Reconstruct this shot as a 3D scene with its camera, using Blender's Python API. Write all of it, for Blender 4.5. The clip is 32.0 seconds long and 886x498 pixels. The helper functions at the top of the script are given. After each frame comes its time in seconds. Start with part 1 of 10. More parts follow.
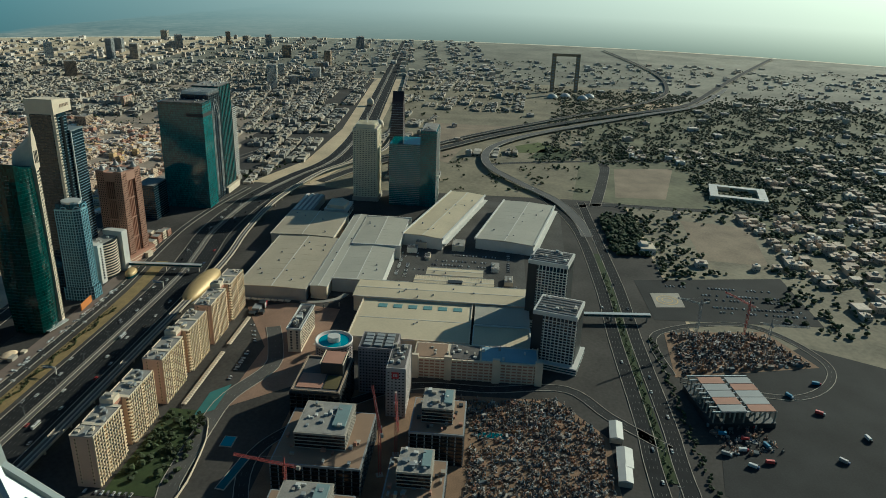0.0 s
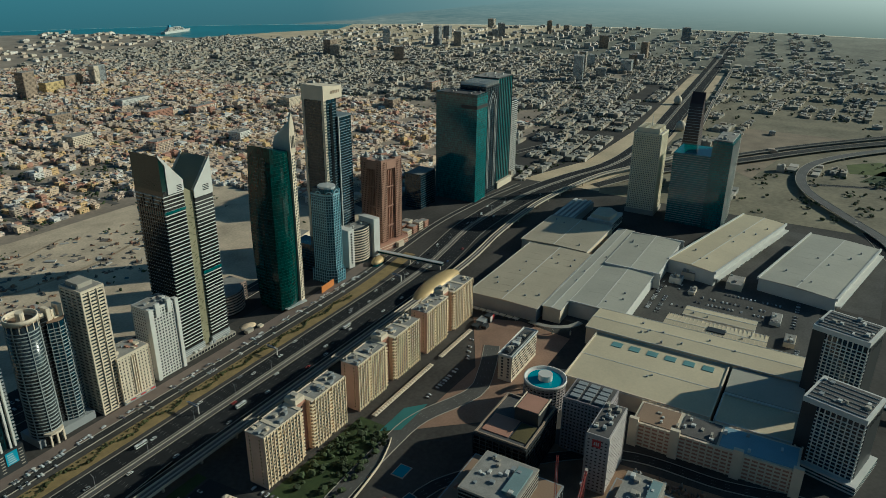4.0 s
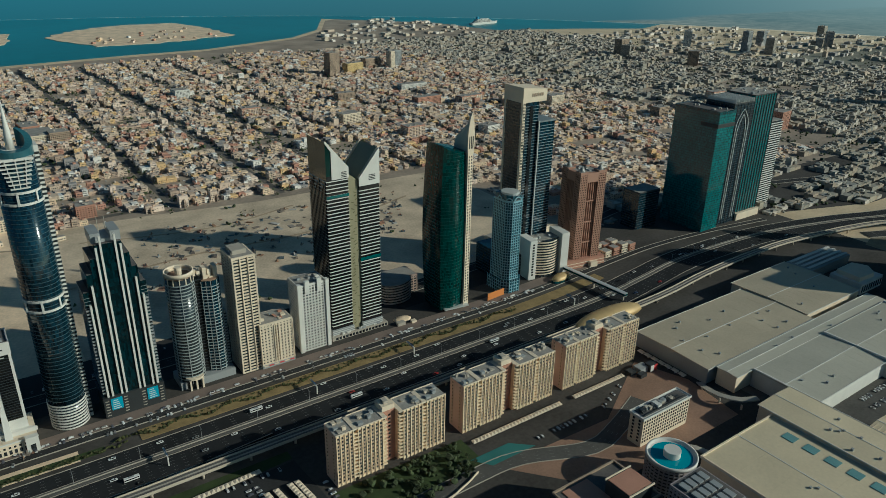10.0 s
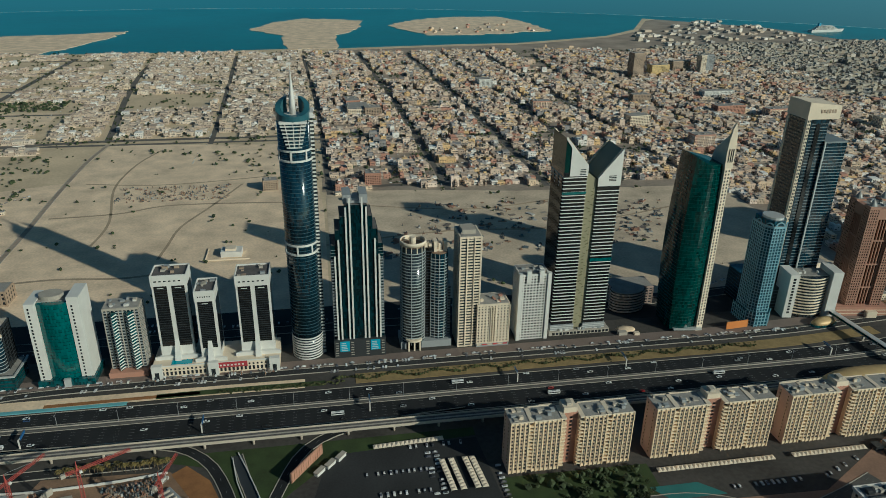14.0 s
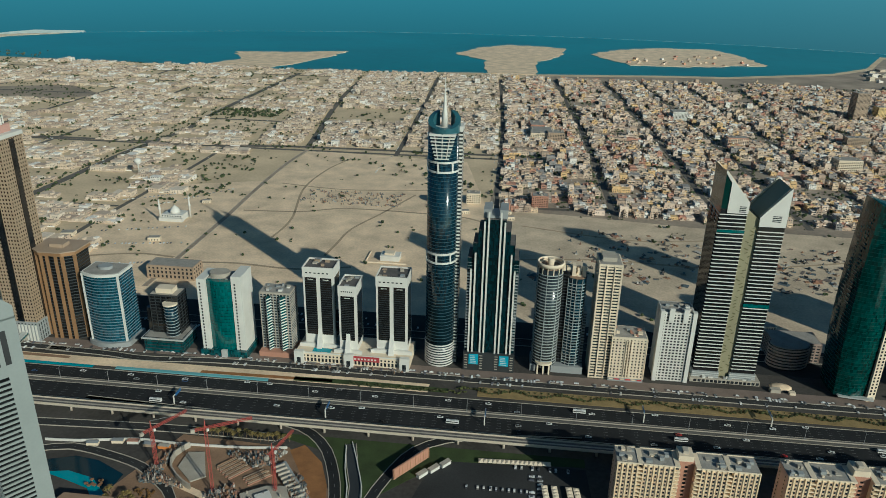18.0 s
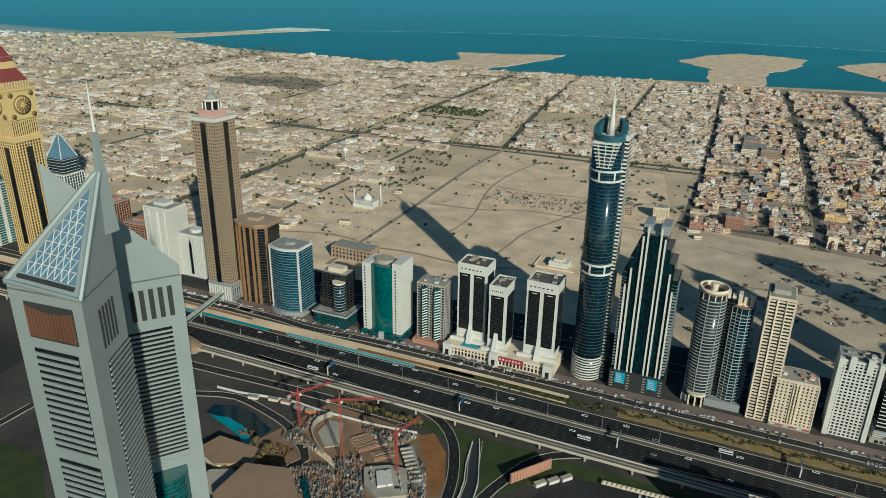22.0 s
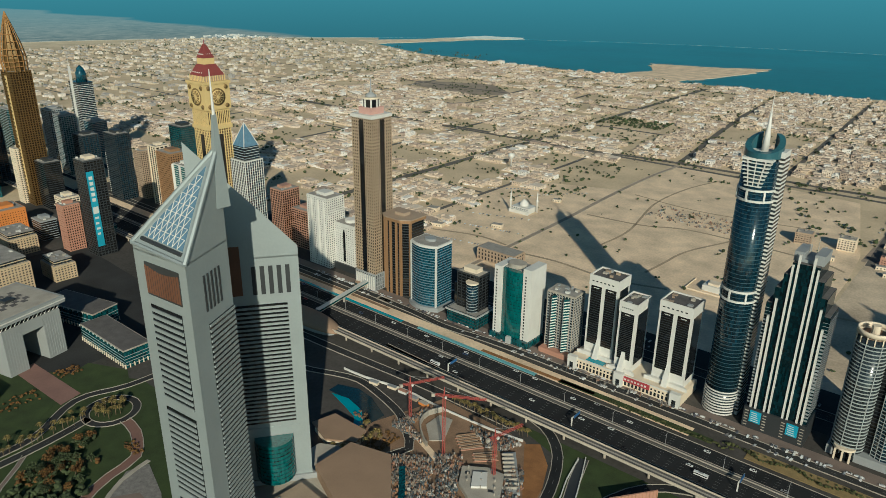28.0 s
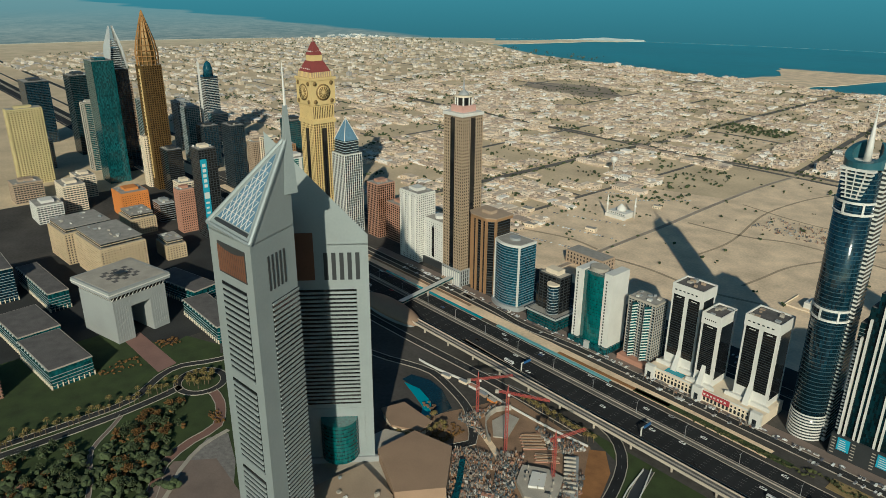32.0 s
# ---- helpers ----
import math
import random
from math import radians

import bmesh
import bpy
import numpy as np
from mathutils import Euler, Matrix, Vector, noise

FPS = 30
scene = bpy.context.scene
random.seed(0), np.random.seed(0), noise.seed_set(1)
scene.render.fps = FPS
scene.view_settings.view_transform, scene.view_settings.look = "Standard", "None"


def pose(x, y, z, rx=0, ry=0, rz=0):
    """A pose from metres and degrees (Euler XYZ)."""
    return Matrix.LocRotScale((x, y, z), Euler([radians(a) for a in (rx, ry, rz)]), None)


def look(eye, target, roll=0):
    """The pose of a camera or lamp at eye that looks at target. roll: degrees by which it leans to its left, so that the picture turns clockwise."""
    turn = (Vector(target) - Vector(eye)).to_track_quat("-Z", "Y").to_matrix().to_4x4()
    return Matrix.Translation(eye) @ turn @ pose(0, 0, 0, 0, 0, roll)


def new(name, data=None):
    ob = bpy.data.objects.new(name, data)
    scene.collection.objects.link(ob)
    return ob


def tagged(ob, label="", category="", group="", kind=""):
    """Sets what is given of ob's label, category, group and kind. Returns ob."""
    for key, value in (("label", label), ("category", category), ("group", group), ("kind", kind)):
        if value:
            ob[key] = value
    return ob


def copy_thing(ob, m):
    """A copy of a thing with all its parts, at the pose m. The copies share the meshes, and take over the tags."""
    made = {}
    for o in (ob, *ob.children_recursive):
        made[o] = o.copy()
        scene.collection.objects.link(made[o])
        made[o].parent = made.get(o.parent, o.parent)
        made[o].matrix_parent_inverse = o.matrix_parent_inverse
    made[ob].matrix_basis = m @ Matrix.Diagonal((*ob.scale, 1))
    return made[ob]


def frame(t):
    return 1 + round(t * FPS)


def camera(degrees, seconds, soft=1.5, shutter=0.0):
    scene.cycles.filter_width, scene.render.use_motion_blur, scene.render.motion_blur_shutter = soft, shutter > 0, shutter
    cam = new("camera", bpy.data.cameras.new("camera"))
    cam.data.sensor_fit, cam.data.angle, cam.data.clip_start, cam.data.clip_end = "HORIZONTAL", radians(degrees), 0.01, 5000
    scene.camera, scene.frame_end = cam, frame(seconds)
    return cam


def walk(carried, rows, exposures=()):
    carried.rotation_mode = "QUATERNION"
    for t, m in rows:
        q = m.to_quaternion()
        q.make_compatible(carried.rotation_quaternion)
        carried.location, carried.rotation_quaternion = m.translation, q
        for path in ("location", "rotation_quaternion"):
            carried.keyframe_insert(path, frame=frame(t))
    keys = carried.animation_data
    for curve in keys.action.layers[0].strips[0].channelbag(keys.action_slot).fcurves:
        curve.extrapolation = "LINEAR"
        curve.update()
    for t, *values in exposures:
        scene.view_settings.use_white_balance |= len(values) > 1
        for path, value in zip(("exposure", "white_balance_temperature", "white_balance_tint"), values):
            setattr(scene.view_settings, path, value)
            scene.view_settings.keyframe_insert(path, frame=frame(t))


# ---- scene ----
# camera and its flight: seconds, place, turn
cam = camera(63.79, 32.0, soft=0.8)
PATH = (
    (0.0, -386.55, 141.76, 411.60, 68.953, -1.907, -85.363),
    (0.5, -372.42, 143.22, 412.53, 68.872, -1.948, -83.288),
    (1.0, -357.24, 142.14, 412.03, 68.784, -1.771, -81.298),
    (1.5, -341.48, 138.43, 410.97, 68.546, -1.406, -79.566),
    (2.0, -325.39, 132.35, 409.68, 68.193, -1.100, -77.309),
    (2.5, -308.92, 124.99, 408.28, 67.905, -0.996, -72.035),
    (3.0, -292.33, 116.44, 407.13, 67.823, -0.803, -67.599),
    (3.5, -275.32, 108.01, 406.69, 67.766, -0.663, -63.100),
    (4.5, -239.83, 92.91, 407.46, 67.417, -0.428, -58.355),
    (5.5, -206.67, 78.80, 408.17, 67.184, -0.248, -56.630),
    (6.0, -193.32, 74.70, 408.00, 67.243, -0.163, -55.152),
    (7.0, -169.71, 67.16, 407.62, 67.420, -0.317, -51.393),
    (8.0, -151.36, 57.29, 407.03, 67.527, -0.584, -47.004),
    (9.0, -137.46, 44.67, 406.74, 67.462, -0.795, -41.039),
    (10.0, -123.88, 33.15, 408.03, 67.019, -1.005, -35.108),
    (11.0, -110.42, 23.24, 407.57, 66.817, -1.012, -29.964),
    (12.0, -97.76, 15.00, 406.81, 66.681, -1.156, -24.807),
    (13.0, -81.32, 7.99, 407.01, 66.563, -0.973, -18.204),
    (14.0, -65.28, 3.47, 406.90, 66.485, -0.947, -10.026),
    (15.0, -49.52, 0.21, 407.84, 66.373, -0.758, -3.499),
    (15.5, -42.01, -1.11, 407.25, 66.449, -0.564, -0.773),
    (17.5, -19.48, -5.76, 400.31, 68.158, -1.176, 4.521),
    (18.0, -13.55, -4.43, 399.91, 68.321, -1.181, 6.477),
    (19.0, 0.00, -0.00, 400.00, 68.220, -0.886, 10.974),
    (20.0, 12.41, 0.65, 401.38, 68.182, -1.006, 15.913),
    (21.0, 25.47, 3.65, 402.21, 68.118, -1.064, 20.044),
    (22.0, 37.59, 7.72, 400.54, 68.274, -0.939, 24.137),
    (23.0, 48.40, 12.73, 398.54, 68.559, -0.771, 28.144),
    (24.0, 58.23, 17.36, 396.32, 68.720, -0.633, 31.288),
    (25.0, 65.39, 21.32, 396.42, 68.735, -0.548, 33.136),
    (26.0, 70.54, 26.03, 395.33, 68.795, -0.525, 35.423),
    (26.5, 73.24, 28.31, 394.82, 68.804, -0.530, 36.481),
    (28.5, 86.33, 37.81, 395.12, 68.799, -0.625, 40.898),
    (29.0, 89.59, 40.12, 395.46, 68.793, -0.599, 42.245),
    (30.0, 96.43, 44.51, 394.84, 68.861, -0.600, 44.658),
    (31.0, 103.47, 49.20, 393.34, 68.901, -0.495, 46.866),
    (32.0, 111.59, 52.79, 393.48, 68.816, -0.373, 49.079),
)
walk(cam, [(r[0], pose(*r[1:])) for r in PATH],
     exposures=((0.0, -0.33, 5150, -8), (3.0, -0.47, 5100, -8), (6.0, -0.62, 4950, -7), (13.0, -0.64, 4950, -6), (19.0, -0.38, 4980, -5), (25.0, -0.32, 5180, -3), (32.0, -0.3, 5300, -2)))

# world, sun
SUN_AZ = (0.714, -0.70)
SUN_EL = 24.0
world = bpy.data.worlds.new("sky")
scene.world = world
world.use_nodes = True
wn = world.node_tree.nodes
sky = wn.new("ShaderNodeTexSky")
sky.sky_type = "NISHITA"
sky.sun_disc = False
sky.sun_elevation = radians(SUN_EL)
sky.sun_rotation = math.atan2(SUN_AZ[0], SUN_AZ[1])
sky.dust_density = 2.0
sky.ozone_density = 3.0
wn["Background"].inputs[1].default_value = 0.046
tint = wn.new("ShaderNodeMix")
tint.data_type, tint.blend_type = "RGBA", "MULTIPLY"
tint.inputs["Factor"].default_value = 1.0
tint.inputs["B"].default_value = (0.72, 1.0, 1.0, 1)
world.node_tree.links.new(sky.outputs[0], tint.inputs["A"])
world.node_tree.links.new(tint.outputs["Result"], wn["Background"].inputs[0])
sun_data = bpy.data.lights.new("sun", "SUN")
sun_data.energy, sun_data.angle, sun_data.color = 5.3, radians(0.6), (1.0, 0.805, 0.57)
sun = new("sun", sun_data)
_h = math.cos(radians(SUN_EL))
sun.matrix_world = look((SUN_AZ[0] * _h * 900, SUN_AZ[1] * _h * 900, 900 * math.sin(radians(SUN_EL))), (0, 0, 0))

# ---- materials ----
def mat(name, base, rough=0.8, metal=0.0, var=0.18, s1=0.04, s2=0.9, bump=0.0, island=0.0, rnd=0.0, alt=None, spec=0.5):
    """Painted, stone or metal surface: base colour with two scales of wear, place by world metres."""
    m = bpy.data.materials.new(name)
    m.use_nodes = True
    nt = m.node_tree
    nd, ln = nt.nodes, nt.links
    b = nd["Principled BSDF"]
    b.inputs["Roughness"].default_value = rough
    b.inputs["Metallic"].default_value = metal
    b.inputs["Specular IOR Level"].default_value = spec
    geo = nd.new("ShaderNodeNewGeometry")
    def noise_tex(scale, detail):
        n = nd.new("ShaderNodeTexNoise")
        n.inputs["Scale"].default_value = scale
        n.inputs["Detail"].default_value = detail
        ln.new(geo.outputs["Position"], n.inputs["Vector"])
        return n
    n1, n2 = noise_tex(s1, 5), noise_tex(s2, 3)
    add = nd.new("ShaderNodeMath")
    add.operation = "MULTIPLY_ADD"
    ln.new(n2.outputs[0], add.inputs[0])
    add.inputs[1].default_value = 0.5
    ln.new(n1.outputs[0], add.inputs[2])
    ramp = nd.new("ShaderNodeMapRange")
    ramp.inputs["From Min"].default_value, ramp.inputs["From Max"].default_value = 0.45, 1.05
    ln.new(add.outputs[0], ramp.inputs["Value"])
    mix = nd.new("ShaderNodeMix")
    mix.data_type = "RGBA"
    lo = [c * (1 - var) for c in base]
    hi = alt if alt else [min(1, c * (1 + var)) for c in base]
    mix.inputs["A"].default_value, mix.inputs["B"].default_value = (*lo, 1), (*hi, 1)
    ln.new(ramp.outputs[0], mix.inputs["Factor"])
    out = mix.outputs["Result"]
    if island or rnd:
        hsv = nd.new("ShaderNodeHueSaturation")
        mr = nd.new("ShaderNodeMapRange")
        a = island or rnd
        mr.inputs["To Min"].default_value, mr.inputs["To Max"].default_value = 1 - a, 1 + a
        if island:
            ln.new(geo.outputs["Random Per Island"], mr.inputs["Value"])
        else:
            oi = nd.new("ShaderNodeObjectInfo")
            ln.new(oi.outputs["Random"], mr.inputs["Value"])
        ln.new(mr.outputs[0], hsv.inputs["Value"])
        ln.new(out, hsv.inputs["Color"])
        out = hsv.outputs[0]
    ln.new(out, b.inputs["Base Color"])
    if bump:
        bp = nd.new("ShaderNodeBump")
        bp.inputs["Strength"].default_value = bump
        bp.inputs["Distance"].default_value = 0.3
        ln.new(add.outputs[0], bp.inputs["Height"])
        ln.new(bp.outputs[0], b.inputs["Normal"])
    return m


def palette(name, cols, rough=0.85):
    """Plaster in several colours, one for each separate piece, with stains."""
    m = mat(name, (0.5, 0.5, 0.5), rough, var=0.0)
    nd, ln = m.node_tree.nodes, m.node_tree.links
    b = nd["Principled BSDF"]
    geo = [n for n in nd if n.type == "NEW_GEOMETRY"][0]
    cr = nd.new("ShaderNodeValToRGB")
    cr.color_ramp.interpolation = "CONSTANT"
    while len(cr.color_ramp.elements) < len(cols):
        cr.color_ramp.elements.new(0.5)
    for i, (e, c) in enumerate(zip(cr.color_ramp.elements, cols)):
        e.position, e.color = i / len(cols), (*c, 1)
    ln.new(geo.outputs["Random Per Island"], cr.inputs[0])
    n = nd.new("ShaderNodeTexNoise")
    n.inputs["Scale"].default_value = 0.25
    ln.new(geo.outputs["Position"], n.inputs["Vector"])
    mr = nd.new("ShaderNodeMapRange")
    mr.inputs["To Min"].default_value, mr.inputs["To Max"].default_value = 0.65, 1.25
    ln.new(n.outputs[0], mr.inputs["Value"])
    mul = nd.new("ShaderNodeMix")
    mul.data_type, mul.blend_type = "RGBA", "MULTIPLY"
    mul.inputs["Factor"].default_value = 1.0
    ln.new(cr.outputs[0], mul.inputs["A"])
    ln.new(mr.outputs[0], mul.inputs["B"])
    ln.new(mul.outputs["Result"], b.inputs["Base Color"])
    return m


def glass(name, tint, rough=0.12, pane=(1.6, 3.6), spread=0.6, spec=0.8, coat=0.0):
    """Curtain-wall glass: dark tinted panes, each a little different behind."""
    m = bpy.data.materials.new(name)
    m.use_nodes = True
    nd, ln = m.node_tree.nodes, m.node_tree.links
    b = nd["Principled BSDF"]
    b.inputs["Roughness"].default_value = rough
    b.inputs["Specular IOR Level"].default_value = spec
    b.inputs["Coat Weight"].default_value = coat
    geo = nd.new("ShaderNodeNewGeometry")
    sc = nd.new("ShaderNodeVectorMath")
    sc.operation = "MULTIPLY"
    sc.inputs[1].default_value = (1 / pane[0], 1 / pane[0], 1 / pane[1])
    ln.new(geo.outputs["Position"], sc.inputs[0])
    fl = nd.new("ShaderNodeVectorMath")
    fl.operation = "FLOOR"
    ln.new(sc.outputs[0], fl.inputs[0])
    wnz = nd.new("ShaderNodeTexWhiteNoise")
    ln.new(fl.outputs[0], wnz.inputs["Vector"])
    n = nd.new("ShaderNodeTexNoise")
    n.inputs["Scale"].default_value = 0.03
    ln.new(geo.outputs["Position"], n.inputs["Vector"])
    ml = nd.new("ShaderNodeMath")
    ml.operation = "MULTIPLY"
    ln.new(wnz.outputs["Value"], ml.inputs[0])
    ln.new(n.outputs[0], ml.inputs[1])
    mix = nd.new("ShaderNodeMix")
    mix.data_type = "RGBA"
    mix.inputs["A"].default_value = (*[c * (1 - spread) for c in tint], 1)
    mix.inputs["B"].default_value = (*[min(1, c * (1 + 2 * spread)) for c in tint], 1)
    ln.new(ml.outputs[0], mix.inputs["Factor"])
    ln.new(mix.outputs["Result"], b.inputs["Base Color"])
    return m


SAND = mat("sand", (0.58, 0.455, 0.295), 0.95, var=0.25, s1=0.012, s2=0.2, bump=0.5)
LOT = mat("pale_sand", (0.72, 0.555, 0.375), 0.95, var=0.3, s1=0.025, s2=0.3, bump=0.6)
EARTH = mat("brown_earth", (0.24, 0.15, 0.09), 0.95, var=0.35, s1=0.05, s2=0.8, bump=0.6)
RED_EARTH = mat("rust_grass", (0.26, 0.12, 0.04), 0.95, var=0.3, s1=0.08, s2=1.2, bump=0.5)
ASPHALT = mat("asphalt", (0.024, 0.025, 0.027), 0.9, var=0.3, s1=0.03, s2=0.5, bump=0.1, spec=0.15)
TOWN = mat("dusty_street", (0.125, 0.112, 0.095), 0.9, var=0.35, s1=0.02, s2=0.5)
YARD = mat("yard_asphalt", (0.095, 0.09, 0.083), 0.9, var=0.4, s1=0.02, s2=0.35, spec=0.2)
STREET = mat("street_asphalt", (0.038, 0.038, 0.038), 0.9, var=0.35, s1=0.02, s2=0.6, spec=0.2)
CONC = mat("concrete", (0.39, 0.35, 0.29), 0.85, var=0.2, s1=0.06, s2=1.0)
PAVE = mat("paving", (0.19, 0.145, 0.12), 0.85, var=0.2, s1=0.05, s2=0.7)
PLAZA = mat("plaza_paving", (0.27, 0.165, 0.11), 0.8, var=0.3, s1=0.03, s2=0.5)
GRASS = mat("lawn", (0.034, 0.052, 0.012), 0.95, var=0.4, s1=0.06, s2=1.0, bump=0.4)
HEDGE = mat("hedge_leaves", (0.06, 0.065, 0.02), 0.95, var=0.5, s1=0.2, s2=2.0, bump=0.6, island=0.3)
LEAF = mat("tree_leaves", (0.048, 0.064, 0.024), 0.9, var=0.45, s1=0.1, s2=2.0, island=0.35)
PALM = mat("palm_fronds", (0.16, 0.12, 0.035), 0.9, var=0.35, s1=0.1, s2=2.0, island=0.3)
# paler copy of the tree leaves: haze over far trees put into the colour
FARLEAF = mat("hazed_leaves", (0.105, 0.115, 0.07), 0.9, var=0.4, s1=0.05, s2=0.6, island=0.35)
URBAN = mat("worn_paving", (0.068, 0.062, 0.056), 0.9, var=0.45, s1=0.015, s2=0.25, bump=0.2, spec=0.2)
DUST = mat("dusty_town_ground", (0.31, 0.25, 0.19), 0.95, var=0.4, s1=0.01, s2=0.15, bump=0.3)
BARK = mat("bark", (0.14, 0.10, 0.06), 0.95, var=0.3, s2=3.0)
WATER = mat("sea_water", (0.026, 0.165, 0.190), 0.35, var=0.25, s1=0.002, s2=0.02, bump=0.05)
POOL = mat("pool_water", (0.02, 0.28, 0.36), 0.15, var=0.1)
DARKWATER = mat("dark_pond_water", (0.008, 0.03, 0.045), 0.08, var=0.2)
WHITE = mat("white_paint", (0.64, 0.62, 0.57), 0.6, var=0.08, s1=0.08, s2=1.2)
LINE = mat("road_paint", (0.22, 0.215, 0.20), 0.7, var=0.15)
CREAM = mat("cream_plaster", (0.70, 0.59, 0.44), 0.75, var=0.1, s1=0.08, s2=1.0)
TERRA = mat("terracotta_plaster", (0.42, 0.22, 0.15), 0.8, var=0.12)
STEEL = mat("silver_cladding", (0.60, 0.61, 0.59), 0.4, metal=0.35, var=0.08, s1=0.1, s2=1.0)
GREYP = mat("grey_cladding", (0.30, 0.31, 0.31), 0.5, var=0.12)
DARKP = mat("dark_cladding", (0.035, 0.038, 0.040), 0.45, var=0.2)
BROWN = mat("brown_stone", (0.38, 0.215, 0.15), 0.6, var=0.15)
TAN = mat("tan_stone", (0.36, 0.27, 0.19), 0.65, var=0.15)
COPPER = mat("copper_cladding", (0.34, 0.20, 0.10), 0.45, metal=0.2, var=0.15)
GOLD = mat("gold_shell", (0.52, 0.37, 0.17), 0.5, metal=0.25, var=0.1, s1=0.1, s2=1.5)
BRONZE = mat("bronze_cladding", (0.17, 0.105, 0.035), 0.4, metal=0.5, var=0.2)
YELLOW = mat("yellow_stone", (0.62, 0.46, 0.20), 0.7, var=0.1)
MAROON = mat("maroon_roof", (0.20, 0.045, 0.04), 0.6, var=0.2)
ROOFG = mat("gravel_roof", (0.30, 0.28, 0.25), 0.9, var=0.25, s1=0.1, s2=0.8)
ROOFD = mat("dark_roof", (0.11, 0.10, 0.095), 0.9, var=0.3, s1=0.1, s2=0.8)
SLATCOP = mat("brown_slats", (0.15, 0.065, 0.035), 0.5, var=0.2)
ROOFB = mat("brown_roof", (0.30, 0.20, 0.13), 0.85, var=0.15)
HALLROOF = mat("hall_roof_sheet", (0.46, 0.39, 0.28), 0.6, metal=0.0, var=0.14, s1=0.02, s2=0.4)
HALLROOF2 = mat("pale_hall_roof", (0.62, 0.52, 0.35), 0.6, var=0.12, s1=0.02, s2=0.4)
HALLGREY = mat("grey_hall_roof", (0.46, 0.43, 0.35), 0.6, metal=0.0, var=0.12, s1=0.02, s2=0.4)
ORANGE = mat("orange_panel", (0.60, 0.22, 0.05), 0.6, var=0.1)
REDP = mat("red_paint", (0.55, 0.05, 0.05), 0.5, var=0.1)
CRANE = mat("crane_red", (0.36, 0.075, 0.06), 0.5, var=0.1)
BLUEP = mat("blue_panel", (0.05, 0.25, 0.40), 0.4, var=0.15)
COURT = mat("sports_court", (0.04, 0.16, 0.15), 0.8, var=0.15)
RUBBLE = palette("site_clutter", [(0.297, 0.257, 0.216), (0.162, 0.135, 0.115), (0.270, 0.149, 0.101), (0.459, 0.432, 0.392), (0.081, 0.081, 0.081), (0.230, 0.189, 0.149), (0.108, 0.135, 0.149), (0.324, 0.189, 0.108)])
HOUSES = palette("house_plaster", [(0.648, 0.510, 0.392), (0.778, 0.634, 0.515), (0.464, 0.354, 0.269), (0.800, 0.759, 0.694), (0.572, 0.426, 0.314), (0.702, 0.551, 0.403), (0.497, 0.270, 0.190), (0.594, 0.478, 0.358), (0.313, 0.291, 0.280), (0.756, 0.582, 0.403), (0.724, 0.499, 0.246), (0.518, 0.416, 0.336)])
VILLA = palette("villa_plaster", [(0.594, 0.478, 0.370), (0.721, 0.614, 0.493), (0.519, 0.416, 0.325), (0.795, 0.749, 0.683), (0.647, 0.520, 0.381), (0.435, 0.343, 0.269), (0.625, 0.510, 0.392)])
FARCITY = palette("far_plaster", [(0.598, 0.525, 0.429), (0.442, 0.397, 0.338), (0.520, 0.422, 0.325), (0.728, 0.666, 0.585), (0.364, 0.346, 0.325), (0.546, 0.474, 0.364)])
WINDOW = glass("window_glass", (0.03, 0.035, 0.04), 0.2, spread=0.5)
EASTCITY = palette("dim_plaster", [(0.42, 0.375, 0.30), (0.31, 0.285, 0.235), (0.37, 0.305, 0.23), (0.52, 0.47, 0.40), (0.26, 0.25, 0.225), (0.39, 0.34, 0.26)])
G_BLACK = glass("black_glass", (0.012, 0.014, 0.016), 0.10, spread=0.6)
G_INK = glass("ink_glass", (0.004, 0.020, 0.026), 0.14, spread=0.6, spec=0.5)
G_NAVY = glass("navy_glass", (0.008, 0.030, 0.048), 0.10, spread=0.6)
G_TEAL = glass("teal_glass", (0.012, 0.075, 0.085), 0.10, spread=0.6)
G_GREEN = glass("green_glass", (0.004, 0.042, 0.038), 0.10, spread=0.6, spec=0.35)
G_JADE = glass("jade_glass", (0.010, 0.105, 0.105), 0.08, spread=0.3)
# green tint brightened to paint in the hazy sky its panes would mirror
G_SEA = glass("sky_brightened_green_glass", (0.02, 0.155, 0.16), 0.10, spread=0.45)
G_BLUE = glass("blue_glass", (0.015, 0.075, 0.11), 0.10, spread=0.6)
G_GREY = glass("grey_glass", (0.035, 0.045, 0.05), 0.14, spread=0.6)
G_BROWN = glass("bronze_glass", (0.035, 0.018, 0.010), 0.12, spread=0.6)
G_SKY = glass("skylight_glass", (0.13, 0.22, 0.30), 0.10, pane=(3, 3), spread=0.12)


# ---- building blocks ----
def mesh(name, verts, faces, m, smooth=False):
    me = bpy.data.meshes.new(name)
    me.from_pydata([tuple(v) for v in verts], [], faces)
    for x in (m if isinstance(m, (list, tuple)) else [m]):
        me.materials.append(x)
    if smooth:
        me.polygons.foreach_set("use_smooth", [True] * len(me.polygons))
    return me


def obj(name, me, parent=None, loc=(0, 0, 0), rz=0.0, scale=(1, 1, 1), label="", rx=0.0, ry=0.0):
    ob = new(name, me)
    ob.location, ob.scale = loc, scale
    ob.rotation_euler = (radians(rx), radians(ry), radians(rz))
    if parent is not None:
        ob.parent = parent
    if label:
        ob["label"] = label
    return ob


def thing(name, label, category, x=0, y=0, z=0, rz=0, group="", kind=""):
    ob = new(name)
    ob.location, ob.rotation_euler = (x, y, z), (0, 0, radians(rz))
    return tagged(ob, label, category, group, kind)


CUBES = {}


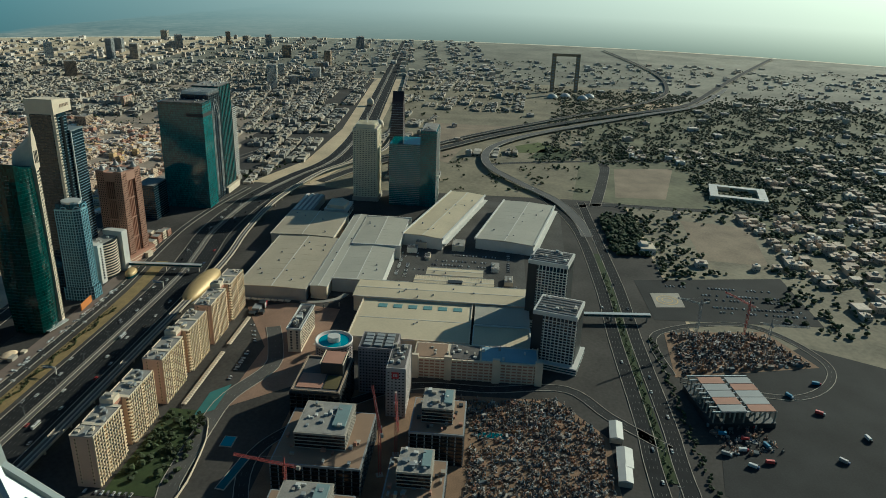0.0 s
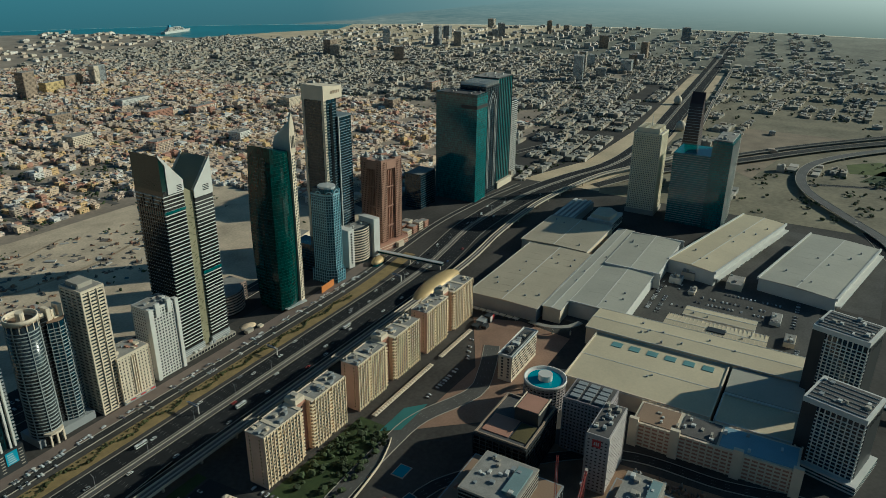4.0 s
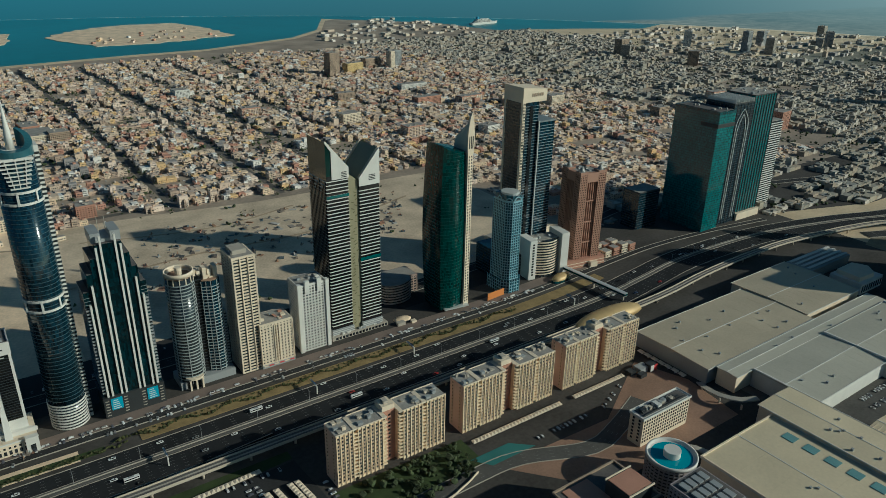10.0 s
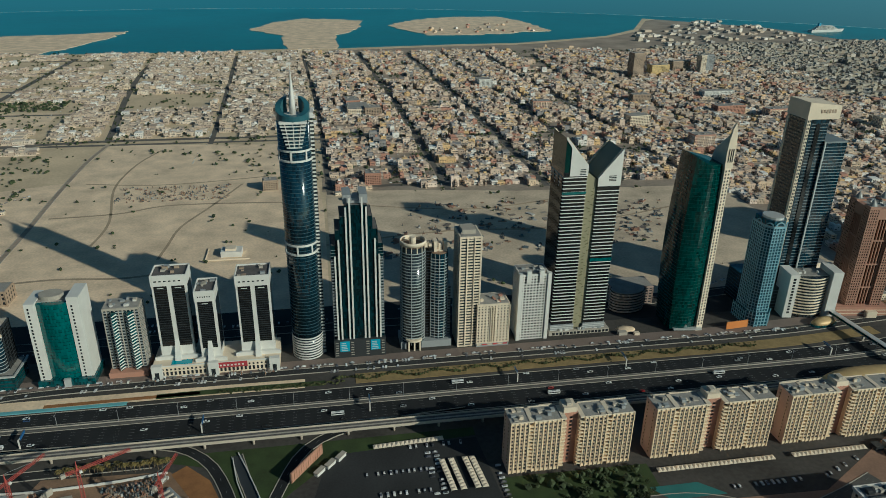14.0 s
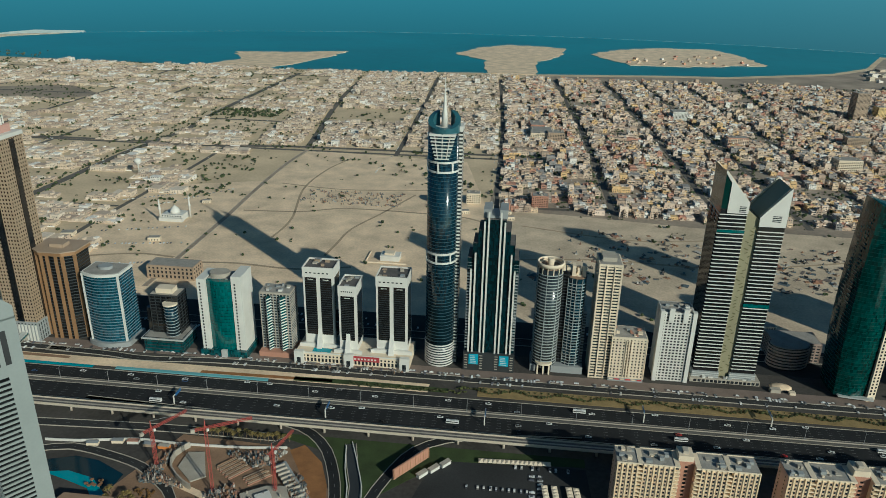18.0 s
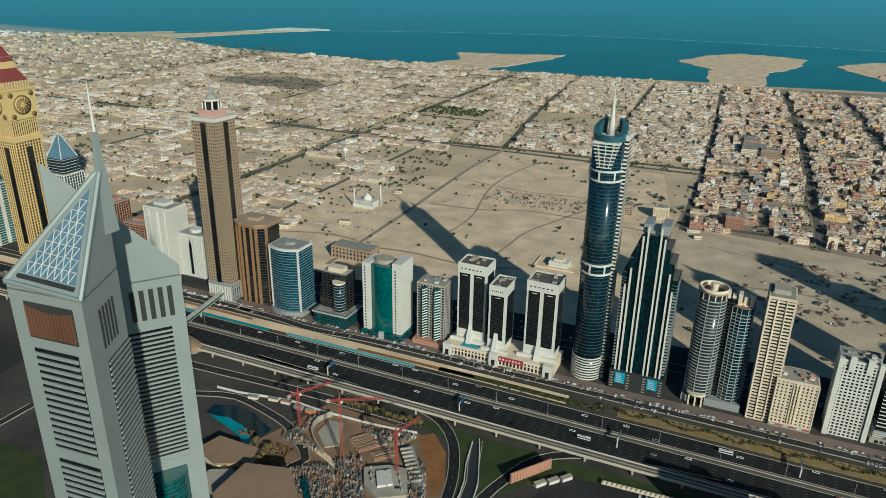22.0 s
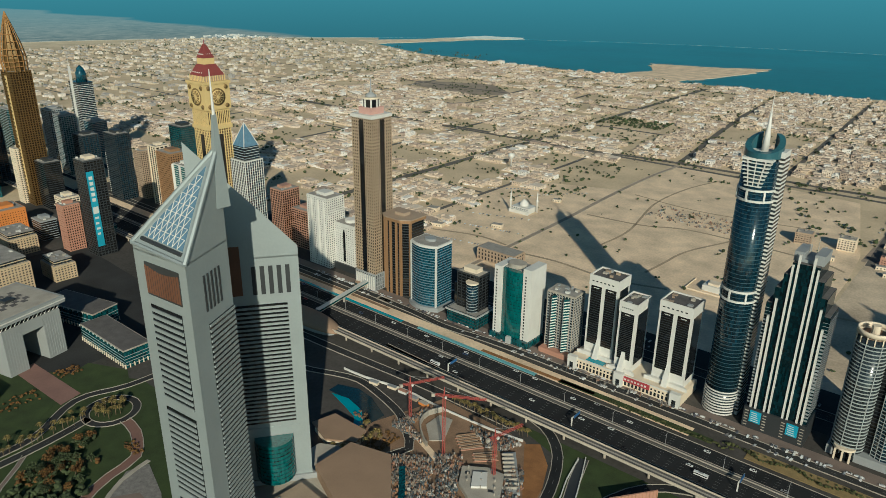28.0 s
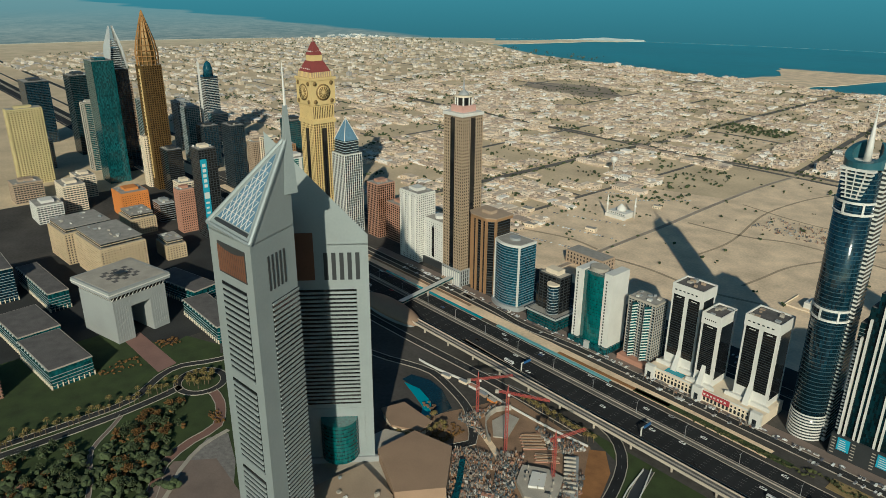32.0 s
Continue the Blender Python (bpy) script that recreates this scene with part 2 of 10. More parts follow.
def cube(m):
    """A unit block on z = 0, its top edge slightly chamfered, shared by all blocks of one material."""
    if m.name not in CUBES:
        v = [(-.5, -.5, 0), (.5, -.5, 0), (.5, .5, 0), (-.5, .5, 0), (-.5, -.5, 1), (.5, -.5, 1), (.5, .5, 1), (-.5, .5, 1)]
        f = [(3, 2, 1, 0), (4, 5, 6, 7), (0, 1, 5, 4), (1, 2, 6, 5), (2, 3, 7, 6), (3, 0, 4, 7)]
        CUBES[m.name] = mesh("block_" + m.name, v, f, m)
    return CUBES[m.name]


def box(parent, name, m, x0, x1, y0, y1, z0, z1, label="", rz=0):
    return obj(name, cube(m), parent, ((x0 + x1) / 2, (y0 + y1) / 2, z0), rz, (x1 - x0, y1 - y0, z1 - z0), label)


def rect(x0, x1, y0, y1):
    return [(x0, y0), (x1, y0), (x1, y1), (x0, y1)]


def oval(cx, cy, a, b, n=24, start=0.0, end=360.0):
    full = end - start >= 360
    k = n if full else n - 1
    return [(cx + a * math.cos(radians(start + (end - start) * i / k)), cy + b * math.sin(radians(start + (end - start) * i / k))) for i in range(n)]


def offset(poly, d):
    n, out = len(poly), []
    for i in range(n):
        p, q, r = Vector(poly[i - 1]), Vector(poly[i]), Vector(poly[(i + 1) % n])
        a, b = (q - p).normalized(), (r - q).normalized()
        na, nb = Vector((a.y, -a.x)), Vector((b.y, -b.x))
        k = na + nb
        k = k / max(0.3, 1 + na.dot(nb)) if k.length > 1e-6 else na
        out.append((q.x + k.x * d, q.y + k.y * d))
    return out


def prism(name, poly, h, m, tops=None, smooth=False):
    """Upright body over a ground outline; tops gives each corner its own height."""
    n = len(poly)
    v = [(x, y, 0) for x, y in poly] + [(x, y, (tops[i] if tops else h)) for i, (x, y) in enumerate(poly)]
    f = [tuple(range(n - 1, -1, -1)), tuple(range(n, 2 * n))] + [(i, (i + 1) % n, n + (i + 1) % n, n + i) for i in range(n)]
    me = mesh(name, v, f, m)
    if smooth:
        for i, p in enumerate(me.polygons):
            p.use_smooth = i > 1
    return me


def body(parent, name, poly, z0, z1, m, label="", tops=None, smooth=False):
    return obj(name, prism(name, poly, z1 - z0, m, tops, smooth), parent, (0, 0, z0), label=label)


FAR = [False]


def joined(parent, name, pieces, m):
    """Many small alike pieces of a far building in one mesh: (outline, z0, z1) each."""
    v, f = [], []
    for poly, z0, z1 in pieces:
        k, n = len(v), len(poly)
        v += [(x, y, z0) for x, y in poly] + [(x, y, z1) for x, y in poly]
        f += [tuple(k + i for i in range(n - 1, -1, -1)), tuple(k + n + i for i in range(n))] + [(k + i, k + (i + 1) % n, k + n + (i + 1) % n, k + n + i) for i in range(n)]
    return tagged(obj(name, mesh(name, v, f, m), parent), kind="stuff")


def bands(parent, poly, z0, n, fh, m, bh, out, name="floor_band", label=""):
    if FAR[0]:
        o = offset(poly, out)
        return joined(parent, name, [(o, z0 + i * fh, z0 + i * fh + bh) for i in range(n)], m)
    me = prism(name, offset(poly, out), bh, m)
    for i in range(n):
        obj(name, me, parent, (0, 0, z0 + i * fh), label=label)


def piers(parent, poly, z0, z1, m, step, w, out, edges=None, name="pier", ends=True):
    n = len(poly)
    far = []
    for i in range(n):
        if edges is not None and i not in edges:
            continue
        p, q = Vector(poly[i]), Vector(poly[(i + 1) % n])
        length = (q - p).length
        k = max(1, round(length / step))
        rz = math.degrees(math.atan2(q.y - p.y, q.x - p.x))
        nrm = Vector(((q - p).y, -(q - p).x)).normalized()
        for j in range(k + 1):
            if not ends and j in (0, k):
                continue
            c = p.lerp(q, j / k) + nrm * out * 0.5
            if FAR[0]:
                d = (q - p).normalized() * w / 2
                o = nrm * out / 2
                far.append(([tuple(c - d + o * 1), tuple(c - d - o), tuple(c + d - o), tuple(c + d + o)][::-1], z0, z1))
                continue
            obj(name, cube(m), parent, (c.x, c.y, z0), rz, (w, out, z1 - z0))
    if far:
        joined(parent, name, far, m)


def grid_tower(parent, poly, z0, z1, fh, g, m, bh=1.2, out=0.4, step=4.0, pw=0.8, pout=0.45, edges=None, pm=None, roof=ROOFG, para=1.6):
    """Glass core with a real grid of floor bands and piers round it, and a roof with a parapet."""
    body(parent, "glass_core", poly, z0, z1, g)
    n = max(1, round((z1 - z0) / fh))
    bands(parent, poly, z0, n, (z1 - z0) / n, m, bh, out)
    if step:
        piers(parent, poly, z0, z1, pm or m, step, pw, pout, edges)
    body(parent, "parapet", offset(poly, out + 0.12), z1 - bh * 0.5, z1 + para, pm or m)
    body(parent, "roof", offset(poly, -0.6), z1 + para, z1 + para + 0.12, roof)


def roof_gear(parent, x0, x1, y0, y1, z, n, seed, mats=None):
    r = random.Random(seed)
    far = {}
    for i in range(n):
        w, d, h = r.uniform(1.5, 5), r.uniform(1.5, 4), r.uniform(0.8, 3)
        x, y = r.uniform(x0 + 2, x1 - 2), r.uniform(y0 + 2, y1 - 2)
        m = r.choice(mats or [GREYP, WHITE, CONC])
        if FAR[0]:
            far.setdefault(m.name, []).append((rect(x - w / 2, x + w / 2, y - d / 2, y + d / 2), z, z + h))
            continue
        box(parent, "roof_unit", m, x - w / 2, x + w / 2, y - d / 2, y + d / 2, z, z + h)
    for k, v in far.items():
        joined(parent, "roof_units", v, bpy.data.materials[k])


def rod(name, p, q, r0, r1, m, n=6):
    p, q = Vector(p), Vector(q)
    d = (q - p).normalized()
    a = d.orthogonal().normalized()
    b = d.cross(a)
    ring = [a * math.cos(2 * math.pi * i / n) + b * math.sin(2 * math.pi * i / n) for i in range(n)]
    v = [p + c * r0 for c in ring] + [q + c * r1 for c in ring]
    f = [(i, (i + 1) % n, n + (i + 1) % n, n + i) for i in range(n)] + [tuple(range(n - 1, -1, -1)), tuple(range(n, 2 * n))]
    return mesh(name, v, f, m)


def lathe(name, prof, m, n=20, cx=0, cy=0, sx=1, sy=1, smooth=True, caps=True):
    v, f = [], []
    for r, z in prof:
        v += [(cx + r * sx * math.cos(2 * math.pi * i / n), cy + r * sy * math.sin(2 * math.pi * i / n), z) for i in range(n)]
    for k in range(len(prof) - 1):
        f += [(k * n + i, k * n + (i + 1) % n, (k + 1) * n + (i + 1) % n, (k + 1) * n + i) for i in range(n)]
    if caps:
        f += [tuple(range(n - 1, -1, -1)), tuple(range((len(prof) - 1) * n, len(prof) * n))]
    return mesh(name, v, f, m, smooth)


def strip(name, pts, w, m, z=0.0, th=0.25, closed=False):
    """A road or wall along a smooth line of points (x, y or x, y, z)."""
    P = [Vector((p[0], p[1], p[2] if len(p) > 2 else z)) for p in pts]
    Q = []
    n = len(P)
    for i in range(n if closed else n - 1):
        a, b, c, d = (P[(i - 1) % n] if closed or i else P[0]), P[i], P[(i + 1) % n], (P[(i + 2) % n] if closed or i + 2 < n else P[-1])
        k = max(2, int((c - b).length / 12))
        for j in range(k):
            t = j / k
            Q.append(0.5 * ((2 * b) + (c - a) * t + (2 * a - 5 * b + 4 * c - d) * t * t + (3 * b - a - 3 * c + d) * t ** 3))
    if not closed:
        Q.append(P[-1])
    v, f = [], []
    m_ = len(Q)
    for i, q in enumerate(Q):
        t = (Q[(i + 1) % m_] if closed or i + 1 < m_ else q) - (Q[i - 1] if closed or i else q)
        nrm = Vector((-t.y, t.x, 0)).normalized() * w / 2
        v += [q + nrm, q - nrm, q - nrm - Vector((0, 0, th)), q + nrm - Vector((0, 0, th))]
    for i in range(m_ if closed else m_ - 1):
        a, b = 4 * i, 4 * ((i + 1) % m_)
        f += [(a + 1, b + 1, b, a), (a + 2, b + 2, b + 1, a + 1), (a, b, b + 3, a + 3)]
    return mesh(name, v, f, m), Q


def sheet(name, poly, z, m, th=0.2, kind="structure", label="", category=""):
    ob = obj(name, prism(name, poly, th, m), None, (0, 0, z - th))
    return tagged(ob, label, category, "", kind)

# ---- ground, sea, distance ----
sheet("ground", oval(-100, 60, 4680, 4680, 96), 0.0, SAND, th=4.0)
COAST = [(-4900, 3250), (-3000, 3150), (-2450, 2930), (-1900, 2900), (-1420, 2870), (-1330, 2900), (-1000, 2850), (-560, 2880), (-200, 2950), (30, 2960), (300, 3010), (570, 3060), (820, 3085),
         (1050, 3190), (1310, 3310), (1560, 3560), (1853, 4100), (2250, 4200), (2345, 3610), (2420, 3140), (2900, 3000), (3245, 2836), (3560, 2960), (3750, 3070), (4300, 2800), (4900, 2400)]
sea_poly = [p for p in COAST if (p[0] + 100) ** 2 + (p[1] - 60) ** 2 < 4670 ** 2]
_a0 = math.atan2(sea_poly[-1][1] - 60, sea_poly[-1][0] + 100)
_a1 = math.atan2(sea_poly[0][1] - 60, sea_poly[0][0] + 100)
sea_poly = sea_poly + [(-100 + 4670 * math.cos(_a0 + (_a1 - _a0) * i / 40), 60 + 4670 * math.sin(_a0 + (_a1 - _a0) * i / 40)) for i in range(41)]
sheet("sea_water", sea_poly, 0.3, WATER, th=0.3, label="calm teal sea off the flat sandy coast", category="sea")


def island(pts, seed):
    r = random.Random(seed)
    out = []
    for i, p in enumerate(pts):
        q = pts[(i + 1) % len(pts)]
        for k in range(6):
            t = k / 6
            j = 0 if k == 0 else 16
            out.append((p[0] + (q[0] - p[0]) * t + r.uniform(-j, j), p[1] + (q[1] - p[1]) * t + r.uniform(-j, j)))
    ob = sheet("sand_island", out, 1.6, LOT, th=1.4, label="flat pale sand island in the sea", category="island")
    return ob


island([(-1346, 2860), (-1260, 3120), (-1387, 3371), (-1100, 3440), (-879, 3547), (-900, 3330), (-984, 3011), (-1071, 2832)], 1)
island([(-350, 3600), (-260, 3900), (-106, 4103), (60, 4060), (207, 3977), (152, 3600), (45, 3387), (33, 2950), (-157, 2940), (-183, 3355)], 2)
island([(320, 3752), (430, 3960), (580, 4107), (800, 4190), (997, 4195), (1080, 3900), (1111, 3528), (900, 3440), (721, 3366), (461, 3359)], 3)
island([(-3240, 3230), (-3000, 3650), (-2901, 4080), (-2640, 4130), (-2560, 4060), (-2760, 3760), (-2911, 3345), (-3000, 3160)], 4)

# distance beyond the built ground: sea and low land under haze, drawn on a far ring by where each sight line would meet the ground
hz = bpy.data.materials.new("distance")
hz.use_nodes = True
_n, _l = hz.node_tree.nodes, hz.node_tree.links
_n.remove(_n["Principled BSDF"])
def _node(kind, **values):
    nd = _n.new(kind)
    for k, v in values.items():
        if k == "operation":
            nd.operation = v
        elif k == "data_type":
            nd.data_type = v
        elif k == "blend_type":
            nd.blend_type = v
    return nd
def _calc(op, a, b):
    nd = _node("ShaderNodeMath", operation=op)
    for slot, q in zip(nd.inputs, (a, b)):
        if isinstance(q, (int, float)):
            slot.default_value = q
        else:
            _l.new(q, slot)
    return nd.outputs[0]
def _range(q, lo, hi, a=0.0, b=1.0):
    nd = _node("ShaderNodeMapRange")
    for slot, v in zip(("From Min", "From Max", "To Min", "To Max"), (lo, hi, a, b)):
        nd.inputs[slot].default_value = v
    _l.new(q, nd.inputs["Value"])
    return nd.outputs[0]
def _blend(f, a, b):
    nd = _node("ShaderNodeMix", data_type="RGBA")
    _l.new(f, nd.inputs["Factor"])
    for slot, q in (("A", a), ("B", b)):
        if isinstance(q, tuple):
            nd.inputs[slot].default_value = (*q, 1)
        else:
            _l.new(q, nd.inputs[slot])
    return nd.outputs["Result"]
# the ring glows: haze and sunward brightness are painted into its emission
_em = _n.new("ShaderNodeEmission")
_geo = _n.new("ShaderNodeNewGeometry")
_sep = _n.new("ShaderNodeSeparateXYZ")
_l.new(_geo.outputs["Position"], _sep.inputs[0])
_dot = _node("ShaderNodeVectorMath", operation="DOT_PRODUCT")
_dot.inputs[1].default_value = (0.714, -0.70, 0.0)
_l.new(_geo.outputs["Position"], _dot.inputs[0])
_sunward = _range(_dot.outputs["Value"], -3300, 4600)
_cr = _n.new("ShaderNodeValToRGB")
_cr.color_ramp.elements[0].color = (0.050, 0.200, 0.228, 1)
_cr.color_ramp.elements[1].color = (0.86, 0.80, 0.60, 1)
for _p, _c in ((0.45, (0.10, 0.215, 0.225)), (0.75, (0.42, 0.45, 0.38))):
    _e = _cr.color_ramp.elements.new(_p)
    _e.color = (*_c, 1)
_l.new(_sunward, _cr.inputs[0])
_reach = _calc("DIVIDE", 400.0, _calc("MAXIMUM", _calc("SUBTRACT", 400.0, _sep.outputs["Z"]), 20.0))
_gx, _gy = _calc("MULTIPLY", _sep.outputs["X"], _reach), _calc("MULTIPLY", _sep.outputs["Y"], _reach)
_pos = _n.new("ShaderNodeCombineXYZ")
_l.new(_gx, _pos.inputs[0]), _l.new(_gy, _pos.inputs[1])
_town = _n.new("ShaderNodeTexNoise")
_town.inputs["Scale"].default_value, _town.inputs["Detail"].default_value, _town.inputs["Roughness"].default_value = 0.010, 6, 0.75
_l.new(_pos.outputs[0], _town.inputs["Vector"])
_wide = _n.new("ShaderNodeTexNoise")
_wide.inputs["Scale"].default_value = 0.0012
_l.new(_pos.outputs[0], _wide.inputs["Vector"])
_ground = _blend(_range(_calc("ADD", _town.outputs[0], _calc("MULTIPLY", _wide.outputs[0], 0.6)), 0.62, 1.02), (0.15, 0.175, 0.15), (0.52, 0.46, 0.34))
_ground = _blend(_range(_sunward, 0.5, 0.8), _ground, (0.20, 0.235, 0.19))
# painted haze, thicker with height on the ring
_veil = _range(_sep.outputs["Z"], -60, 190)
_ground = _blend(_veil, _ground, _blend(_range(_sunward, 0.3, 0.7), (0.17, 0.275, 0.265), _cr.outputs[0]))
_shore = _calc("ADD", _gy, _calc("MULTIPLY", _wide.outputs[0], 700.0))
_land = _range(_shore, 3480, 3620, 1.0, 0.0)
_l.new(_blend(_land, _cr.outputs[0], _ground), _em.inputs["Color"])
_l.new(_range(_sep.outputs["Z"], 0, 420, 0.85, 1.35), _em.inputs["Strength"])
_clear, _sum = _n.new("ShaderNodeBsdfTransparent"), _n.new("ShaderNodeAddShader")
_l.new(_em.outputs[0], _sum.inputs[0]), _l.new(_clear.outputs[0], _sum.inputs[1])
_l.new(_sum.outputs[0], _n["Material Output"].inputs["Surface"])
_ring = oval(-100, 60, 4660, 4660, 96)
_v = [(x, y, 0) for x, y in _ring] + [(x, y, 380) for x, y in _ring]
tagged(obj("backdrop", mesh("backdrop", _v, [((i + 1) % 96, i, 96 + i, 96 + (i + 1) % 96) for i in range(96)], hz)), "glowing backdrop painted with hazy sea and low land", "distance", "", "structure")

# ---- surfaces ----
sheet("urban_ground", [(-1300, -120), (1000, -120), (1000, 700), (700, 735), (-1300, 735)], 0.10, URBAN, th=0.1, label="worn dark paving between the roads and buildings", category="ground")
_cx = [p[0] for p in COAST[:19]]
_cy = [p[1] for p in COAST[:19]]
_tx = [x for x in range(-3900, 2600, 130)]
sheet("town_ground", [(-62, 1195), (280, 1160), (660, 1150), (640, 800), (1000, 700), (2600, 640)] + [(x, float(np.interp(x, _cx, _cy)) - 55) for x in reversed(_tx) if x > -60], 0.12, DUST, th=0.1, label="dusty brown ground between the town houses", category="ground")
sheet("sand_lot", [(-690, 772), (-60, 735), (-60, 1100), (-66, 1214), (-125, 1520), (-490, 1555), (-505, 1300), (-640, 1250), (-690, 1240)], 0.25, LOT, label="empty pale sand lot scored by vehicle tracks", category="lot")
sheet("back_yard", [(-900, 690), (640, 690), (650, 770), (420, 752), (250, 744), (150, 772), (-560, 772), (-900, 800)], 0.30, STREET, label="asphalt yards and parking behind the towers", category="yard")
sheet("sand_strip", [(-55, 740), (420, 736), (640, 770), (660, 1150), (280, 1160), (120, 1185), (-55, 1200)], 0.22, mat("grey_sand", (0.55, 0.44, 0.31), 0.95, var=0.38, s1=0.02, s2=0.3, bump=0.6), label="bare sand strip with mounds and tracks", category="lot")
sheet("sand_yard", [(1031, -110), (1268, -140), (1297, -282), (1035, -212)], 0.25, mat("tan_yard_sand", (0.27, 0.21, 0.145), 0.95, var=0.35, s1=0.02, s2=0.3), label="walled sand lot beside the crossroads", category="lot")
sheet("sand_yard", [(700, -200), (900, -210), (880, -330), (690, -300)], 0.25, bpy.data.materials["tan_yard_sand"], label="sandy yard among the villas", category="lot")
sheet("sand_field", [(1240, 250), (1500, 210), (1720, 20), (1720, 330), (1400, 390)], 0.25, bpy.data.materials["tan_yard_sand"], label="open sand field by the flyover", category="lot")
sheet("gravel_yard", [(130, -75), (330, -120), (420, -250), (330, -420), (100, -420), (60, -180)], 0.3, STREET, label="dark gravel yard with parked lorries", category="yard")
sheet("parking_ground", [(600, -75), (640, -300), (480, -300), (470, -80)], 0.3, STREET, label="dark asphalt car park with marked bays", category="car park")
sheet("plaza", [(200, 400), (330, 395), (430, 450), (450, 395), (440, 330), (260, 330)], 0.25, PLAZA, label="brown paved forecourt by the exhibition halls", category="plaza")
sheet("service_yard", [(480, 85), (700, 85), (700, 300), (790, 395), (480, 395)], 0.22, YARD, label="asphalt service yards between the halls", category="yard")
sheet("hall_yard", [(680, 20), (950, 10), (960, 240), (700, 240)], 0.24, YARD, label="asphalt yard round the exhibition hall", category="yard")
sheet("site_ground", [(-330, 420), (-300, 505), (-200, 500), (-140, 440), (-130, 360), (-300, 340)], 0.25, EARTH, label="brown churned ground of a building site", category="ground")
sheet("site_ground", [(60, 150), (60, 330), (250, 330), (260, 60), (200, 15), (60, 15)], 0.25, EARTH, label="churned building-site ground", category="ground")
sheet("site_ground", [(434, -85), (455, -215), (370, -250), (325, -75)], 0.32, EARTH, label="building-site ground in the road triangle", category="ground")
sheet("lawn", [(-230, 519), (60, 519), (60, 508), (-60, 500), (-120, 440), (-140, 440), (-170, 500)], 0.3, GRASS, label="dark green lawn under the viaduct", category="lawn")
sheet("dry_grass", [(-198, 496), (-187, 505), (-166, 484), (-154, 456), (-149, 433), (-156, 429), (-178, 464)], 0.34, RED_EARTH, label="rust-coloured dry grass bank inside the slip road", category="grass")
sheet("parking_ground", [(-70, 500), (60, 505), (66, 420), (-90, 420)], 0.28, STREET, label="asphalt car park by the slip road", category="car park")
sheet("hotel_garden", [(-700, 60), (-330, 60), (-340, 230), (-480, 330), (-560, 330), (-700, 240)], 0.24, GRASS, label="dark garden lawns with curving drives", category="garden")
sheet("gate_lawn", [(-600, 206), (-614, 250), (-580, 250), (-557, 219), (-560, 200)], 0.36, GRASS, label="lawn before the stone gate building", category="lawn")
sheet("gate_lawn", [(-622, 277), (-634, 310), (-589, 330), (-564, 319), (-580, 278)], 0.36, GRASS, label="lawn beside the teal office slab", category="lawn")
sheet("gate_lawn", [(-574, 157), (-578, 198), (-559, 202), (-548, 158)], 0.36, GRASS, label="lawn strip by the office slab", category="lawn")
sheet("gate_paving", [(-668, 251), (-678, 272), (-581, 277), (-575, 255)], 0.40, mat("pink_paving", (0.24, 0.135, 0.11), 0.85), label="pink-brown stone paving before the gate", category="paving")
sheet("garden_court", [(-483, 90), (-470, 106), (-450, 103), (-462, 84)], 0.36, TERRA, label="terracotta court among the garden trees", category="court")
sheet("tiled_plaza", [(-383, 196), (-413, 221), (-433, 246), (-428, 264), (-386, 251), (-347, 230), (-345, 200)], 0.44, mat("grey_tiles", (0.20, 0.185, 0.17), 0.8, var=0.35, s1=0.3, s2=1.5), label="grey patterned tile plaza below the hotel", category="plaza")
sheet("business_ground", [(-1000, 120), (-620, 120), (-640, 450), (-1000, 470)], 0.22, STREET, label="paved ground between the office blocks", category="paving")
# park scrub colour raised to carry the brightening of haze
sheet("park_ground", [(1000, -20), (1900, -150), (2300, -600), (2300, -1500), (900, -1100), (700, -420), (960, -330)], 0.2, mat("haze_lifted_park_scrub", (0.15, 0.145, 0.085), 0.95, var=0.5, s1=0.01, s2=0.1), label="dark green park scrub", category="park")
# soil colour likewise lightened as painted haze
sheet("garden_ground", [(340, -260), (440, -125), (1000, -125), (1000, -950), (340, -950)], 0.14, mat("haze_lifted_soil", (0.24, 0.21, 0.145), 0.95, var=0.45, s1=0.015, s2=0.15), label="dry garden ground between the villas", category="ground")
# paleness of distant haze is put into this scrub's base colour
sheet("far_scrub", [(2290, -300), (2700, -480), (4300, -700), (3700, -2300), (2300, -2300)], 0.14, mat("haze_paled_scrub", (0.25, 0.235, 0.18), 0.95, var=0.5, s1=0.004, s2=0.05), label="far parkland scrub in a haze-paled tone", category="ground")
sheet("far_plain", [(2620, 1800), (2620, -2300)] + [(-100 + 4640 * math.cos(radians(a)), 60 + 4640 * math.sin(radians(a))) for a in range(-32, 24, 4)], 0.07, mat("plain_scrub", (0.20, 0.19, 0.145), 0.95, var=0.5, s1=0.004, s2=0.05), th=0.06, label="far dusty plain beyond the park", category="ground")
# scrub colour lightened here too, haze painted into the ground
sheet("interchange_ground", [(1000, -100), (1300, -150), (1900, -150), (2600, -500), (2700, 520), (2045, 500), (1330, 455), (1185, 470), (1064, 500), (990, 480)], 0.16, mat("haze_lifted_scrub", (0.22, 0.19, 0.125), 0.95, var=0.45, s1=0.012, s2=0.12), label="dry scrub ground round the interchange", category="ground")
sheet("verge_ground", [(640, 690), (1000, 640), (1200, 575), (1570, 570), (2600, 655), (2600, 760), (1400, 780), (700, 830)], 0.16, URBAN, label="worn ground and yards beside the highway", category="ground")
